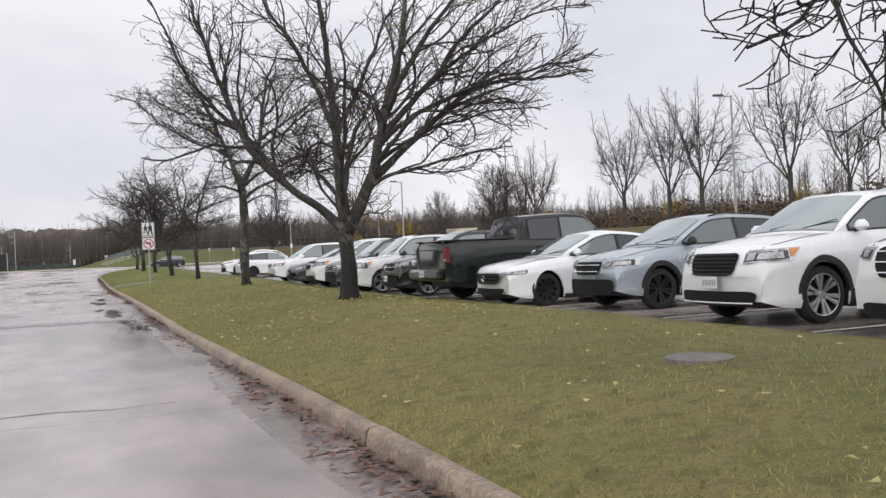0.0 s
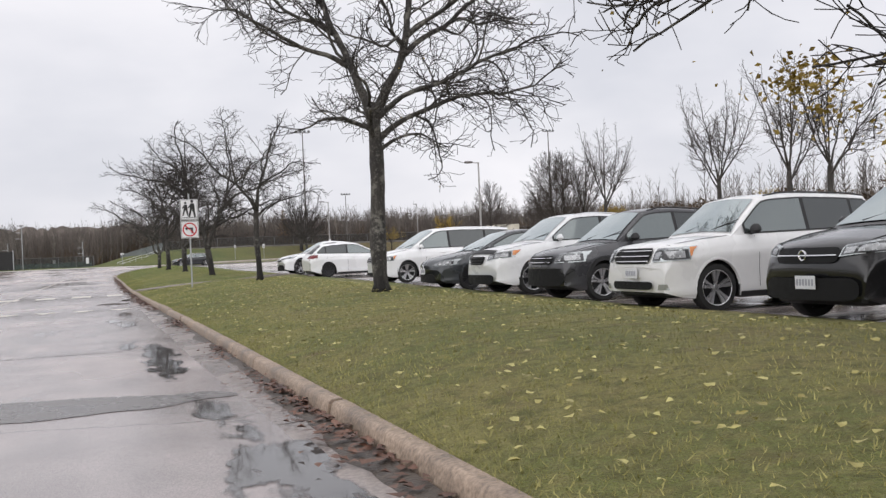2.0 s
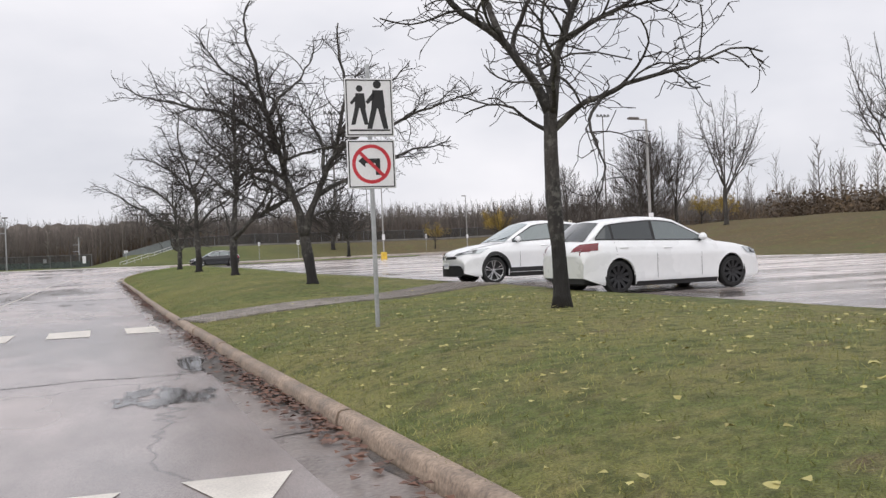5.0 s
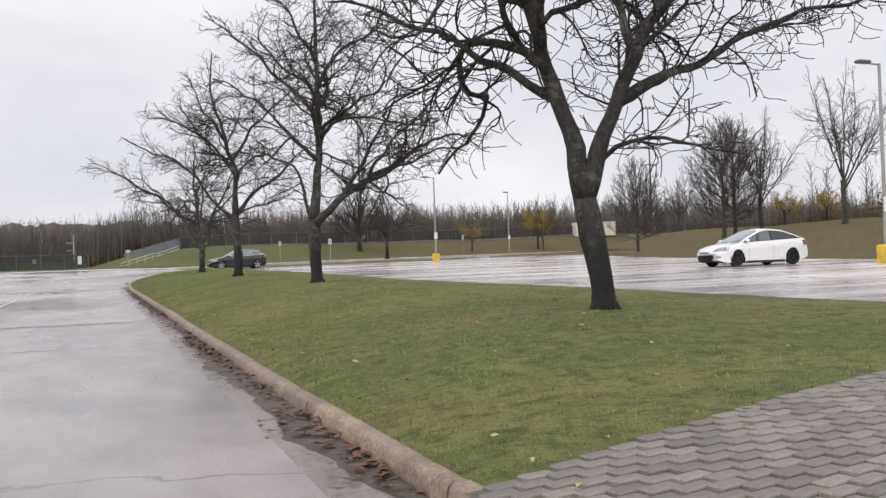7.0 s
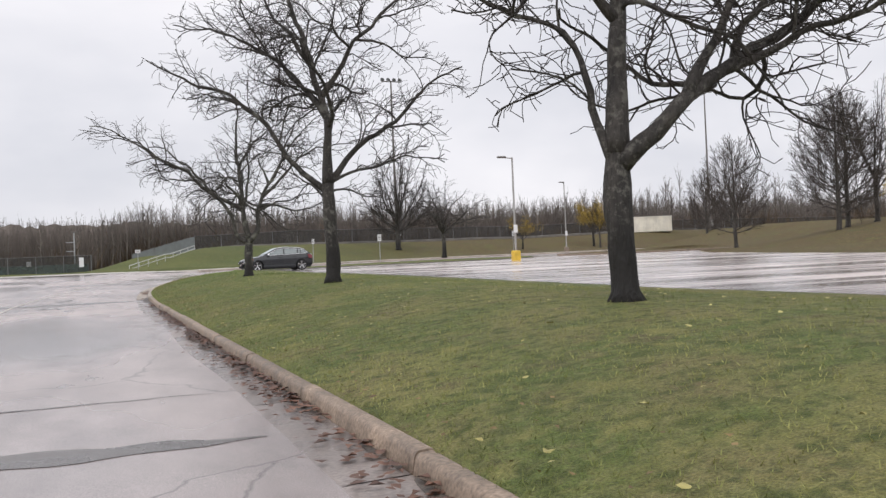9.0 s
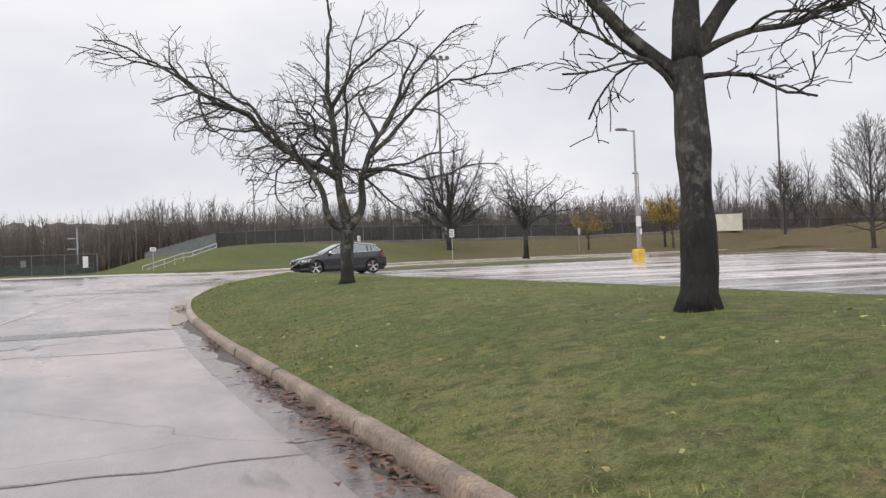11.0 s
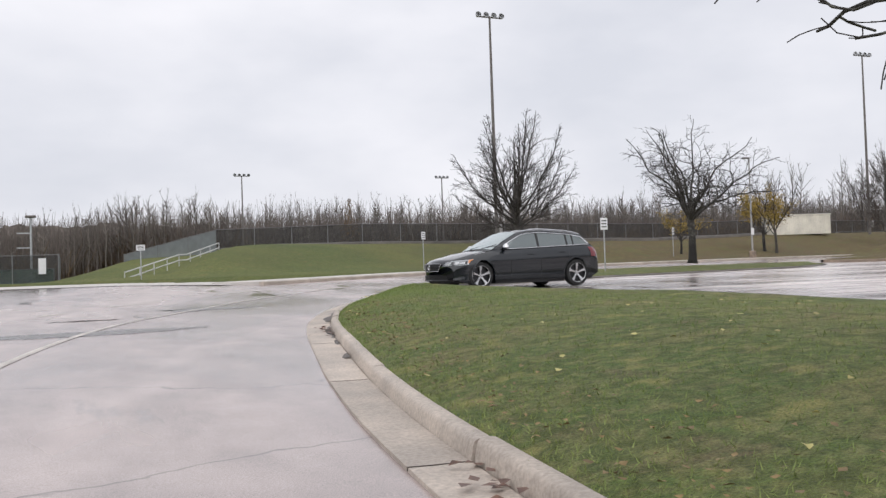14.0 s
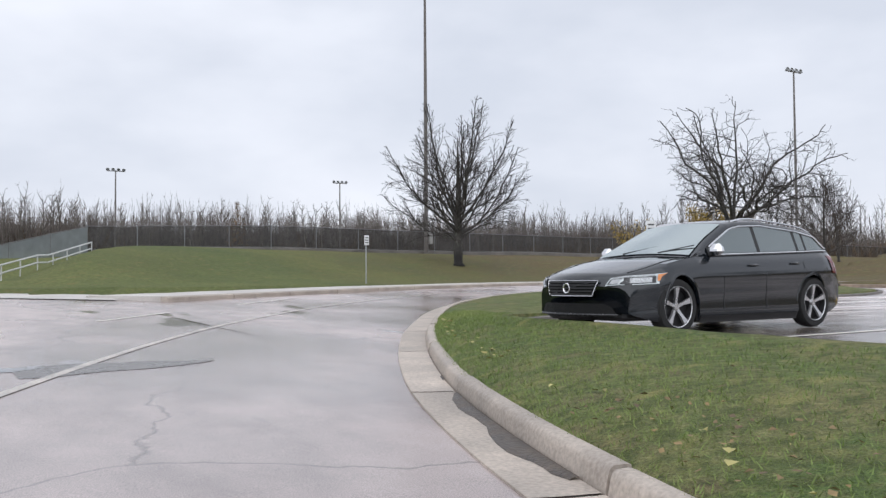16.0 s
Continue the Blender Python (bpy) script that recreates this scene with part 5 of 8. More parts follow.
def wheel(c, parent, x, side, rim_mat, spokes, slim=1.0):
    r, w = c.r, 0.2
    m = r * (1.12 if slim < 0.45 else 1.04)
    y = side * (c.W / 2 - 0.012 - w / 2)
    hub = new("wheel")
    hub.parent = parent
    hub.location = (c.fo + c.wb / 2 - x, y, r)
    tyre = Geo().lathe([(m * 0.7, -w * 0.46), (r * 0.86, -w * 0.5), (r * 0.95, -w * 0.47), (r * 0.995, -w * 0.3), (r, 0), (r * 0.995, w * 0.3), (r * 0.95, w * 0.47), (r * 0.86, w * 0.5), (m * 0.7, w * 0.46), (m * 0.68, 0)], n=32, closed=True)
    part("tyre", tyre, RUBBER, hub)
    o = side
    rim = Geo().lathe([(m * 0.74, o * w * 0.44), (m * 0.7, o * w * 0.49), (m * 0.66, o * w * 0.46), (m * 0.64, o * w * 0.1), (m * 0.3, o * 0.02), (0.001, o * 0.02)], n=32)
    part("barrel", rim, DARK_RIM, hub)
    face = Geo()
    face.lathe([(m * 0.72, o * w * 0.45), (m * 0.695, o * w * 0.5), (m * 0.672, o * w * 0.47)], n=32)
    twin = spokes in (5, 6)
    spokes = abs(spokes)
    if twin:
        slim = slim * 0.5
    for s in range(spokes * (2 if twin else 1)):
        a = 2 * math.pi * (s // 2) / spokes + 0.3 + (0.17 if s % 2 else -0.17) if twin else 2 * math.pi * s / spokes + 0.3
        ca, sa = math.cos(a), math.sin(a)
        wd0, wd1 = m * 0.1 * slim, m * (0.5 / spokes + 0.04) * slim
        q = []
        for rad, wd, dep in ((m * 0.1, wd0, 0.3), (m * 0.36, wd0 * 0.85, 0.38), (m * 0.68, wd1 * 1.2, 0.46)):
            for k in (-1, 1):
                q.append((rad * ca - k * wd * sa, o * w * dep, rad * sa + k * wd * ca))
            for k in (-1, 1):
                q.append((rad * ca - k * wd * 1.2 * sa, o * w * (dep - 0.12), rad * sa + k * wd * 1.2 * ca))
        f = []
        for i in (0, 4):
            f += [(i, i + 1, i + 5, i + 4), (i + 2, i, i + 4, i + 6), (i + 1, i + 3, i + 7, i + 5)]
        face.add(q, f)
    face.lathe([(0.001, o * w * 0.36), (m * 0.12, o * w * 0.36), (m * 0.14, o * w * 0.26)], n=16)
    part("rim", face, rim_mat, hub)
    return hub


def number_plate(c, parent, y, z):
    g = Geo()
    p = c.place(c.front_x(z) - 0.022, y, z)
    g.box(p, (0.012, 0.31, 0.155), 0.005)
    pl = part("number_plate", g, PLATE, parent, "white plate")
    g = Geo()
    for i in range(6):
        g.box((p[0] + 0.008, p[1] - 0.115 + i * 0.046, p[2] + 0.002), (0.004, 0.026, 0.075))
    part("bars", g, PLATE_INK, pl)


def build_car(c, label, body_mat, at, rim_mat=None, spokes=5, lamps=((0.48, 0.62), (0.86, 0.68), (0.86, 0.8), (0.5, 0.74)), amber=False,
              grille=((-0.45, 0.52), (0.45, 0.52), (0.5, 0.74), (-0.5, 0.74)), low=((-0.6, 0.24), (0.6, 0.24), (0.68, 0.4), (-0.68, 0.4)),
              tails=((0.55, 0.78), (0.84, 0.78), (0.84, 0.98), (0.6, 0.98)), bars=0, windows=None, trim_line=False, cladding=False, rails=None,
              mirror_mat=None, plate_front=None, emblem=False, bar_mat=None, name="car", category="car", fog=False,
              moulding=False, silver_lip=False, slim=1.0, guard=False, dark_rear=True, lip_mat=None, framed=False):
    top = thing(name, label, category, "parked cars", at=at)
    part("body", car_body(c), body_mat, top, sharp=40)
    a0, a1, r1, r0 = c.cabin
    # underside and wheel wells
    g = Geo()
    g.box((0, 0, c.gc + 0.16), (c.L - 0.5, c.W - 0.5, 0.3), 0.04)
    g.box((0, 0, c.gc + 0.36), (c.L - 0.7, c.W - 0.34, 0.3), 0.04)
    # low wide middle block, added to keep light out from under the car
    g.box((0, 0, c.gc + 0.1), (c.wb - 2 * c.r - 0.16, c.W - 0.14, 0.26), 0.03)
    part("underbody", g, TRIM, top)
    # glass
    def across(xa, xb, inset, name_, back=False):
        g = Geo()
        rows = []
        for i in range(9):
            x = xa + (xb - xa) * i / 8
            yb, yt, h = c.cabin_edge(x)
            z = c.roof(x)
            y1 = (yt if h > 0.05 else yb) - inset
            row = []
            for j in range(9):
                u = -1 + j / 4
                row.append(c.place(x + (0.012 if back else -0.012), u * y1, z + 0.034 * (1 - u * u) + 0.008))
            rows.append(row)
        g.grid(rows, flip=True)
        part(name_, g, GLASS if not back else DARK_GLASS, top)
    across(a0 + 0.05, a1 - 0.03, 0.05, "windscreen")
    across(r1 + 0.04, r0 - 0.04, 0.1, "rear_window", True)
    if windows is None:
        m = a0 + (r0 - a0) * 0.46
        windows = [(a0 + 0.28, m), (m + 0.07, m + (r0 - m) * 0.58), (m + (r0 - m) * 0.58 + 0.06, r0 - 0.25)]
    for side in (1, -1):
        edge = []
        g = Geo()
        rows = []
        for i in range(25):
            x = windows[0][0] - 0.035 + (windows[-1][1] - windows[0][0] + 0.07) * i / 24
            yb, yt, h = c.cabin_edge(x)
            lo, hi = c.belt(x) + 0.012, max(c.belt(x) + 0.03, c.roof(x) - 0.06)
            rows.append([c.place(x, side * (yb + (yt + 0.03 - yb) * min(1, (lo + (hi - lo) * j / 4 - c.belt(x)) / max(0.02, c.roof(x) - 0.04 - c.belt(x))) + 0.005), lo + (hi - lo) * j / 4) for j in range(5)])
        g.grid(rows, flip=side > 0)
        part("window_surround", g, TRIM, top, "black window surround")
        for k, (wa, wb_) in enumerate(windows):
            g = Geo()
            rows = []
            for i in range(13):
                x = wa + (wb_ - wa) * i / 12
                yb, yt, h = c.cabin_edge(x)
                lo, hi = c.belt(x) + 0.035, max(c.belt(x) + 0.045, c.roof(x) - 0.085)
                row = []
                for j in range(5):
                    z = lo + (hi - lo) * j / 4
                    f = (z - c.belt(x)) / max(0.02, c.roof(x) - 0.04 - c.belt(x))
                    y = yb + (yt + 0.03 - yb) * min(1, f) + 0.010
                    row.append(c.place(x, side * y, z))
                rows.append(row)
                edge.append(row[4])
            g.grid(rows, flip=side > 0)
            part("side_window", g, DARK_GLASS if k and dark_rear else SIDE_GLASS, top)
        for (_, wa), (wb_, _) in zip(windows, windows[1:]):
            g = Geo()
            rows = []
            for x in (wa - 0.01, (wa + wb_) / 2, wb_ + 0.01):
                yb, yt, h = c.cabin_edge(x)
                lo, hi = c.belt(x) + 0.035, c.roof(x) - 0.085
                rows.append([c.place(x, side * (yb + (yt + 0.03 - yb) * min(1, (lo + (hi - lo) * j / 4 - c.belt(x)) / max(0.02, c.roof(x) - 0.04 - c.belt(x))) + 0.008), lo + (hi - lo) * j / 4) for j in range(5)])
            g.grid(rows, flip=side > 0)
            part("pillar", g, TRIM, top)
        if trim_line:
            g = Geo()
            lower = []
            for i in range(15):
                x = windows[0][0] + (windows[-1][1] - windows[0][0]) * i / 14
                yb, yt, h = c.cabin_edge(x)
                lower.append(c.place(x, side * (yb + 0.012), c.belt(x) + 0.02))
            g.tube([Vector(p) for p in lower], 0.011, 6)
            g.tube([Vector(p) + Vector((0, side * 0.006, 0.012)) for p in edge], 0.011, 6)
            part("window_trim", g, CHROME, top, "bright window surround")
        if rails:
            g = Geo()
            pts = []
            for i in range(9):
                x = a1 + 0.15 + (r1 - a1 - 0.15) * i / 8
                yb, yt, h = c.cabin_edge(x)
                lift = 0.01 if 0 < i < 8 else -0.012
                pts.append(c.place(x, side * (yt - 0.03), c.roof(x) + 0.012 + lift))
            g.tube([Vector(p) for p in pts], 0.014, 6)
            part("roof_rail", g, rails, top)
        # mirror on a short arm
        mx = a0 + 0.36
        yb, yt, h = c.cabin_edge(mx)
        p = c.place(mx, side * (yb + 0.11), c.belt(mx) + 0.085)
        g = Geo()
        g.box(p, (0.13, 0.2, 0.14), 0.045, taper=0.9)
        mo = part("mirror", g, mirror_mat or body_mat, top)
        g = Geo()
        q = c.place(mx, side * (yb + 0.0), c.belt(mx) + 0.02)
        g.tube([q, (p[0], p[1] - side * 0.03, p[2] - 0.05)], 0.025, 6)
        part("arm", g, TRIM, mo)
        # lamps
        hl = [(side * y * c.W / 1.8, z) for y, z in lamps]
        hp = part("headlight", front_patch(c, hl, 0.018), LAMP_GLASS, top, "clear headlight")
        (ya, za), (yb2, zb2), (yc, zc), (yd, zd) = hl
        def inset(u0, u1, v0, v1):
            return [((ya + (yb2 - ya) * u) * (1 - v) + (yd + (yc - yd) * u) * v, (za + (zb2 - za) * u) * (1 - v) + (zd + (zc - zd) * u) * v) for u, v in ((u0, v0), (u1, v0), (u1, v1), (u0, v1))]
        part("surround", front_patch(c, inset(0.04, 0.78, 0.1, 0.8), 0.0205), LAMP_BOWL, hp)
        for u0, u1 in ((0.1, 0.36), (0.44, 0.7)):
            part("reflector", front_patch(c, inset(u0, u1, 0.2, 0.72), 0.026), LAMP_BRIGHT, hp)
        part("light_strip", front_patch(c, inset(0.05, 0.75, 0.88, 0.95), 0.026), LAMP_BRIGHT, hp)
        if amber:
            g = front_patch(c, inset(0.80, 0.99, 0.3, 0.95), 0.027)
            part("indicator", g, AMBER, hp, "amber indicator")
        if tails is None:
            p = c.place(c.L - 0.075, side * (c.half(c.L - 0.07) - 0.062), 1.07)
            lamp = part("tail_light", Geo().box(p, (0.15, 0.135, 0.36), 0.03), RED_LENS, top, "red tail light")
            part("reversing_lens", Geo().box((p[0] - 0.004, p[1], 0.96), (0.15, 0.11, 0.07), 0.015), LAMP_GLASS, lamp)
        tl = [(side * y * c.W / 1.8, z) for y, z in tails or ()]
        if tails:
            part("tail_light", front_patch(c, tl, 0.012, back=True), RED_LENS, top, "red tail light")
        xw = c.L - 0.16
        if tails:
            part("tail_light_side", band(c, xw, c.L - 0.008, 4, lambda x: tails[0][1], lambda x: min(tails[2][1], c.belt(x) - 0.02), side, 0.008), RED_LENS, top)
        # bonnet shut line
        line = []
        for i in range(9):
            x = 0.2 + (a0 + 0.1 - 0.2) * i / 8
            line.append(Vector(c.place(x, side * c.side_y(x, c.belt(x)) * 0.86, c.belt(x) + 0.011)))
        part("bonnet_seam", Geo().tube(line, 0.0045, 4), TRIM, top)
        # flank details
        for xs in (windows[0][0] + 0.12, windows[0][1] + 0.035, windows[1][1] + 0.02 if len(windows) > 1 else r0 - 0.5):
            if c.fo + c.r + 0.1 < xs:
                part("door_seam", band(c, xs, xs + 0.009, 1, lambda x: max(c.under(x) + 0.06, c.gc + 0.12), lambda x: c.belt(x) - 0.02, side, 0.003), TRIM, top)
        for xs in (windows[0][1] - 0.22, (windows[1][1] if len(windows) > 1 else r0 - 0.4) - 0.18):
            zz = c.belt(xs) - 0.13
            p = c.place(xs, side * (c.side_y(xs, zz) + 0.018), zz)
            part("door_handle", Geo().box(p, (0.19, 0.03, 0.028), 0.012), body_mat, top)
        part("sill", band(c, c.fo + c.r + c.arch + 0.02, c.fo + c.wb - c.r - c.arch - 0.02, 6, lambda x: c.gc - 0.03, lambda x: c.gc + (0.2 if cladding else 0.06), side, 0.008), TRIM, top)
        if moulding:
            part("moulding", band(c, c.fo + c.r + 0.25, c.fo + c.wb - c.r - 0.2, 6, lambda x: 0.52, lambda x: 0.565, side, 0.014), TRIM, top)
        for wc in (c.fo, c.fo + c.wb):
            lip = 0.08 if cladding else 0.034
            if lip:
                g = Geo()
                rows = []
                for i in range(15):
                    a = math.pi * (0.02 + 0.96 * i / 14)
                    row = []
                    for rr, ou in ((c.r + c.arch - 0.01, -0.03), (c.r + c.arch, 0.018 if cladding else 0.011), (c.r + c.arch + lip - 0.006, 0.016 if cladding else 0.008), (c.r + c.arch + lip, -0.01)):
                        x, z = wc + rr * math.cos(a), c.r + rr * math.sin(a)
                        x = min(max(x, 0.03), c.L - 0.03)
                        row.append(c.place(x, side * (c.side_y(x, z) + ou), z))
                    rows.append(row)
                g.grid(rows, flip=side < 0)
                part("arch_lip", g, TRIM if cladding else body_mat, top, "black arch cladding" if cladding else "")
        if fog:
            part("fog_light", front_patch(c, [(side * 0.62, 0.36), (side * 0.76, 0.36), (side * 0.76, 0.44), (side * 0.64, 0.44)], 0.014), LAMP_GLASS, top)
        for wc in (c.fo, c.fo + c.wb):
            wheel(c, top, wc, side, rim_mat or ALLOY, spokes, slim)
    gr = part("grille", front_patch(c, grille, 0.018, rounded=True), GRILLE_BLACK, top)
    if bars:
        (ya, za), (yb2, zb2), (yc, zc), (yd, zd) = grille
        for i in range(bars):
            f = (i + 0.5) / bars
            z = za + (zd - za) * f
            y = abs(ya) + (abs(yd) - abs(ya)) * f - 0.02
            pts = [Vector(c.place(c.nose_x(y * k, z) - 0.034, y * k, z)) for k in (-1, -0.5, 0, 0.5, 1)]
            part("grille_bar", Geo().tube(pts, 0.011, 5), bar_mat or CHROME, gr)
    if framed:
        g = Geo()
        (ya, za), (yb2, zb2), (yc, zc), (yd, zd) = grille
        for (p, q), (u, v) in zip(((ya, za), (yb2, zb2), (yc, zc), (yd, zd)), ((yb2, zb2), (yc, zc), (yd, zd), (ya, za))):
            g.tube([Vector(c.place(c.nose_x(p + (u - p) * k, q + (v - q) * k) - 0.03, p + (u - p) * k, q + (v - q) * k)) for k in (0, 0.25, 0.5, 0.75, 1)], 0.0055, 5)
        part("grille_frame", g, CHROME, gr, "thin bright frame")
        part("cross_bar", Geo().tube([Vector(c.place(c.nose_x(ya + (yc - ya) * k, za + (zc - za) * k) - 0.036, ya + (yc - ya) * k, za + (zc - za) * k)) for k in (0, 0.25, 0.5, 0.75, 1)], 0.007, 5), LAMP_BOWL, gr)
    if emblem:
        zc = (grille[0][1] + grille[2][1]) / 2
        p = c.place(c.nose_x(0, zc) - 0.036, 0, zc)
        g = Geo()
        for i in range(20):
            a, b = 2 * math.pi * i / 20, 2 * math.pi * (i + 1) / 20
            g.tube([(p[0], 0.055 * math.cos(a), p[2] + 0.055 * math.sin(a)), (p[0], 0.055 * math.cos(b), p[2] + 0.055 * math.sin(b))], 0.012, 5)
        part("emblem", g, CHROME, gr, "plain chrome ring")
    lo = part("lower_grille", front_patch(c, low, 0.01, rounded=True), GRILLE_BLACK, top)
    if silver_lip:
        (ya, za), (yb2, zb2) = low[0], low[1]
        g = Geo()
        g.tube([Vector(c.place(-0.02, yb2 * k, za + 0.02)) for k in (-1, -0.6, 0, 0.6, 1)], 0.014, 6)
        part("lip", g, lip_mat or CHROME, lo)
    if plate_front is not None:
        number_plate(c, top, *plate_front)
    if guard:
        g = Geo()
        rows = []
        for i in range(7):
            x = 0.09 + 0.13 * i / 6
            row = []
            for j in range(13):
                y = -0.62 + 1.24 * j / 12
                yt = c.side_y(x, c.belt(x))
                crown = 0.035 * float(np.interp(abs(y) / yt, [0, 0.4, 0.75, 1.0], [1, 0.85, 0.4, 0]))
                row.append(c.place(x - 0.02, y, c.belt(x) + crown + 0.016))
            rows.append(row)
        g.grid(rows, flip=True)
        part("bonnet_guard", g, TRIM, top, "black bonnet guard")
    # wipers
    for k in (-0.35, 0.25):
        p0 = Vector(c.place(a0 + 0.06, k, c.roof(a0 + 0.06) + 0.045))
        p1 = Vector(c.place(a0 + 0.22, k + 0.45, c.roof(a0 + 0.22) + 0.04))
        part("wiper", Geo().tube([p0, p1], 0.008, 4), TRIM, top)
    return top


def prof(L, nose, hood, cowl_x, cowl, belt_r, tail, tail_z):
    return [(0, nose), (0.03, nose + (hood - nose) * 0.45), (0.1, nose + (hood - nose) * 0.78), (0.24, hood), (cowl_x * 0.6, hood + (cowl - hood) * 0.62), (cowl_x, cowl),
            (cowl_x + 1.0, cowl + (belt_r - cowl) * 0.35), (tail - 0.25, belt_r), (tail, belt_r - 0.01), (L - 0.06, belt_r + (tail_z - belt_r) * 0.4), (L - 0.02, belt_r + (tail_z - belt_r) * 0.7), (L, tail_z)]


def stand(x_axle, y_near, c, facing=-1, front=True, turn=0.0):
    """Pose of a car parked across the lot: its front (or rear) axle at x_axle, the flank towards the road's start at y_near."""
    yc = y_near + c.W / 2
    xm = x_axle + (c.wb / 2 if (front == (facing < 0)) else -c.wb / 2)
    z = asphalt_z(xm, yc)
    return pose(xm, yc, z, 0, 0, (180 if facing < 0 else 0) + turn)


WAGON = Car(4.6, 1.865, 1.44, 2.776, 0.9, 0.338, prof(4.6, 0.57, 0.745, 1.3, 0.935, 1.03, 4.38, 0.72), (1.24, 2.12, 3.98, 4.5), 1.315, gc=0.165, bow=0.34, arch=0.045)
SUV_L = Car(4.92, 1.92, 1.70, 2.857, 0.98, 0.37, prof(4.92, 0.62, 1.0, 1.32, 1.14, 1.2, 4.7, 0.78), (1.3, 2.1, 4.25, 4.72), 1.62, gc=0.22, bow=0.2)
CROSS = Car(4.465, 1.80, 1.58, 2.665, 0.9, 0.345, prof(4.465, 0.62, 0.90, 1.25, 1.04, 1.1, 4.25, 0.76), (1.22, 2.05, 3.75, 4.28), 1.5, gc=0.24, bow=0.2)
SEDAN = Car(4.63, 1.80, 1.415, 2.70, 0.9, 0.32, prof(4.63, 0.66, 0.81, 1.3, 0.93, 0.98, 4.45, 0.7), (1.25, 2.15, 3.35, 4.2), 1.33, gc=0.16, bow=0.24)
PICKUP = Car(5.82, 2.02, 1.93, 3.57, 1.0, 0.40, [(0, 0.75), (0.04, 0.98), (0.12, 1.12), (0.25, 1.17), (0.9, 1.22), (1.5, 1.26), (2.5, 1.3), (3.6, 1.32), (4.2, 1.35), (5.7, 1.37), (5.79, 1.365), (5.82, 1.3)], (1.5, 2.05, 3.72, 3.9), 1.88, gc=0.32, bow=0.12, slope=0.22)
SUV_M = Car(4.6, 1.845, 1.70, 2.66, 0.93, 0.36, prof(4.6, 0.6, 0.95, 1.3, 1.12, 1.18, 4.4, 0.78), (1.27, 2.0, 4.0, 4.42), 1.6, gc=0.22, bow=0.2)
SUV_BOX = Car(4.44, 1.81, 1.72, 2.62, 0.88, 0.355, prof(4.44, 0.66, 1.0, 1.28, 1.1, 1.14, 4.3, 0.8), (1.25, 1.9, 4.05, 4.33), 1.66, gc=0.22, bow=0.12, slope=0.24)
SUV_S = Car(4.33, 1.80, 1.68, 2.63, 0.86, 0.345, prof(4.33, 0.6, 0.92, 1.25, 1.06, 1.12, 4.15, 0.78), (1.22, 1.95, 3.75, 4.18), 1.58, gc=0.21, bow=0.2)
SUV_W = Car(4.675, 1.89, 1.73, 2.70, 0.95, 0.365, prof(4.675, 0.62, 0.97, 1.3, 1.12, 1.18, 4.5, 0.8), (1.27, 2.05, 4.05, 4.52), 1.62, gc=0.22, bow=0.2)
HATCH_D = Car(4.5, 1.755, 1.47, 2.64, 0.95, 0.32, prof(4.5, 0.52, 0.78, 1.3, 0.95, 1.02, 4.3, 0.72), (1.2, 2.2, 3.7, 4.3), 1.38, gc=0.16, bow=0.3)
VAN = Car(5.15, 1.96, 1.72, 3.078, 0.96, 0.345, prof(5.15, 0.6, 0.92, 1.15, 1.06, 1.08, 5.0, 0.85), (1.1, 2.05, 4.75, 5.05), 1.66, gc=0.19, bow=0.24, slope=0.26)
HATCH = Car(4.46, 1.775, 1.455, 2.67, 0.9, 0.315, prof(4.46, 0.52, 0.78, 1.3, 0.94, 1.02, 4.25, 0.72), (1.26, 2.15, 3.75, 4.3), 1.38, gc=0.16, bow=0.24)
COUPE_SUV = Car(4.36, 1.795, 1.565, 2.64, 0.92, 0.345, prof(4.36, 0.62, 0.86, 1.28, 1.02, 1.12, 4.2, 0.8), (1.25, 2.1, 3.55, 4.15), 1.47, gc=0.2, bow=0.26)
LIFTBACK = Car(4.6, 1.76, 1.47, 2.70, 0.95, 0.32, prof(4.6, 0.52, 0.75, 1.15, 0.92, 1.05, 4.45, 0.72), (1.1, 2.2, 3.3, 4.45), 1.4, gc=0.16, bow=0.28)

build_car(WAGON, "dark charcoal estate car parked by the lawn", DARKGREY, pose(10.5, 122.18, asphalt_z(10.5, 122.1), 0, 0, 180 + 3.5), ALLOY, -5, trim_line=True, dark_rear=False,
          windows=[(1.62, 2.56), (2.63, 3.42), (3.48, 3.62), (3.68, 4.24)],
          slim=0.62, lamps=((0.5, 0.59), (0.86, 0.62), (0.89, 0.745), (0.54, 0.685)), amber=True, grille=((-0.37, 0.475), (0.37, 0.475), (0.44, 0.655), (-0.44, 0.655)), emblem=True, bars=5, bar_mat=TRIM,
          low=((-0.66, 0.235), (0.66, 0.235), (0.56, 0.385), (-0.56, 0.385)), silver_lip=True, lip_mat=LAMP_BOWL, framed=True, rails=CHROME, mirror_mat=CHROME, tails=((0.62, 0.74), (0.84, 0.74), (0.86, 0.98), (0.7, 0.98)))
build_car(SUV_L, "white three-row sport utility with black grille", WHITE_PAINT, stand(10.25, 10.85, SUV_L), ALLOY, 6, amber=True,
          lamps=((0.5, 0.80), (0.88, 0.84), (0.89, 0.99), (0.5, 0.97)), grille=((-0.4, 0.65), (0.4, 0.65), (0.47, 0.94), (-0.47, 0.94)), bars=6, bar_mat=DARK_RIM,
          low=((-0.68, 0.28), (0.68, 0.28), (0.74, 0.45), (-0.74, 0.45)), plate_front=(0.0, 0.56), cladding=True, silver_lip=True, rails=CHROME)
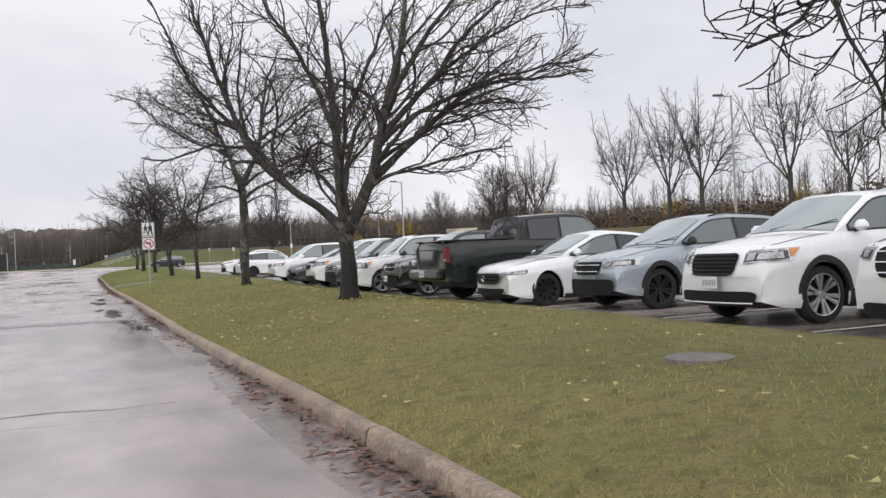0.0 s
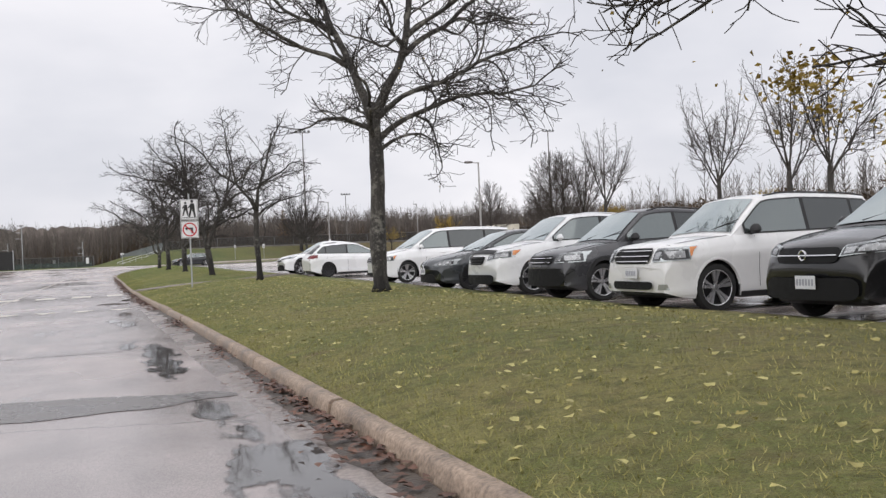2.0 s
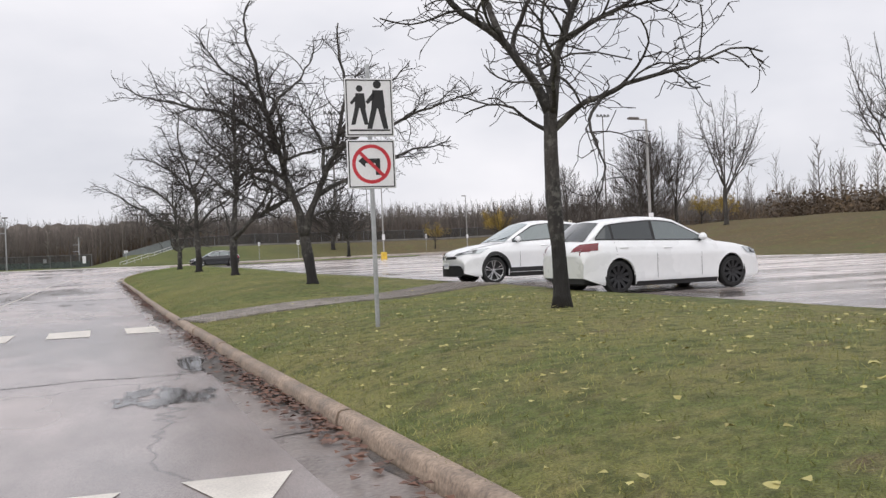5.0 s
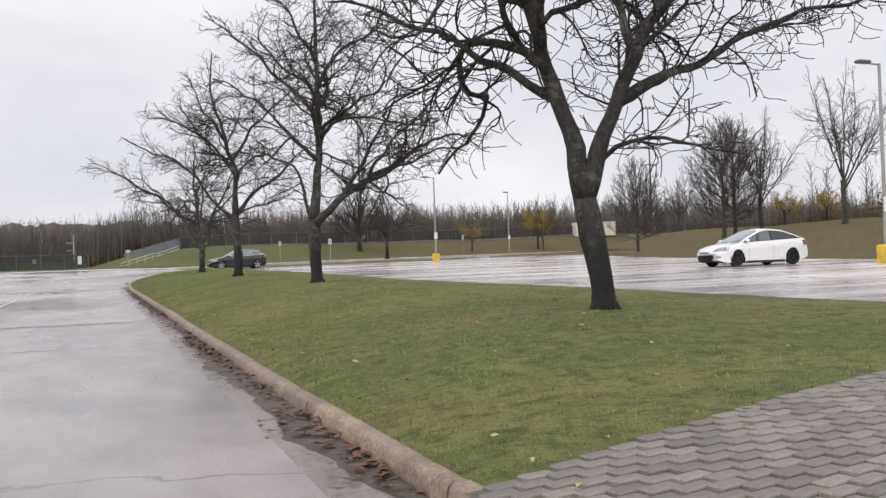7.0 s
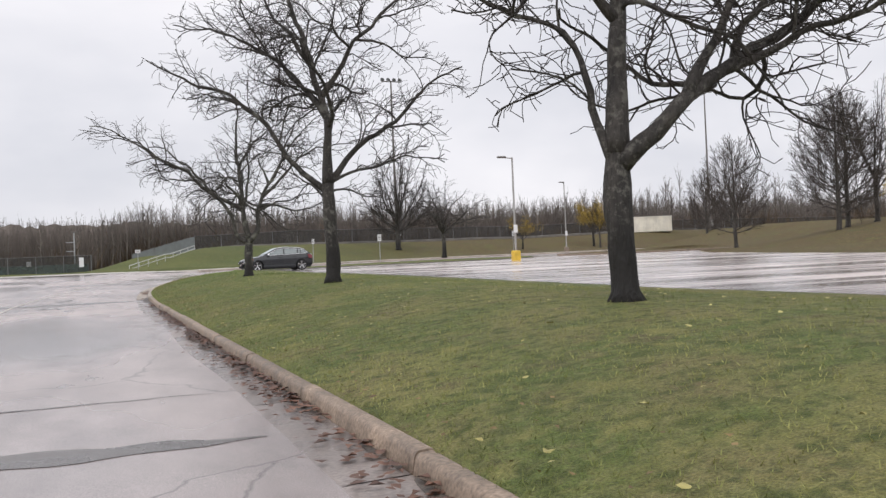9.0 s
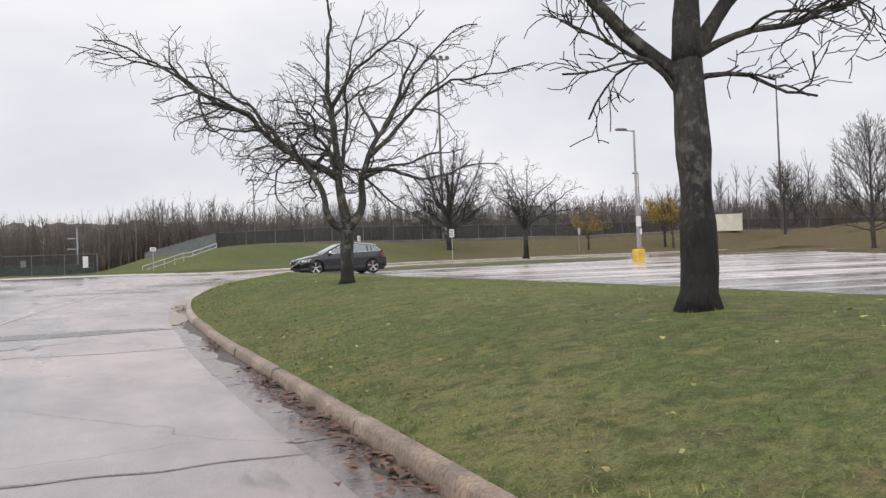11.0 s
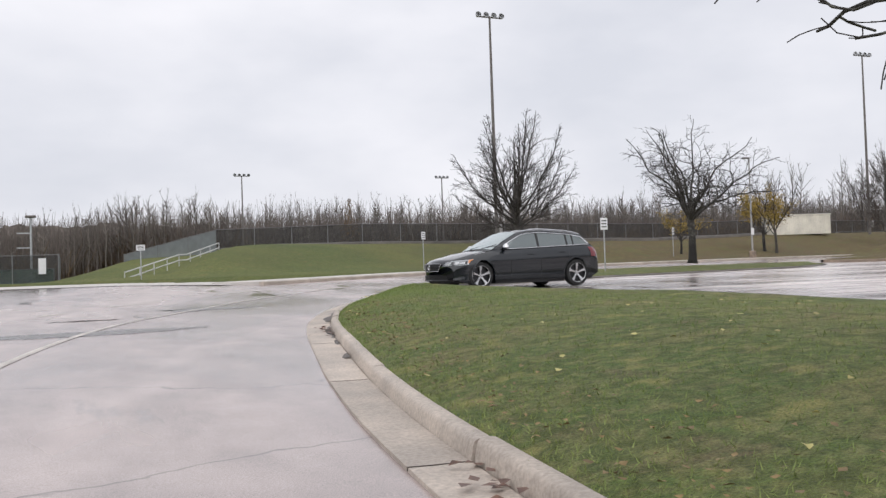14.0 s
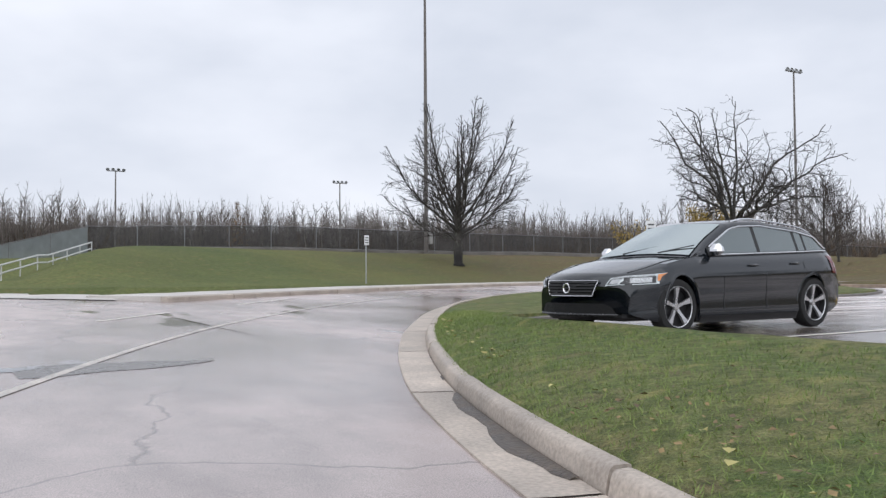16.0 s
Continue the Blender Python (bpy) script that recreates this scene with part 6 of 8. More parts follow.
build_car(CROSS, "pale blue-grey crossover with dark cladding", BLUEGREY, stand(10.55, 14.67, CROSS), DARK_RIM, 6, slim=1.0, cladding=True, rails=TRIM,
          lamps=((0.44, 0.72), (0.87, 0.77), (0.89, 0.90), (0.46, 0.84)), grille=((-0.36, 0.62), (0.36, 0.62), (0.42, 0.84), (-0.42, 0.84)), bars=2,
          low=((-0.66, 0.27), (0.66, 0.27), (0.7, 0.54), (-0.7, 0.54)), mirror_mat=TRIM)
build_car(SEDAN, "white saloon car with black front band", WHITE_PAINT, stand(9.82, 17.31, SEDAN), DARK_RIM, 10,
          lamps=((0.5, 0.59), (0.9, 0.67), (0.92, 0.745), (0.5, 0.67)), grille=((-0.46, 0.46), (0.46, 0.46), (0.56, 0.67), (-0.56, 0.67)), bars=3, bar_mat=TRIM, emblem=True,
          low=((-0.56, 0.25), (0.56, 0.25), (0.66, 0.375), (-0.66, 0.375)))
truck = build_car(PICKUP, "dark green-black pickup truck with its tailgate to the lawn", BLACKGREEN, stand(10.05, 20.1, PICKUP, facing=1, front=False), DARK_RIM, 5, windows=[(1.85, 2.75), (2.82, 3.6)],
          lamps=((0.5, 0.92), (0.85, 0.92), (0.85, 1.1), (0.5, 1.1)), tails=None, name="pickup_truck", category="truck",
          low=((-0.8, 0.5), (0.8, 0.5), (0.8, 0.66), (-0.8, 0.66)))
def finish_pickup(top, c):
    """Step bumper with its plate, tailgate seams, rail caps and a dark slab for the open bed's shade."""
    x = c.fo + c.wb / 2 - c.L
    part("rear_bumper", Geo().box((x - 0.03, 0, 0.64), (0.2, 1.9, 0.24), 0.06), BLACKGREEN, top, "dark painted step bumper")
    plate = part("number_plate", Geo().box((x - 0.136, 0.05, 0.66), (0.012, 0.3, 0.15), 0.004), PLATE, top, "white plate")
    g = Geo()
    for k in range(5):
        g.box((x - 0.1435, -0.05 + 0.05 * k, 0.655), (0.003, 0.026, 0.06))
    part("bars", g, PLATE_INK, plate)
    for y0 in (-0.79, 0.79):
        part("tailgate_seam", Geo().box((x - 0.001, y0, 1.06), (0.006, 0.008, 0.52)), TRIM, top)
    part("tailgate_cap", Geo().box((x + 0.06, 0, 1.378), (0.1, 1.5, 0.02), 0.008), TRIM, top)
    part("tailgate_crease", Geo().box((x - 0.002, 0, 1.2), (0.008, 1.5, 0.012)), TRIM, top)
    for side in (-1, 1):
        part("bed_rail", Geo().box((x + 0.95, side * 0.86, 1.392), (1.75, 0.1, 0.03), 0.012), TRIM, top)
    # black slab in place of the shade inside the open bed
    part("bed_shade", Geo().box((x + 0.95, 0, 1.385), (1.65, 1.5, 0.05), 0.01), DARKBOX, top, "dark slab for the shade inside the open bed")


finish_pickup(truck, PICKUP)
build_car(SUV_M, "black sport utility with chrome grille bar", BLACKPAINT, stand(10.0, 24.15, SUV_M), ALLOY, 6,
          lamps=((0.46, 0.79), (0.88, 0.84), (0.89, 0.99), (0.48, 0.92)), grille=((-0.46, 0.72), (0.46, 0.72), (0.48, 0.9), (-0.48, 0.9)), bars=1, emblem=True,
          low=((-0.7, 0.3), (0.7, 0.3), (0.7, 0.55), (-0.7, 0.55)), plate_front=(0.05, 0.5), rails=TRIM)
build_car(SUV_BOX, "white boxy sport utility with chrome grille", PEARL, stand(9.74, 27.43, SUV_BOX), ALLOY, 5, amber=True,
          lamps=((0.52, 0.76), (0.88, 0.78), (0.89, 0.98), (0.52, 0.96)), grille=((-0.46, 0.74), (0.46, 0.74), (0.48, 0.97), (-0.48, 0.97)), bars=3,
          low=((-0.5, 0.36), (0.5, 0.36), (0.52, 0.48), (-0.52, 0.48)), fog=True, plate_front=(0.05, 0.6), mirror_mat=TRIM, rails=TRIM)
build_car(SUV_S, "dark grey compact sport utility", GREYPAINT, stand(10.0, 30.95, SUV_S), ALLOY, 5,
          lamps=((0.5, 0.72), (0.88, 0.74), (0.89, 0.93), (0.52, 0.9)), grille=((-0.4, 0.7), (0.4, 0.7), (0.44, 0.86), (-0.44, 0.86)), bars=2,
          low=((-0.7, 0.3), (0.7, 0.3), (0.8, 0.62), (-0.8, 0.62)), cladding=True, rails=TRIM, mirror_mat=TRIM)
build_car(SUV_W, "white sport utility with a dark bonnet guard", WHITE_PAINT, stand(10.1, 33.95, SUV_W), ALLOY, 5, amber=True,
          guard=True, lamps=((0.46, 0.76), (0.88, 0.84), (0.895, 0.99), (0.48, 0.90)), grille=((-0.33, 0.68), (0.33, 0.68), (0.4, 0.86), (-0.4, 0.86)), bars=3, bar_mat=DARK_RIM,
          low=((-0.68, 0.26), (0.68, 0.26), (0.7, 0.46), (-0.7, 0.46)), rails=CHROME)
build_car(HATCH_D, "graphite hatchback with clear headlights", MAZDAGREY, stand(10.05, 37.35, HATCH_D), DARK_RIM, 5,
          lamps=((0.46, 0.60), (0.87, 0.66), (0.89, 0.80), (0.5, 0.70)), grille=((-0.3, 0.56), (0.3, 0.56), (0.3, 0.64), (-0.3, 0.64)),
          low=((-0.6, 0.22), (0.6, 0.22), (0.5, 0.44), (-0.5, 0.44)), plate_front=(0.0, 0.5), emblem=True)
build_car(VAN, "white minivan with tinted rear windows", WHITE_PAINT, stand(10.42, 43.43, VAN), ALLOY, 5, amber=True, windows=[(1.5, 2.45), (2.53, 3.75), (3.83, 4.85)], moulding=True,
          lamps=((0.5, 0.70), (0.88, 0.74), (0.89, 0.90), (0.52, 0.86)), grille=((-0.36, 0.68), (0.36, 0.68), (0.42, 0.85), (-0.42, 0.85)), bars=3,
          low=((-0.6, 0.28), (0.6, 0.28), (0.7, 0.37), (-0.7, 0.37)), name="minivan", rails=CHROME)
build_car(HATCH, "white hatchback parked tail towards the lawn", WHITE_PAINT, stand(10.12, 52.95, HATCH, facing=1, front=False), DARK_RIM, 10,
          tails=((0.5, 0.82), (0.86, 0.84), (0.86, 0.98), (0.6, 0.96)))
build_car(COUPE_SUV, "white coupe-like crossover with black trim", WHITE_PAINT, stand(10.14, 58.66, COUPE_SUV), ALLOY, 5, cladding=True,
          lamps=((0.36, 0.73), (0.88, 0.80), (0.90, 0.92), (0.44, 0.80)), grille=((-0.5, 0.66), (0.5, 0.66), (0.46, 0.73), (-0.46, 0.73)), bars=1, bar_mat=TRIM, slim=0.5,
          low=((-0.74, 0.22), (0.74, 0.22), (0.66, 0.5), (-0.66, 0.5)), plate_front=(0.0, 0.5), emblem=True)
build_car(LIFTBACK, "white liftback car standing out in the lot", WHITE_PAINT, pose(25.45, 82.0, asphalt_z(25, 82), 0, 0, 180 - 3), DARK_RIM, 5,
          lamps=((0.5, 0.6), (0.84, 0.66), (0.84, 0.8), (0.56, 0.74)), fog=True, grille=((-0.3, 0.56), (0.3, 0.56), (0.34, 0.6), (-0.34, 0.6)), low=((-0.42, 0.22), (0.42, 0.22), (0.56, 0.48), (-0.56, 0.48)))
build_car(SUV_L, "white car beside the three-row sport utility", WHITE_PAINT, stand(10.1, 7.7, SUV_L), ALLOY, 6, rails=CHROME,
          lamps=((0.52, 0.84), (0.86, 0.86), (0.86, 0.98), (0.5, 0.98)), grille=((-0.42, 0.66), (0.42, 0.66), (0.5, 0.98), (-0.5, 0.98)), bars=3)

# ---------- background trees and woods ----------
FAR = "trees on the grass bank"
VASE = "tall bare vase-shaped maple on the rise beyond the lot"
LINDEN = "bare upright linden with a dense twiggy crown"


def vase_limbs(rng, h):
    """Several leaders that part low down and climb steeply."""
    out = []
    turn = rng.random() * 360
    for k in range(7):
        tilt = (7, 18, 22, 26, 14, 30, 24)[k] * rng.uniform(0.85, 1.15)
        ln = h * (0.78, 0.76, 0.72, 0.66, 0.72, 0.6, 0.62)[k]
        out.append((None, h * (0.2 + 0.05 * (k % 3)), turn + k * 137.5, 0.075 * h / 12, ((ln * 0.35, tilt * 1.25), (ln * 0.35, tilt), (ln * 0.3, tilt * 0.8))))
    return out


def broad_limbs(rng, h):
    """Stout leaders that fan out low down, with level boughs round the foot of the crown."""
    out = []
    for k in range(15):
        f = k / 14
        tilt, ln = 7 + 50 * f ** 0.85 + rng.uniform(-4, 4), h * (0.71 - 0.14 * f)
        out.append((None, h * (0.24 - 0.1 * f) + rng.uniform(0, 0.5), k * 137.5, 0.0095 * h * (1 - 0.35 * f), ((ln * 0.25, tilt * 1.2 + 6), (ln * 0.4, tilt), (ln * 0.35, tilt * 0.74))))
    for k in range(13):
        f = k / 12
        ln = h * rng.uniform(0.38, 0.46) * (1 - 0.25 * f)
        out.append((None, h * (0.12 + 0.2 * f), k * 137.5 + 60, 0.0055 * h, ((ln * 0.3, 58 - 12 * f), (ln * 0.4, 80 - 22 * f), (ln * 0.3, 98 - 36 * f))))
    return out


def oval_limbs(rng, h):
    """A straight leader with limbs all the way up: level low down, steeper and shorter towards the tip."""
    out = []
    for k in range(26):
        f = k / 25
        at = h * (0.12 + 0.66 * f ** 1.3)
        tilt = 80 - 60 * f ** 0.6 + rng.uniform(-5, 5)
        ln = h * (0.43 * math.sin(math.pi * (0.3 + 0.6 * f)) + 0.04)
        out.append((None, at, k * 137.5 + rng.uniform(-15, 15), (0.055 - 0.03 * f) * h / 11, ((ln * 0.4, tilt), (ln * 0.3, tilt * 0.85), (ln * 0.3, tilt * 0.62))))
    return out


for i, (tx, ty, h, kind) in enumerate([
    (31.9, 162.5, 12.0, "broad"), (52.5, 130, 10.5, "linden"), (60, 125.6, 13.4, "linden"), (63, 127.5, 13.2, "linden"), (66, 127, 13.8, "vase"),
    (58, 108.2, 14, "vase"), (60.3, 90, 15, "vase"), (56, 75.5, 14.5, "vase"), (58.5, 73.5, 15, "vase"), (58, 61, 15, "vase"), (61, 57.5, 12, "vase"),
    (57, 47, 14, "vase"), (81, 170, 11, "linden"), (107, 196, 12, "vase"), (59.5, 164, 7.6, "vase"), (92, 176, 9, "vase")]):
    rng = random.Random(900 + i)
    if kind == "broad":
        build_tree(tx, ty, land_z(tx, ty), 300 + i, LINDEN, broad_limbs(rng, h), BROAD, h * 0.22, 0.026 * h, 3, group=FAR, leader=h * 0.5, bare=0.2, near=False)
    elif kind == "vase":
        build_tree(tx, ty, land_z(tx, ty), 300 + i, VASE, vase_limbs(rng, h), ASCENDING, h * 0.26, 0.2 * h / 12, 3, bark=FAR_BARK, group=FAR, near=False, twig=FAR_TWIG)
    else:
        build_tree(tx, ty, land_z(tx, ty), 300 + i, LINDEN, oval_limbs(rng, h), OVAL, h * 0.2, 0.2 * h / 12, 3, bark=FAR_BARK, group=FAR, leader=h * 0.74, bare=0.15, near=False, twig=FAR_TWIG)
build_tree(26.95, 135.5, lawn_at(26.95, 135.5) + 0.2, 405, "small bare locust on the island at the lot's end", [(None, 1.9, k * 137.5 + 20, 0.07, ((1.2, t * 0.72), (1.7, t), (2.2, t * 1.12))) for k, t in enumerate((8, 34, 48, 64, 54, 70, 26, 76, 58, 42, 66, 18, 72))], OPEN_CROWN, fork=2.0, trunk_r=0.18, levels=4, group=FAR)
for tx, ty, h, seed, mat in ((48, 163, 5.2, 411, GOLD), (59.5, 165.5, 8.0, 412, GOLD), (72, 130, 4.6, 413, GOLD), (72, 96, 4.4, 414, GOLD), (70, 72, 4.2, 415, GOLD), (68, 52, 3.8, 416, OLIVE), (66, 118, 3.6, 417, GOLD)):
    rng = random.Random(seed)
    top = thing("tree", "small tree still holding golden autumn leaves", "tree", FAR, at=pose(tx, ty, land_z(tx, ty) - 0.05))
    wood, fol = Geo(), Geo()
    boughs = [(None, h * rng.uniform(0.18, 0.3), k * 137.5, 0.045, ((h * 0.25, tilt), (h * 0.3, tilt * 0.9))) for k, tilt in enumerate((6, 30, 38, 46, 34, 52, 26))]
    for pts, rad, level in grow_tree(rng, ASCENDING, h * 0.28, 0.02 * h, (0, 0), boughs, 3):
        wood.tube(pts, rad, 6 if level < 2 else 3, cap=False)
        if level >= 2:
            for q in pts[1:]:
                for _ in range(2 if seed == 411 else 4):
                    leaf_quad(fol, rng, q + Vector((rng.gauss(0, 0.18), rng.gauss(0, 0.18), rng.gauss(0, 0.18))), rng.uniform(0.05, 0.11))
    part("trunk", wood, BARK, top, sharp=0)
    part("leaves", fol, mat, top, "thin yellow foliage", sharp=0)


def scatter(name, label, category, protos, spots, mat, group=""):
    """Many plain plants joined into one object. protos: (vertices, faces) arrays; spots: x, y, z, scale, height scale, turn, which."""
    V, F, o = [], [], 0
    for x, y, z, s, hs, a, k in spots:
        v, f = protos[k]
        c, sn = math.cos(a), math.sin(a)
        w = np.empty_like(v)
        w[:, 0], w[:, 1], w[:, 2] = (v[:, 0] * c - v[:, 1] * sn) * s + x, (v[:, 0] * sn + v[:, 1] * c) * s + y, v[:, 2] * hs + z
        V.append(w)
        F.append(f + o)
        o += len(v)
    V, F = np.concatenate(V), np.concatenate(F)
    me = bpy.data.meshes.new(name)
    me.vertices.add(len(V))
    me.vertices.foreach_set("co", V.astype(np.float32).ravel())
    me.loops.add(F.size)
    me.loops.foreach_set("vertex_index", F.astype(np.int32).ravel())
    me.polygons.add(len(F))
    me.polygons.foreach_set("loop_start", np.arange(0, F.size, F.shape[1], dtype=np.int32))
    me.polygons.foreach_set("use_smooth", np.ones(len(F), dtype=bool))
    me.materials.append(mat)
    me.update(calc_edges=True)
    me.validate()
    return tagged(new(name, me), label, category, group, "stuff")


def wood_tree(seed, h, low=0.3, spread=0.2, boughs=26, twigs=3):
    """A slender woodland tree: a bent stem, rising boughs and fine spikes of twigs."""
    rng = random.Random(seed)
    g = Geo()

    def spike(p, d, ln, r):
        u = d.orthogonal().normalized()
        w = d.cross(u)
        g.add([tuple(p + u * r), tuple(p + (w * 0.87 - u * 0.5) * r), tuple(p - (w * 0.87 + u * 0.5) * r), tuple(p + d * ln)], [(0, 1, 3), (1, 2, 3), (2, 0, 3)])

    stem = [Vector((0, 0, 0))]
    for i in range(5):
        stem.append(stem[-1] + Vector((rng.gauss(0, 0.05) * h / 5, rng.gauss(0, 0.05) * h / 5, h * 0.19)))
    g.tube(stem, [0.0125 * h * (1 - 0.16 * i) for i in range(6)], 3, cap=False)
    for k in range(boughs):
        f = low + (1 - low) * (k / boughs) ** 0.9
        i = min(4, int(f * 5))
        p = stem[i].lerp(stem[i + 1], f * 5 - i)
        tilt = 62 - 36 * f + rng.uniform(-12, 12)
        d = heading(k * 137.5 + rng.uniform(-30, 30), tilt)
        ln = h * spread * (1.2 - 0.55 * f) * rng.uniform(0.7, 1.35)
        q = p + d * ln * 0.55
        e = (d + Vector((rng.gauss(0, 0.2), rng.gauss(0, 0.2), 0.35))).normalized()
        g.tube([p, q], [0.06, 0.045], 3, cap=False)
        spike(q, e, ln * 0.6, 0.045)
        for j in range(twigs):
            t = rng.uniform(0.25, 1.0)
            o = p.lerp(q, t) if rng.random() < 0.6 else q + e * ln * 0.5 * t
            dd = (e + Vector((rng.gauss(0, 0.55), rng.gauss(0, 0.55), rng.gauss(0.15, 0.4)))).normalized()
            spike(o, dd, ln * rng.uniform(0.3, 0.55), 0.036)
    return g


def as_arrays(g):
    """Vertices and triangles."""
    f = []
    for q in g.f:
        f += [q] if len(q) == 3 else [(q[0], q[1], q[2]), (q[0], q[2], q[3])]
    return np.array(g.v), np.array(f)


def build_woods():
    rng = random.Random(77)
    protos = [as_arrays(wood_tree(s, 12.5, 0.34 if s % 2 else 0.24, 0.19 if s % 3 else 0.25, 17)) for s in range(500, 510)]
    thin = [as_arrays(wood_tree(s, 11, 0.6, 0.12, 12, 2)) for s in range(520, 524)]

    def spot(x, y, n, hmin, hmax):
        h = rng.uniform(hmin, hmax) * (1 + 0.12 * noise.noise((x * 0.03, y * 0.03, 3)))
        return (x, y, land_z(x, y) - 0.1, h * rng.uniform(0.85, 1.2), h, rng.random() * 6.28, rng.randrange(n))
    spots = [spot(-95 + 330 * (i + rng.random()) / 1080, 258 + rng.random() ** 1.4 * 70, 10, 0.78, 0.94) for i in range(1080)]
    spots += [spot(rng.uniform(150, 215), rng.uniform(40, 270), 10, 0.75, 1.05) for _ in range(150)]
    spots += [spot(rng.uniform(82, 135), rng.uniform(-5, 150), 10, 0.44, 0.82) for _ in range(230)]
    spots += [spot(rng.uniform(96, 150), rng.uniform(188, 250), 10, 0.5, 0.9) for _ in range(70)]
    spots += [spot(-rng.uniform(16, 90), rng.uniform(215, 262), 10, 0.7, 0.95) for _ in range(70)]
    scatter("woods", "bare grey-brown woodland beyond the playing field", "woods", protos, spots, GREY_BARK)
    spots = [spot(rng.uniform(-60, 230), rng.uniform(254, 290), 4, 0.5, 0.9) for _ in range(150)]
    scatter("pale_trunks", "pale slender trunks at the edge of the woodland", "woods", thin, spots, PALE_BARK)
    # low tangle of brush under the trees
    def tangle(seed):
        r2 = random.Random(seed)
        g = Geo()
        for _ in range(25):
            a, b = r2.random() * 6.28, r2.uniform(0.1, 0.9)
            p = Vector((r2.gauss(0, 0.9), r2.gauss(0, 0.9), 0))
            d = Vector((math.cos(a) * math.sin(b), math.sin(a) * math.sin(b), math.cos(b)))
            ln = r2.uniform(1.4, 3.2)
            g.tube([p, p + d * ln + Vector((r2.gauss(0, 0.3), r2.gauss(0, 0.3), 0))], [0.04, 0.02], 3, cap=False)
        return np.array(g.v), np.array(g.f)
    tang = [tangle(s) for s in range(540, 546)]
    spots = [spot(rng.uniform(-75, 230), 258 + rng.random() * 60, 6, 1.2, 2.6) for _ in range(700)]
    spots += [spot(rng.uniform(70, 100), rng.uniform(5, 135), 6, 0.5, 1.0) for _ in range(330)]
    spots += [spot(rng.uniform(92, 150), rng.uniform(185, 250), 6, 0.8, 1.5) for _ in range(120)]
    scatter("brush", "brown autumn brush and saplings", "brush", tang, spots, BRUSH)

    def leafy(seed):
        r2 = random.Random(seed)
        g = Geo()
        for _ in range(150):
            a = r2.random() * 6.28
            q = r2.random() ** 0.5
            leaf_quad(g, r2, Vector((math.cos(a) * q * 1.6, math.sin(a) * q * 1.6, r2.uniform(0.2, 2.6) * (1.1 - q * 0.6))), r2.uniform(0.1, 0.22))
        return np.array(g.v), np.array(g.f)
    lf = [leafy(s) for s in range(560, 564)]
    spots = [spot(rng.uniform(68, 84), rng.uniform(15, 118), 4, 0.7, 1.5) for _ in range(150)]
    scatter("golden_brush", "scrub with thin rusty autumn leaves", "brush", lf, spots, BRUSH)
    # fuzzy far canopy of thin upright twigs
    def fan(seed):
        r2 = random.Random(seed)
        v, f = [], []
        for _ in range(26):
            x, lean, top = r2.gauss(0, 1.8), r2.gauss(0, 1.1), r2.uniform(7.5, 13.2)
            w, y = r2.uniform(0.018, 0.05), r2.gauss(0, 1.0)
            z = r2.uniform(0, 5)
            v += [(x - w, y, z), (x + w, y, z), (x + lean + 0.02, y, top), (x + lean - 0.02, y, top)]
            o = len(v) - 4
            f.append((o, o + 1, o + 2, o + 3))
        return np.array(v), np.array(f)
    fans = [fan(s) for s in range(580, 590)]
    spots = []
    for _ in range(3900):
        x, y = (rng.uniform(-150, 245), 260 + 80 * rng.random()) if rng.random() < 0.72 else (rng.uniform(205, 255), rng.uniform(20, 330))
        spots.append((x, y, land_z(x, y), rng.uniform(0.8, 1.3), rng.uniform(0.7, 0.95), rng.choice((0, 0.6, -0.6, 1.3)), rng.randrange(10)))
    for _ in range(500):
        x, y = rng.uniform(90, 135), rng.uniform(-10, 150)
        spots.append((x, y, land_z(x, y), rng.uniform(0.7, 1.1), rng.uniform(0.2, 0.38), rng.choice((1.57, 1.0, 2.1)), rng.randrange(10)))
    scatter("far_canopy", "twig canopy of the distant woodland with haze painted into its colour", "woods", fans, spots, HAZED_WOODS)
    # wooded rise behind everything
    g = Geo()
    rows = []
    line = curve_through([(-420, 330, 0), (-120, 345, 0), (60, 350, 0), (240, 335, 0), (262, 200, 0), (258, 40, 0), (270, -160, 0)], 1.3)
    for i, p in enumerate(line):
        hgt = 13.6 - 3.0 * sstep((p.x - 110) / 110) + 1.2 * noise.noise((i * 0.043, 0.5, 0)) + 1.5 * noise.noise((i * 0.23, 2.5, 0)) + 0.9 * noise.noise((i * 0.83, 6.5, 0))
        n = offset_line(line[max(0, i - 1):i + 2] if 0 < i < len(line) - 1 else [line[max(0, i - 1)], line[min(len(line) - 1, i + 1)]], 1)
        rows.append([(p.x, p.y, 0), (p.x, p.y, 2 + hgt * 0.6), (p.x + 0.5, p.y + 4, 2.5 + hgt), (p.x + 6, p.y + 30, 0)])
    g.grid(rows)
    tagged(part("backdrop", g, HAZED_WOODS, sharp=0), "distant grey-brown wooded rise with haze painted into its colour", "backdrop", kind="structure")


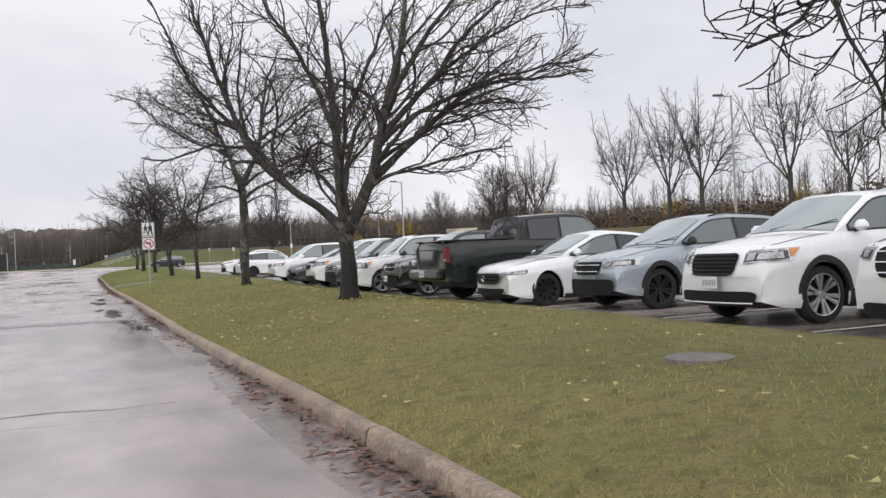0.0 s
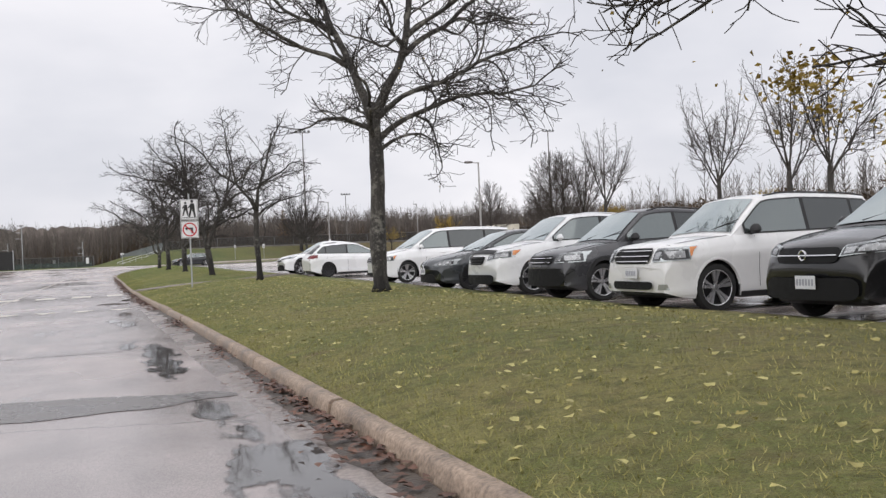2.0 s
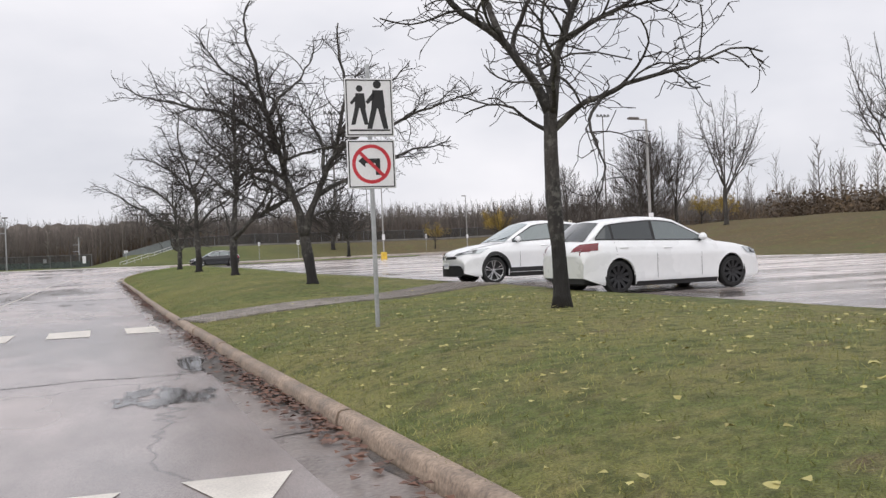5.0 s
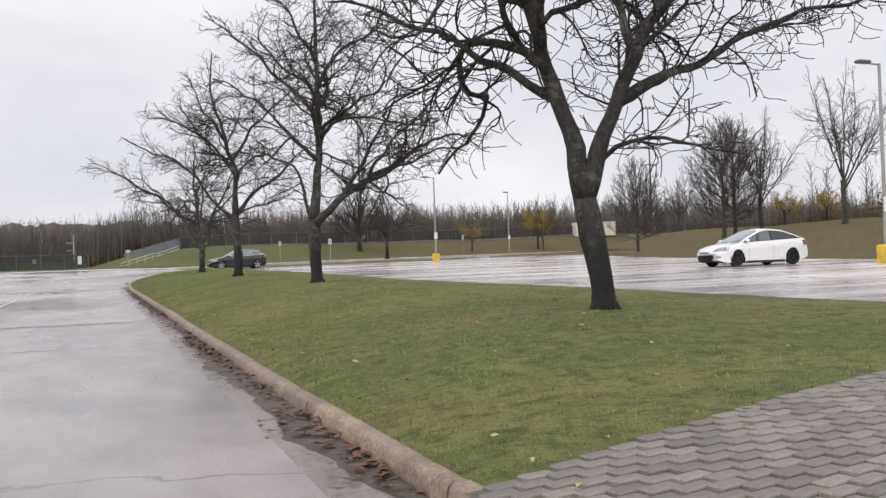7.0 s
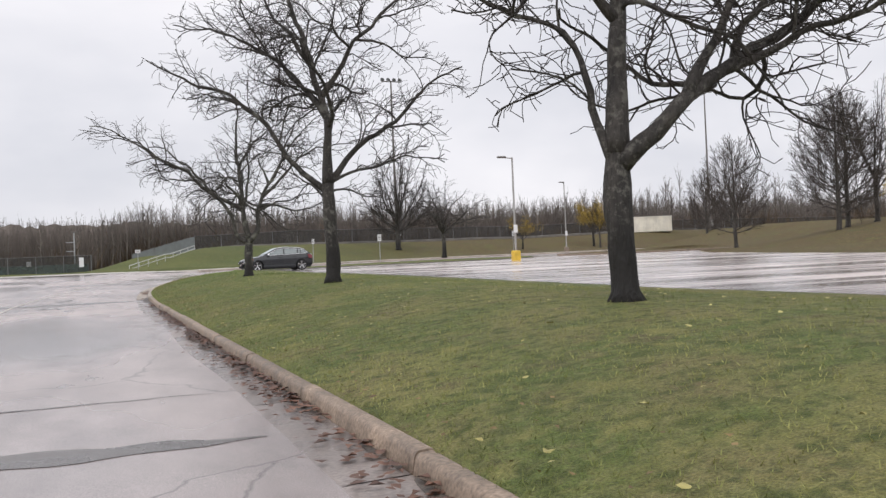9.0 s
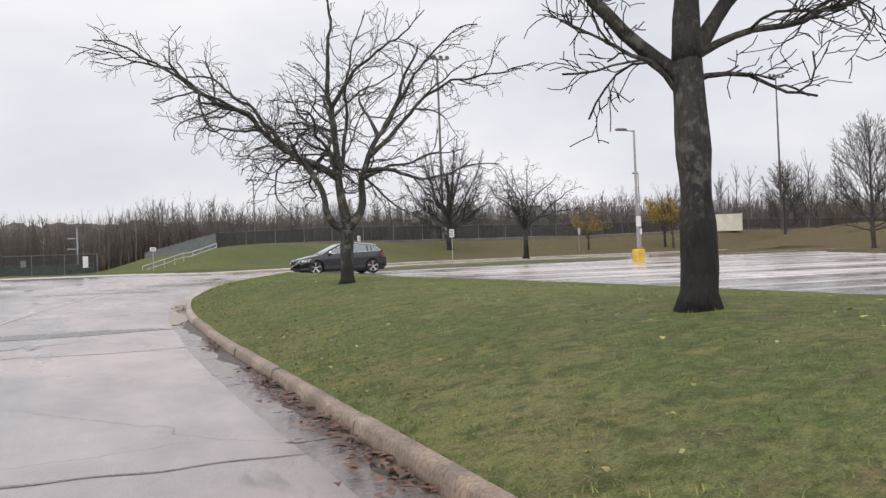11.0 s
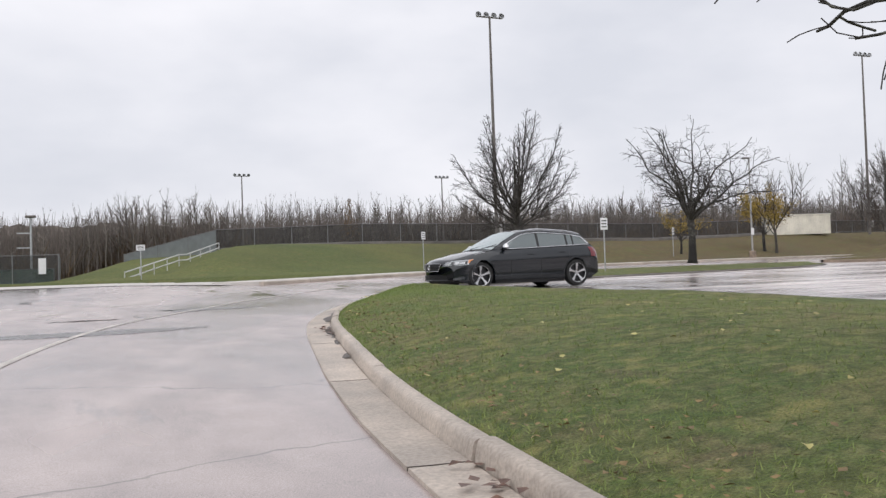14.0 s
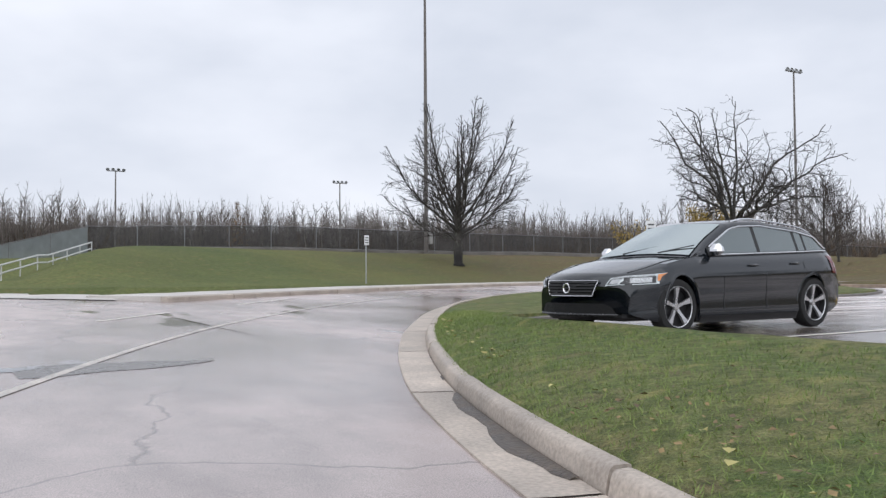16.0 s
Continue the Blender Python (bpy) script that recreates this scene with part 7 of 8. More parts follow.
build_woods()
rng = random.Random(808)
larch = thing("tree", "rusty larch at the edge of the woodland", "tree", FAR, at=pose(46.5, 256, land_z(46.5, 256)))
wood, fol = Geo().tube([(0, 0, -0.2), (0, 0, 6), (0, 0, 11.6)], [0.2, 0.13, 0.03], 6), Geo()
for k in range(70):
    f = k / 70
    d = heading(k * 137.5, 82)
    ln = 2.3 * (1 - f) + 0.25
    p = Vector((0, 0, 2.2 + 9.2 * f))
    wood.tube([p, p + d * ln], [0.03, 0.012], 3, cap=False)
    for j in range(10):
        leaf_quad(fol, rng, p + d * ln * rng.uniform(0.2, 1.0) + Vector((rng.gauss(0, 0.14), rng.gauss(0, 0.14), rng.gauss(-0.08, 0.12))), rng.uniform(0.09, 0.17))
part("trunk", wood, GREY_BARK, larch, sharp=0)
part("needles", fol, RUST, larch, "rusty autumn needles", sharp=0)

# ---------- fences, stairs, poles ----------
def pole_mast(x, y, z, top, label, heads, name="floodlight_mast"):
    t = thing(name, label, "light", "sports floodlights", at=pose(x, y, z))
    h = top - z
    part("mast", Geo().tube([(0, 0, -0.3), (0, 0, h * 0.5), (0, 0, h)], [0.17, 0.14, 0.09], 10), DARK_POLE, t)
    bar = part("crossbar", Geo().box((0, 0, h - 0.1), (2.6, 0.12, 0.12), 0.03), DARK_POLE, t)
    for i in range(heads):
        k = -1.15 + 2.3 * i / max(1, heads - 1)
        g = Geo().lathe([(0.06, 0.42), (0.16, 0.3), (0.29, 0.0), (0.24, -0.02)], axis="y", n=12)
        ob = part("floodlight", g, GALV, bar)
        ob.matrix_basis = pose(k, -0.15, h + 0.1, -20, 0, 0)
    if heads > 2:
        part("service_box", Geo().box((0.3, -0.15, 1.2), (0.3, 0.25, 0.9), 0.03), POLE, t)


pole_mast(34.9, 172, land_z(34.9, 172), 24.3, "tall dark steel floodlight mast at the playing field", 4)
pole_mast(88.6, 178.9, land_z(88.6, 178.9), 26, "tall dark steel floodlight mast behind the fence", 4)
pole_mast(63.5, 252, land_z(63.5, 252), 18.9, "distant floodlight mast with a lamp bar", 4)
pole_mast(26.0, 250, land_z(26, 250), 18.6, "distant floodlight mast in front of the woods", 4)


def street_lamp(x, y, z, top, label, arm=(-1, 0), yellow=True, reach=1.0):
    t = thing("street_lamp", label, "lamp", "parking lot lamps", at=pose(x, y, z))
    h = top - z
    if yellow:
        part("base", Geo().box((0, 0, 0.31), (0.52, 0.52, 0.78), 0.05), YELLOW, t, "yellow painted concrete base")
    else:
        part("base", Geo().tube([(0, 0, -0.1), (0, 0, 0.55), (0, 0, 0.6)], [0.3, 0.27, 0.2], 12), CONCRETE, t)
    part("pole", Geo().tube([(0, 0, 0), (0, 0, h * 0.5), (0, 0, h)], [0.085, 0.07, 0.055], 10), POLE, t)
    part("arm", Geo().tube([(0, 0, h - 0.05), (arm[0] * reach, arm[1] * reach, h)], 0.035, 8), POLE, t)
    a = math.atan2(arm[1], arm[0])
    part("lamp_head", Geo().box((arm[0] * (reach * 0.8), arm[1] * (reach * 0.8), h + 0.02), (0.62, 0.3, 0.12), 0.04, rz=a), DARK_POLE, t)
    part("notice", Geo().box((0, -0.1, 2.2), (0.3, 0.02, 0.55), 0.005), SIGN_WHITE, t)


street_lamp(26.92, 121.8, asphalt_z(26.9, 121.8), 8.25, "grey parking lot lamp on a yellow base")
street_lamp(28.09, 77.8, asphalt_z(28, 77.8), 8.1, "grey lamp post on a yellow concrete base", arm=(-1, 0))
street_lamp(51.3, 158.1, land_z(51.3, 158.1), 9.95, "slim lamp post on a concrete footing by the far road", arm=(-1, 0.1), yellow=False, reach=0.4)
street_lamp(36.5, 43, land_z(36.5, 43), 9.8, "grey lamp post behind the parked cars", arm=(-1, 0.2))


def court_pole(x, y, top, label):
    z = land_z(x, y)
    t = thing("court_light", label, "light", "court lights", at=pose(x, y, z))
    h = top - z
    part("pole", Geo().tube([(0, 0, -0.2), (0, 0, h)], [0.07, 0.06], 8), GALV, t)
    part("crossarm", Geo().box((-0.35, 0, h - 0.9), (0.8, 0.07, 0.07)), GALV, t)
    part("crossarm_low", Geo().box((-0.35, 0, h - 1.75), (0.8, 0.07, 0.07)), GALV, t)
    part("lamp_head", Geo().box((0, -0.05, h + 0.06), (0.6, 0.3, 0.14), 0.04), DARK_POLE, t)


court_pole(-2.2, 158, 5.45, "pale court light with two cross arms")
court_pole(-12.3, 158, 5.5, "pale court light behind the dark gate")
court_pole(-9.8, 151, 7.7, "pale court light beside the dark gate")


def chain_fence(name, label, pts, height, post_step, mesh_mat, group=""):
    """Posts, rails and mesh along ground points."""
    t = thing(name, label, "fence", group)
    for a, b in zip(pts, pts[1:]):
        a, b = Vector(a), Vector(b)
        n = max(1, round((b - a).length / post_step))
        for i in range(n + 1):
            if i == n and b != Vector(pts[-1]):
                continue
            p = a.lerp(b, i / n)
            part("post", Geo().tube([p - Vector((0, 0, 0.2)), p + Vector((0, 0, height + 0.05))], 0.03, 6), FENCE_STEEL, t)
        g = Geo()
        for k in (0.04, 1.0):
            g.tube([a + Vector((0, 0, height * k)), b + Vector((0, 0, height * k))], 0.02, 5)
        part("rail", g, FENCE_STEEL, t)
        g = Geo()
        rows = [[tuple(a.lerp(b, i / n) + Vector((0, 0.0, 0.05 + height * 0.95 * j))) for i in range(n + 1)] for j in (0, 1)]
        back = [[(x, y + 0.012, z) for x, y, z in r] for r in rows]
        g.grid(rows)
        g.grid(back, flip=True)
        part("wire_mesh", g, mesh_mat, t, sharp=0)
    return t


def on_land(pts, lift=0.0):
    return [(x, y, land_z(x, y) + lift) for x, y in pts]


chain_fence("field_fence", "long galvanised chain-link fence round the playing field", on_land([(10.05, 170.4), (22, 171), (36, 172.6), (54, 175), (72, 180), (92, 187), (120, 192), (160, 196)]), 1.75, 3.4, NET)
chain_fence("screened_fence", "fence with grey fabric screen beside the stairs", [(10.05, 170.3, 3.55), (7.75, 168.3, 2.95), (5.45, 166.35, 2.3), (3.14, 164.4, 1.66)], 1.7, 2.5, SCREEN)
chain_fence("court_fence", "tall chain-link fence of a paved court", [(-24, 158.5, 1.5), (-8, 158.2, 1.5), (-0.75, 157, 1.5), (-0.9, 170, 1.6)], 1.75, 2.8, NET)
chain_fence("court_screen", "green-grey screen on the lower court fence", [(-23.9, 158.75, 1.45), (-8, 158.45, 1.45), (-1.0, 157.25, 1.45)], 1.0, 5, GREEN_SCREEN)
gate = thing("court_gate", "dark panelled gate at the road's end", "gate", at=pose(-12.6, 149, land_z(-12.6, 149)))
part("panel", Geo().box((0, 0, 1.3), (3.6, 0.1, 2.5), 0.03), DARKBOX, gate)
for k in (-1.8, 1.8):
    part("gate_post", Geo().tube([(k, 0, -0.2), (k, 0, 2.75)], 0.07, 8), GALV, gate)
for nx in (-1.6, -6.2):
    nt = thing("notice", "small white notice on the court fence", "sign", "court notices", at=pose(nx, 156.9 if nx > -3 else 158.0, 2.6))
    part("sheet", Geo().box((0, 0, 0), (0.4, 0.02, 0.5 if nx < -3 else 0.9), 0.004), SIGN_WHITE, nt)


def build_track():
    """The pale edge of the running track along the fence."""
    line = curve_through([(x, y + 0.5, 0) for x, y in ((10.4, 170.4), (22, 171), (36, 172.6), (54, 175), (72, 180), (92, 187), (120, 192))], 1.5)
    g = Geo()
    g.grid(swept(line, [(0.55, -0.3), (0.5, 0.24), (0.2, 0.3), (-3.5, 0.3)], lambda x, y: land_z(x, y)), flip=False)
    tagged(part("track_edge", g, DARK_CONCRETE, sharp=40), "grey concrete edge of a running track", "kerb", kind="structure")


build_track()


def build_stairs():
    t = thing("stairs", "concrete stairs with pale handrails climbing the bank", "stairs")
    a, b = Vector((1.9, 151.3, 1.2)), Vector((9.0, 166.3, 3.25))
    run = Vector((b.x - a.x, b.y - a.y, 0))
    ang = math.atan2(run.y, run.x)
    side = Vector((run.y, -run.x, 0)).normalized()

    def at(f, lift=0.0, s=0.0):
        """On the two flights and the landing between them."""
        q = a.lerp(b, f)
        return Vector((q.x, q.y, a.z + (b.z - a.z) * lerp_table([(0, 0), (0.5, 0.52), (0.58, 0.54), (1, 1)], f) + lift)) + side * s
    n = 16
    for i in range(n):
        p = at((i + 0.5) / n)
        part("step", Geo().box((p.x, p.y, p.z - 0.2), (run.length / n + 0.02, 1.5, 0.4), 0.015, rz=ang), WALK, t)
    for lift in (0.85, 0.5):
        part("handrail", Geo().tube([at(f, lift, 0.7) for f in (0, 0.5, 0.58, 1.0)], 0.038, 6), RAIL_METAL, t)
    for i in range(9):
        part("rail_post", Geo().tube([at(i / 8, -0.1, 0.7), at(i / 8, 0.85, 0.7)], 0.028, 6), RAIL_METAL, t)


build_stairs()

shed = thing("shed", "cream steel storage container in front of the field fence", "shed", at=pose(77.2, 179.2, land_z(77.2, 179.2) - 0.1, 0, 0, -19))
part("wall", Geo().box((0, 0, 1.1), (6.6, 3.4, 2.2), 0.02), SHED, shed)
part("roof", Geo().box((0, 0, 2.25), (6.75, 3.55, 0.12), 0.02), SHED, shed)
for k in range(13):
    part("rib", Geo().box((-3.1 + k * 0.52, -1.72, 1.1), (0.12, 0.05, 2.1), 0.01), SHED, shed)


def small_sign(x, y, z, h, w, sh, label, turn=0):
    t = thing("sign", label, "sign", "small signs", at=pose(x, y, z, 0, 0, turn))
    part("post", Geo().tube([(0, 0, -0.2), (0, 0, h)], 0.03, 6), GALV, t)
    pl = part("plate", Geo().box((0, -0.04, h - sh / 2), (w, 0.015, sh), 0.004), SIGN_WHITE, t)
    g = Geo()
    for i in range(3):
        g.box((0, -0.052, h - sh * (0.25 + 0.25 * i)), (w * 0.7, 0.006, sh * 0.09))
    part("lettering", g, SIGN_BLACK, pl)


small_sign(19.2, 150.3, land_z(19.2, 150.3), 2.25, 0.3, 0.45, "narrow white parking sign on the grass bank", 20)
small_sign(3.2, 148.4, land_z(3.2, 148.4), 1.75, 0.42, 0.28, "small white notice board by the stairs")
small_sign(20.72, 133.4, lerp_table(TREE_Z, 133.4) - 0.1, 2.32, 0.3, 0.5, "white parking sign on the lawn beyond the estate car", -20)
small_sign(46, 161.5, land_z(46, 161.5), 2.4, 0.45, 0.6, "white road sign beyond the bend", 30)

# ---------- school crossing sign ----------
def build_crossing_sign():
    z = lawn_at(4.28, 49.45)
    t = thing("crossing_sign", "white school crossing sign over a no-turn sign, steel post", "sign", at=pose(4.28, 49.45, z, 0, 0, -6))
    part("post", Geo().box((0, 0.03, 1.6), (0.055, 0.04, 3.5), 0.008), GALV, t)
    lo, mid, hi = 2.23 - z - 0.0, 2.87 - z, 3.63 - z
    up = part("walkers_plate", Geo().box((0, 0, (mid + hi) / 2 + 0.01), (0.62, 0.012, hi - mid - 0.02), 0.004), SIGN_WHITE, t)
    dn = part("turn_plate", Geo().box((0, 0, (lo + mid) / 2 - 0.01), (0.62, 0.012, mid - lo - 0.02), 0.004), SIGN_WHITE, t)

    def flat(parent, name, polys, mat, y=-0.009, dz=0.0):
        g = Geo()
        for p in polys:
            n = len(p)
            g.add([(x, y, zz + dz) for x, zz in p] + [(x, y + 0.003, zz + dz) for x, zz in p],
                  [tuple(range(n))] + [tuple(reversed(range(n, 2 * n)))] + [(i, i + n, (i + 1) % n + n, (i + 1) % n) for i in range(n)])
        return part(name, g, mat, parent, smooth=False)

    def disc(cx, cz, r, n=14):
        return [(cx + r * math.cos(2 * math.pi * i / n), cz + r * math.sin(2 * math.pi * i / n)) for i in range(n)]

    def figure(cx, s):
        """A plain walking symbol: head, coat, arm and two legs."""
        return [disc(cx, 0.27 * s, 0.05 * s), [(cx - 0.06 * s, 0.2 * s), (cx + 0.07 * s, 0.2 * s), (cx + 0.09 * s, -0.02 * s), (cx - 0.08 * s, -0.02 * s)],
                [(cx - 0.05 * s, 0.18 * s), (cx - 0.15 * s, 0.06 * s), (cx - 0.12 * s, 0.03 * s), (cx - 0.03 * s, 0.12 * s)],
                [(cx - 0.08 * s, -0.02 * s), (cx - 0.01 * s, -0.02 * s), (cx - 0.08 * s, -0.27 * s), (cx - 0.14 * s, -0.27 * s)],
                [(cx + 0.0 * s, -0.02 * s), (cx + 0.08 * s, -0.02 * s), (cx + 0.12 * s, -0.27 * s), (cx + 0.06 * s, -0.27 * s)]]
    def border(parent, w, h, cz):
        t_ = 0.014
        w, h = w / 2 - 0.016, h / 2 - 0.016
        flat(parent, "border", [[(-w, h - t_), (w, h - t_), (w, h), (-w, h)], [(-w, -h), (w, -h), (w, t_ - h), (-w, t_ - h)], [(-w, t_ - h), (t_ - w, t_ - h), (t_ - w, h - t_), (-w, h - t_)],
                                [(w - t_, t_ - h), (w, t_ - h), (w, h - t_), (w - t_, h - t_)]], SIGN_BLACK, dz=cz)
    border(up, 0.62, hi - mid - 0.02, (mid + hi) / 2 + 0.01)
    border(dn, 0.62, mid - lo - 0.02, (lo + mid) / 2 - 0.01)
    c1 = (mid + hi) / 2 + 0.02
    flat(up, "symbol", figure(-0.12, 0.85) + figure(0.11, 1.05) + [[(-0.26, -0.31), (0.26, -0.31), (0.26, -0.29), (-0.26, -0.29)]], SIGN_BLACK, dz=c1)
    c2 = (lo + mid) / 2 - 0.01
    g = Geo()
    for i in range(32):
        a, b = 2 * math.pi * i / 32, 2 * math.pi * (i + 1) / 32
        p = [(r * math.cos(q), -0.009, c2 + r * math.sin(q)) for q in (a, b) for r in (0.205, 0.25)]
        g.add(p, [(0, 1, 3, 2)])
    part("ring", g, SIGN_RED, dn, smooth=False)
    flat(dn, "arrow", [[(0.05, -0.14), (0.11, -0.14), (0.11, 0.07), (0.05, 0.07)], [(0.11, 0.07), (0.11, 0.01), (-0.08, 0.01), (-0.08, 0.07)], [(-0.08, 0.12), (-0.08, -0.04), (-0.17, 0.04)]], SIGN_BLACK, dz=c2)
    flat(dn, "slash", [[(-0.18, 0.15), (-0.15, 0.18), (0.18, -0.15), (0.15, -0.18)]], SIGN_RED, y=-0.013, dz=c2)


build_crossing_sign()

# ---------- road markings, patches, puddles ----------
def decal(poly, mat, name, label, lift=0.006, parent=None, kind="structure"):
    g = Geo()
    n = len(poly)
    g.add([(x, y, paved_z(x, y) + lift) for x, y in poly], [tuple(range(n))])
    ob = part(name, g, mat, parent, smooth=False)
    if not parent:
        tagged(ob, label, "road marking", kind=kind)
    return ob


def marking_strip(name, label, line, width, mat, lift=0.007):
    pts = curve_through([(x, y, 0) for x, y in line], 0.8)
    a, b = offset_line(pts, -width / 2), offset_line(pts, width / 2)
    g = Geo()
    g.grid([[(p.x, p.y, paved_z(p.x, p.y) + lift) for p in (u, v)] for u, v in zip(a, b)], flip=True)
    return tagged(part(name, g, mat, sharp=0), label, "road marking", kind="structure")


cross = thing("crosswalk", "worn white crosswalk blocks on the asphalt", "road marking", kind="structure")
for cx in (1.78, 0.37, -1.03, -2.43, -3.83, -5.2):
    decal([(cx - 0.38, 56.4), (cx + 0.38, 56.25), (cx + 0.37, 58.05), (cx - 0.4, 57.95)], ROADMARK, "block", "", parent=cross)
teeth = thing("yield_teeth", "row of worn white triangles across the lane", "road marking", kind="structure")
for i in range(8):
    cx = 1.78 - 0.98 * i
    decal([(cx - 0.32, 44.2), (cx - 0.03, 43.25), (cx + 0.33, 44.15)][::1], ROADMARK, "tooth", "", parent=teeth)
marking_strip("centre_line", "faded white line down the road and round the bend", [(-2.3, 20), (-2.3, 60), (-2.42, 74), (-2.35, 96), (-1.95, 103.5), (-0.95, 111), (-0.1, 116), (1.0, 119.6), (2.07, 122), (3.48, 124.9), (4.7, 127.1), (6.34, 129.7), (10.3, 134.8), (15.4, 139.6), (20, 142.5)], 0.12, FAINTMARK)
for seg in (((-0.55, 123.7), (0.0, 124.7)), ((0.95, 126.8), (2.5, 128.8)), ((4.4, 131.7), (6.3, 134)), ((8.9, 137), (11.3, 139.6))):
    marking_strip("lane_dash", "short white lane dash in the bend", seg, 0.13, ROADMARK)
marking_strip("stall_line", "faded white stall line beside the estate car", [(9.6, 120.4), (14.6, 120.6)], 0.1, ROADMARK)
for k in range(9):
    y = 10.2 + k * 2.95
    marking_strip("stall_line", "faded white stall line in the lot", [(9.3, y), (14.6, y + 0.05)], 0.1, FAINTMARK)


def puddle(cx, cy, rx, ry):
    rim = [(cx + rx * math.cos(math.pi * i / 24), cy + ry * math.sin(math.pi * i / 24)) for i in range(48)]
    return decal(rim, PUDDLE, "puddle", "shallow ragged puddle reflecting the sky and trees", 0.005)


def ragged_band(x0, x1, y0, y1, seed, mat, name, label, slope=0.0, lift=0.004):
    lo, hi = [], []
    n = 60
    for i in range(n + 1):
        x = x0 + (x1 - x0) * i / n
        s = slope * (x - x0)
        m, h = (y0 + y1) / 2, (y1 - y0) / 2 * min(1, 0.05 + (x1 - x) / 1.3) ** 0.7
        jag = min(0.16, (y1 - y0) * 0.6)
        lo.append((x, m - h + s + jag * noise.noise((x * 1.7, seed, 0)) + 0.3 * noise.noise((x * 0.45, seed, 2)) + 0.1 * noise.noise((x * 1.9, seed, 3))))
        hi.append((x, m + h + s + jag * noise.noise((x * 2.3, seed, 5)) + 0.3 * noise.noise((x * 0.45, seed, 2)) + 0.1 * noise.noise((x * 1.9, seed, 3))))
    g = Geo()
    g.grid([[(x, y, paved_z(x, y) + lift) for x, y in r] for r in (lo, hi)])
    return tagged(part(name, g, mat, sharp=0), label, "road patch", kind="structure")


TARBAND = "dark damp tar band across the lane"
ragged_band(-6, 2.6, 26.0, 27.1, 1, PATCH, "tar_band", TARBAND, -0.15)
ragged_band(-6, 1.55, 99.2, 100.3, 2, PATCH, "tar_band", TARBAND, 0.0)
ragged_band(-5, 1.7, 74.75, 75.2, 6, PATCH, "tar_band", TARBAND, -0.1)
ragged_band(-2.4, 2.35, 117.3, 118.2, 3, PATCH, "tar_band", TARBAND, 0.02)
ragged_band(2.3, 4.4, 123.1, 124.1, 4, PATCH, "tar_band", TARBAND, 0.08)
for i, (x0, x1, y0, sl) in enumerate(((-5, 2.4, 11.9, -0.1), (-5, 1.6, 69.8, -0.25), (-5, 1.6, 76.7, 0.0), (-5, 2.2, 31.0, -0.1), (-5, 1.9, 88.0, -0.05), (-4, 2.0, 95.5, 0.08), (-4, 2.0, 104.5, 0.05), (-5, 2.5, 49.5, -0.03))):
    ragged_band(x0, x1, y0, y0 + 0.045, 20 + i, PATCH, "crack_seal", "thin dark crack across the road", sl, lift=0.0035)
for cx, cy, rx, ry in ((1.85, 36.6, 0.22, 0.9), (1.6, 38.1, 0.16, 0.5), (1.9, 40.6, 0.18, 1.0), (1.6, 47.6, 0.4, 0.6), (2.12, 29.2, 0.2, 2.0), (1.8, 31.4, 0.12, 0.7), (2.1, 50.2, 0.2, 0.8),
                                      (2.45, 22.0, 0.25, 1.3), (2.3, 24.6, 0.14, 0.8), (-1.2, 97.6, 0.7, 0.35), (0.4, 121.3, 0.5, 0.2), (2.3, 124.0, 0.3, 0.2)):
    puddle(cx, cy, rx * 1.7, ry * 1.6)

# ---------- brick path across the lawn ----------
def build_path():
    t = thing("brick_path", "grey brick path crossing the lawn to the lot", "path", kind="structure")
    a, b = Vector((2.58, 56.45)), Vector((9.35, 57.85))
    d = (b - a).normalized()
    s = Vector((-d.y, d.x))
    ang = math.atan2(d.y, d.x)
    L, Wd = (b - a).length, 2.0
    g = Geo()
    rows = []
    for i in range(15):
        p = a + d * (L * i / 14)
        rows.append([(p.x + s.x * k, p.y + s.y * k, lawn_at(p.x + s.x * k, p.y + s.y * k) + 0.006) for k in (-Wd / 2, -Wd / 4, 0, Wd / 4, Wd / 2)])
    g.grid(rows, flip=True)
    part("bed", g, PATH_SAND, t, sharp=0)
    bl, bw = 0.2, 0.1
    me = Geo().box((0, 0, 0), (bl - 0.008, bw - 0.008, 0.05), 0.006).mesh("brick", BRICK, smooth=False)
    rng = random.Random(9)
    rest = Geo()
    n = 0
    for i in range(int(L / bl)):
        for j in range(int(Wd / bw)):
            u, v = (i + 0.5 + 0.5 * (j % 2)) * bl, (j + 0.5) * bw - Wd / 2
            if u > L - 0.1:
                continue
            p = a + d * u + s * v
            z = lawn_at(p.x, p.y) + 0.001 + rng.uniform(-0.003, 0.003)
            if n < 300:
                piece("brick", me, t, pose(p.x, p.y, z, rng.uniform(-1, 1), rng.uniform(-1, 1) , math.degrees(ang)))
            else:
                rest.box((p.x, p.y, z), (bl - 0.008, bw - 0.008, 0.05), 0, rz=ang)
            n += 1
    ob = part("far_bricks", rest, BRICK, t, smooth=False)
    ob["kind"] = "stuff"


build_path()

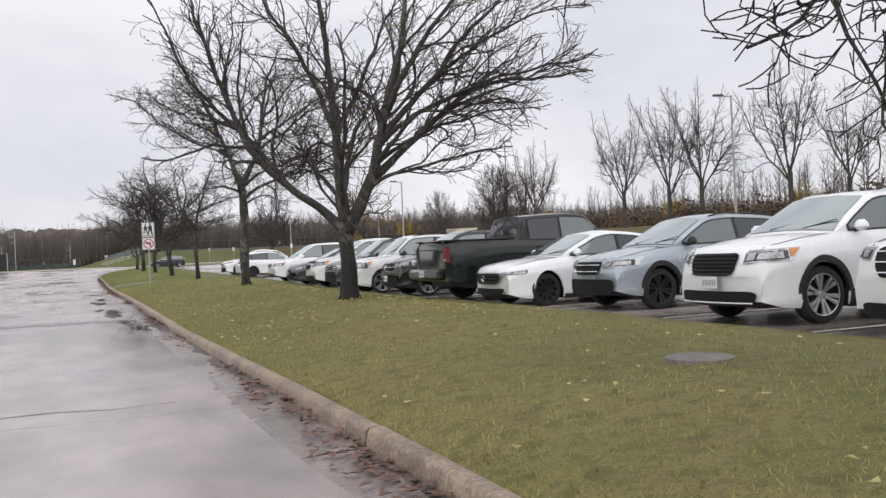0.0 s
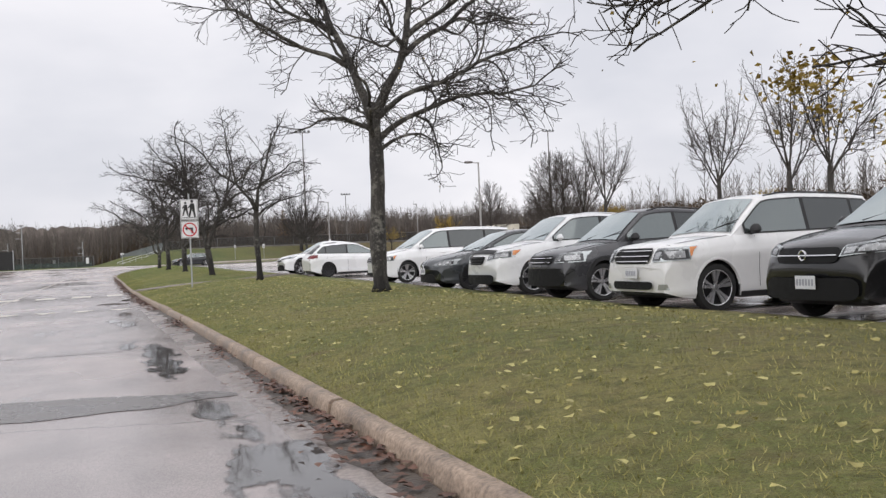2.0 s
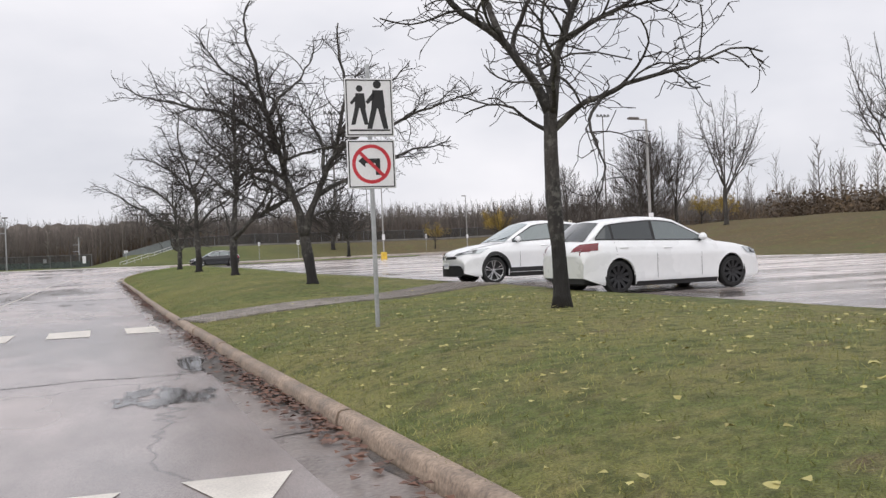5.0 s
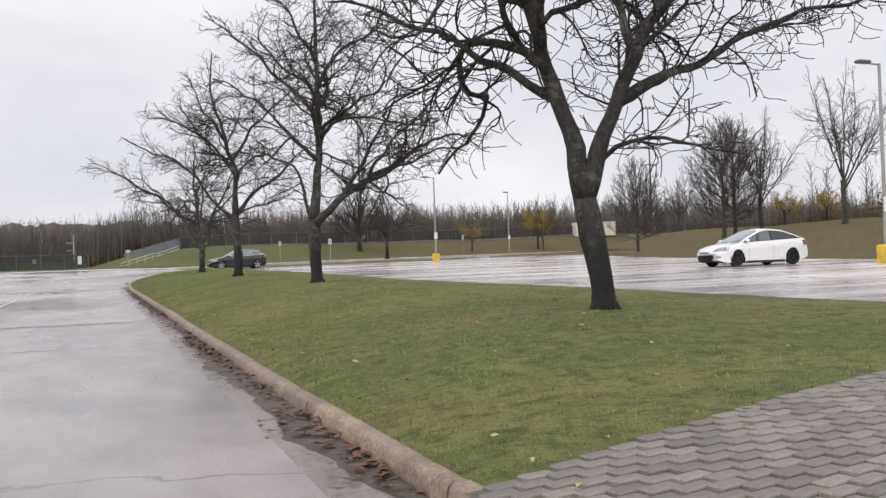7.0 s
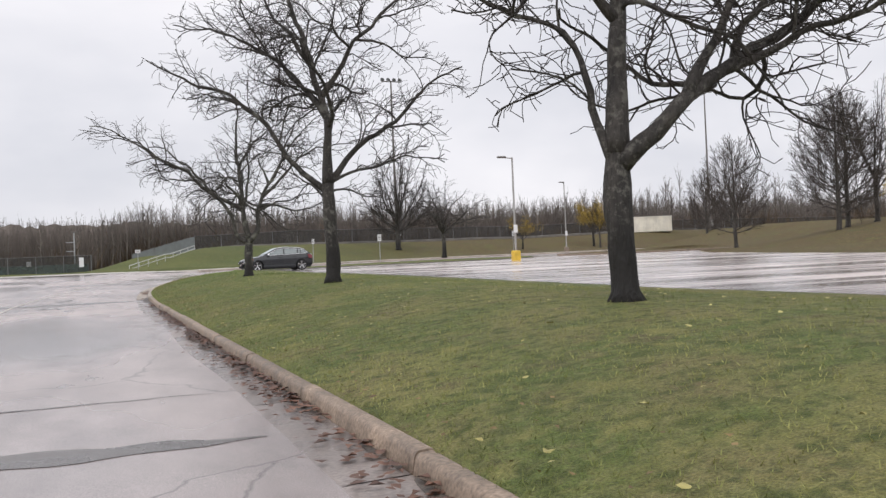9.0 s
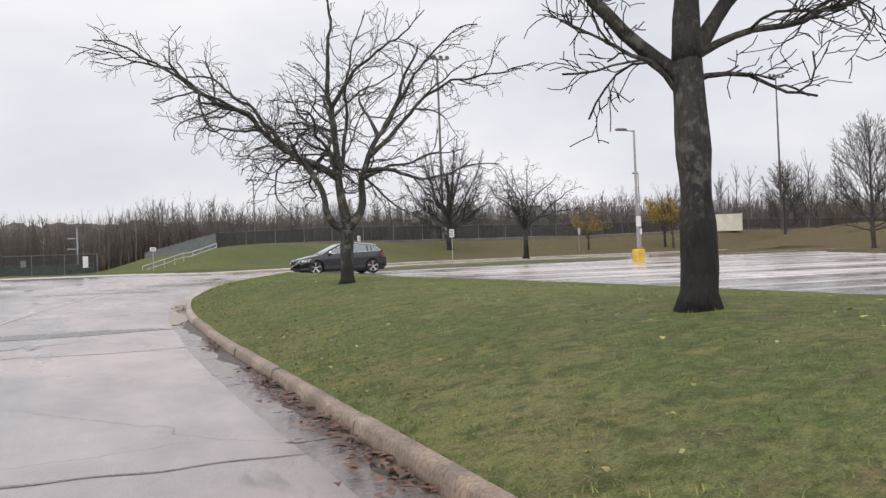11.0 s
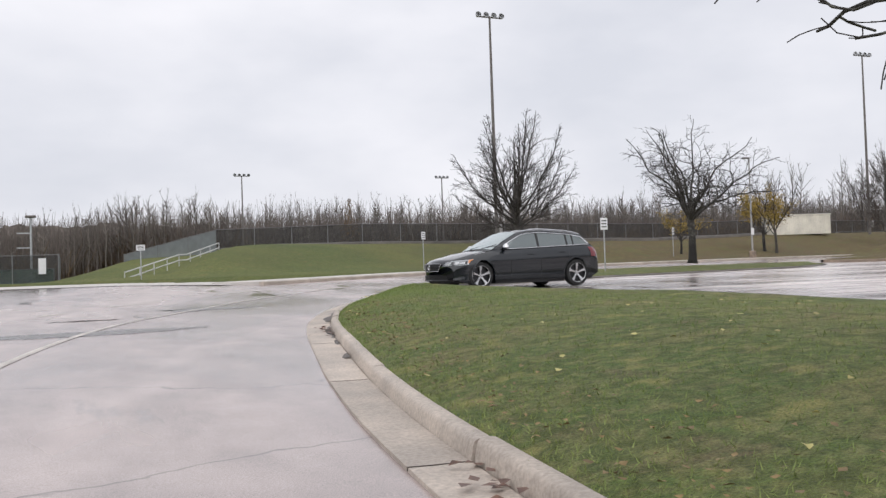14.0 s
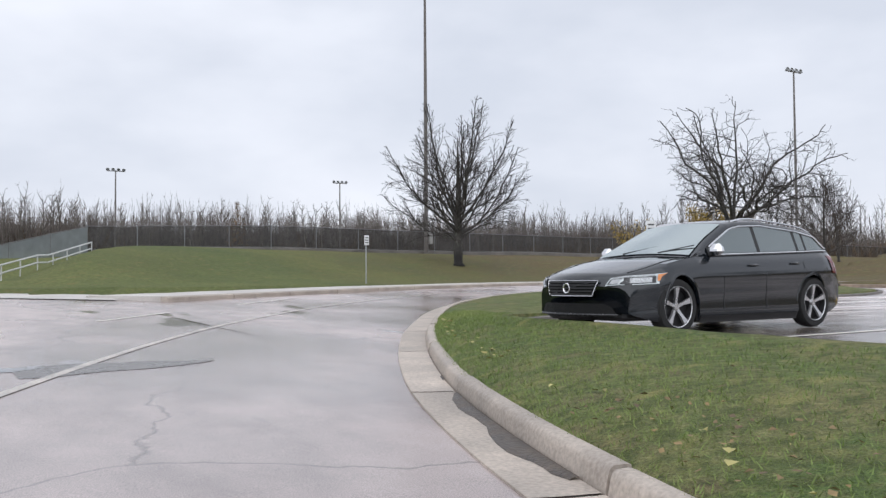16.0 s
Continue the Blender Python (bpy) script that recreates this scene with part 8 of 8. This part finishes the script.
# ---------- island at the far exit ----------
def build_island():
    pts = [(40.6, 140.6), (44, 143.2), (50, 146.2), (58, 148.6), (68, 151), (80, 152.5), (80, 143), (68, 140.6), (58, 139.6), (50, 138.6), (44, 138.4), (41.3, 139.2), (40.6, 140.6)]
    line = curve_through([(x, y, 0) for x, y in pts], 1.0)
    c = Vector((56, 143.5, 0))
    g = Geo()
    g.grid([[tuple(p.lerp(c, k))[:2] + (asphalt_z(p.x, p.y) + zz,) for k, zz in ((0, -0.1), (0, 0.14), (0.3, 0.2), (0.7, 0.28), (1.0, 0.3))] for p in line])
    isl = tagged(part("island", g, FAR_GRASS, sharp=0), "grass traffic island with a concrete kerb", "lawn", kind="structure")
    g = Geo()
    g.grid(swept(line, [(-0.2, -0.1), (-0.2, 0.13), (-0.14, 0.155), (0.02, 0.155), (0.02, -0.1)], lambda x, y: asphalt_z(x, y)))
    part("island_kerb", g, CONCRETE, isl, sharp=50)


build_island()
cover = thing("utility_cover", "round concrete utility cover set in the lawn", "cover", at=pose(6.0, 7.93, lawn_at(6.0, 7.93) + 0.008))
part("lid", Geo().lathe([(0.0005, 0.012), (0.24, 0.012), (0.26, 0.004), (0.26, -0.05)], axis="z", n=24), DARK_CONCRETE, cover)

# ---------- fallen leaves, grass blades ----------
def build_litter():
    rng = random.Random(31)
    g, g2 = Geo(), Geo()
    for _ in range(7000):
        y = rng.uniform(2, 126)
        if not 14 < y < 52 and rng.random() < 0.85:
            continue
        k = lerp_table(KERB_X, y)
        x = k + 0.1 + rng.random() * (8.8 - k) * (0.9 if y < 112 else 0.3)
        s = rng.uniform(0.02, 0.044)
        a = rng.random() * 6.28
        z = lawn_at(x, y) + 0.035 if y < 111 else road_z(y) + 0.25
        c, sn = math.cos(a) * s, math.sin(a) * s
        cz = rng.uniform(0.005, 0.03)
        lobes = [(a + 1.047 * k + rng.uniform(-0.3, 0.3), s * (rng.uniform(0.75, 1.15) if k % 2 else rng.uniform(0.45, 0.8))) for k in range(6)]
        g.add([(x + math.cos(b) * q, y + math.sin(b) * q, z + rng.uniform(0.0, 0.022)) for b, q in lobes], [(0, 1, 2), (0, 2, 5), (2, 3, 5), (3, 4, 5)])
    for _ in range(2600):
        y = rng.uniform(60, 118)
        if y < 88 and rng.random() < 0.75:
            continue
        k = lerp_table(KERB_X, y)
        x = k + 0.08 + abs(rng.gauss(0, 0.55))
        s, a = rng.uniform(0.014, 0.034), rng.random() * 6.28
        z = (lawn_at(x, y) if y < 111 else lawn_z(x, y, (x - k) / (8.2 - k))) + 0.03
        g2.add([(x + math.cos(a + 1.57 * k) * s * (1, 0.6, 1, 0.6)[k], y + math.sin(a + 1.57 * k) * s * (1, 0.6, 1, 0.6)[k], z + rng.uniform(0, 0.02)) for k in range(4)], [(0, 1, 2), (0, 2, 3)])
    tagged(part("brown_leaves", g2, DRY_LEAF, sharp=0), "dry brown leaves caught in the grass by the kerb", "leaves", kind="stuff")
    tagged(part("fallen_leaves", g, LEAF, sharp=0), "scattered yellow leaves on the lawn", "leaves", kind="stuff")
    g = Geo()
    for _ in range(9000):
        y = rng.uniform(3, 116)
        if noise.noise((y * 0.35, 1.3, 0)) + rng.uniform(-0.5, 0.4) < (0.42 if y > 98 else 0.0):
            continue
        k = lerp_table(KERB_X, y)
        x = k - 0.15 - abs(rng.gauss(0, 0.15))
        s = rng.uniform(0.025, 0.06)
        a = rng.random() * 6.28
        z = road_z(y) + 0.032 + rng.random() * 0.03
        c, sn = math.cos(a) * s, math.sin(a) * s
        cz = rng.uniform(-0.01, 0.025)
        g.add([(x - c, y - sn, z), (x + sn * 0.7, y - c * 0.7, z + cz), (x + c, y + sn, z + 0.01), (x - sn * 0.7, y + c * 0.7, z + cz)], [(0, 1, 2), (0, 2, 3)])
    tagged(part("gutter_leaves", g, BROWN_LEAF, sharp=0), "wet brown leaves drifted in the gutter", "leaves", kind="stuff")
    # dark silt washed along the foot of the kerb
    g = Geo()
    run = []
    for i in range(1, len(K) - 1):
        t = (K[i + 1] - K[i - 1]).normalized()
        for k in range(5):
            p = K[i].lerp(K[i + 1], k / 5)
            u = i * 0.6 + k * 0.12
            if not 3 < p.y < 121:
                continue
            w = 0.15 + 0.34 * noise.noise((u * 0.21, 4.2, 0)) + 0.16 * noise.noise((u * 0.9, 8.1, 0)) + 0.07 * noise.noise((u * 3.7, 1.1, 0)) - (0.22 if p.y > 104 else 0)
            if w < 0.015:
                if len(run) > 2:
                    g.grid(run, flip=True)
                run = []
                continue
            row = []
            for f, lift in ((0.0, 0.012), (0.3, 0.016), (0.65, 0.011), (0.92, 0.006), (1.0, 0.0)):
                d = 0.15 + min(w, 0.42) * f
                pan = 0.02 if p.y > 99 else 0.018 - max(0, d - 0.148) * 0.028
                row.append((p.x - t.y * d, p.y + t.x * d, road_z(p.y) + pan + lift + 0.001 + 0.004 * noise.noise((u * 6, f * 4, 2))))
            run.append(row)
    if len(run) > 2:
        g.grid(run, flip=True)
    tagged(part("gutter_silt", g, SILT, sharp=0), "dark wet silt washed against the kerb", "silt", kind="stuff")
    # tufts of grass over the lawn, thickest near the kerb
    nb = 185000
    r = np.random.RandomState(8)
    R = np.array([row[:23] for row in LAWN_ROWS])
    first, last = next(i for i, row in enumerate(LAWN_ROWS) if row[0][1] > 3), next(i for i, row in enumerate(LAWN_ROWS) if row[0][1] > 128)
    i, u = r.uniform(first, last, nb), (r.rand(nb) ** 1.6) * 19
    i0, u0 = i.astype(int), u.astype(int)
    fi, fu = (i - i0)[:, None], (u - u0)[:, None]
    P = (R[i0, u0] * (1 - fu) + R[i0, u0 + 1] * fu) * (1 - fi) + (R[i0 + 1, u0] * (1 - fu) + R[i0 + 1, u0 + 1] * fu) * fi
    x, y, z = P[:, 0], P[:, 1], P[:, 2] - 0.006
    a, h, w = r.uniform(0, 6.28, nb), r.uniform(0.02, 0.055, nb), r.uniform(0.003, 0.006, nb)
    V = np.empty((nb, 3, 3))
    V[:, 0], V[:, 1] = np.c_[x - np.cos(a) * w, y - np.sin(a) * w, z], np.c_[x + np.cos(a) * w, y + np.sin(a) * w, z]
    V[:, 2] = np.c_[x + r.normal(0, 0.025, nb), y + r.normal(0, 0.025, nb), z + h]
    me = bpy.data.meshes.new("grass_blades")
    me.vertices.add(nb * 3)
    me.vertices.foreach_set("co", V.astype(np.float32).ravel())
    me.loops.add(nb * 3)
    me.loops.foreach_set("vertex_index", np.arange(nb * 3, dtype=np.int32))
    me.polygons.add(nb)
    me.polygons.foreach_set("loop_start", np.arange(0, nb * 3, 3, dtype=np.int32))
    me.materials.append(BLADE)
    me.update(calc_edges=True)
    tagged(new("grass_blades", me), "short uneven blades of lawn grass", "grass", kind="stuff")


build_litter()
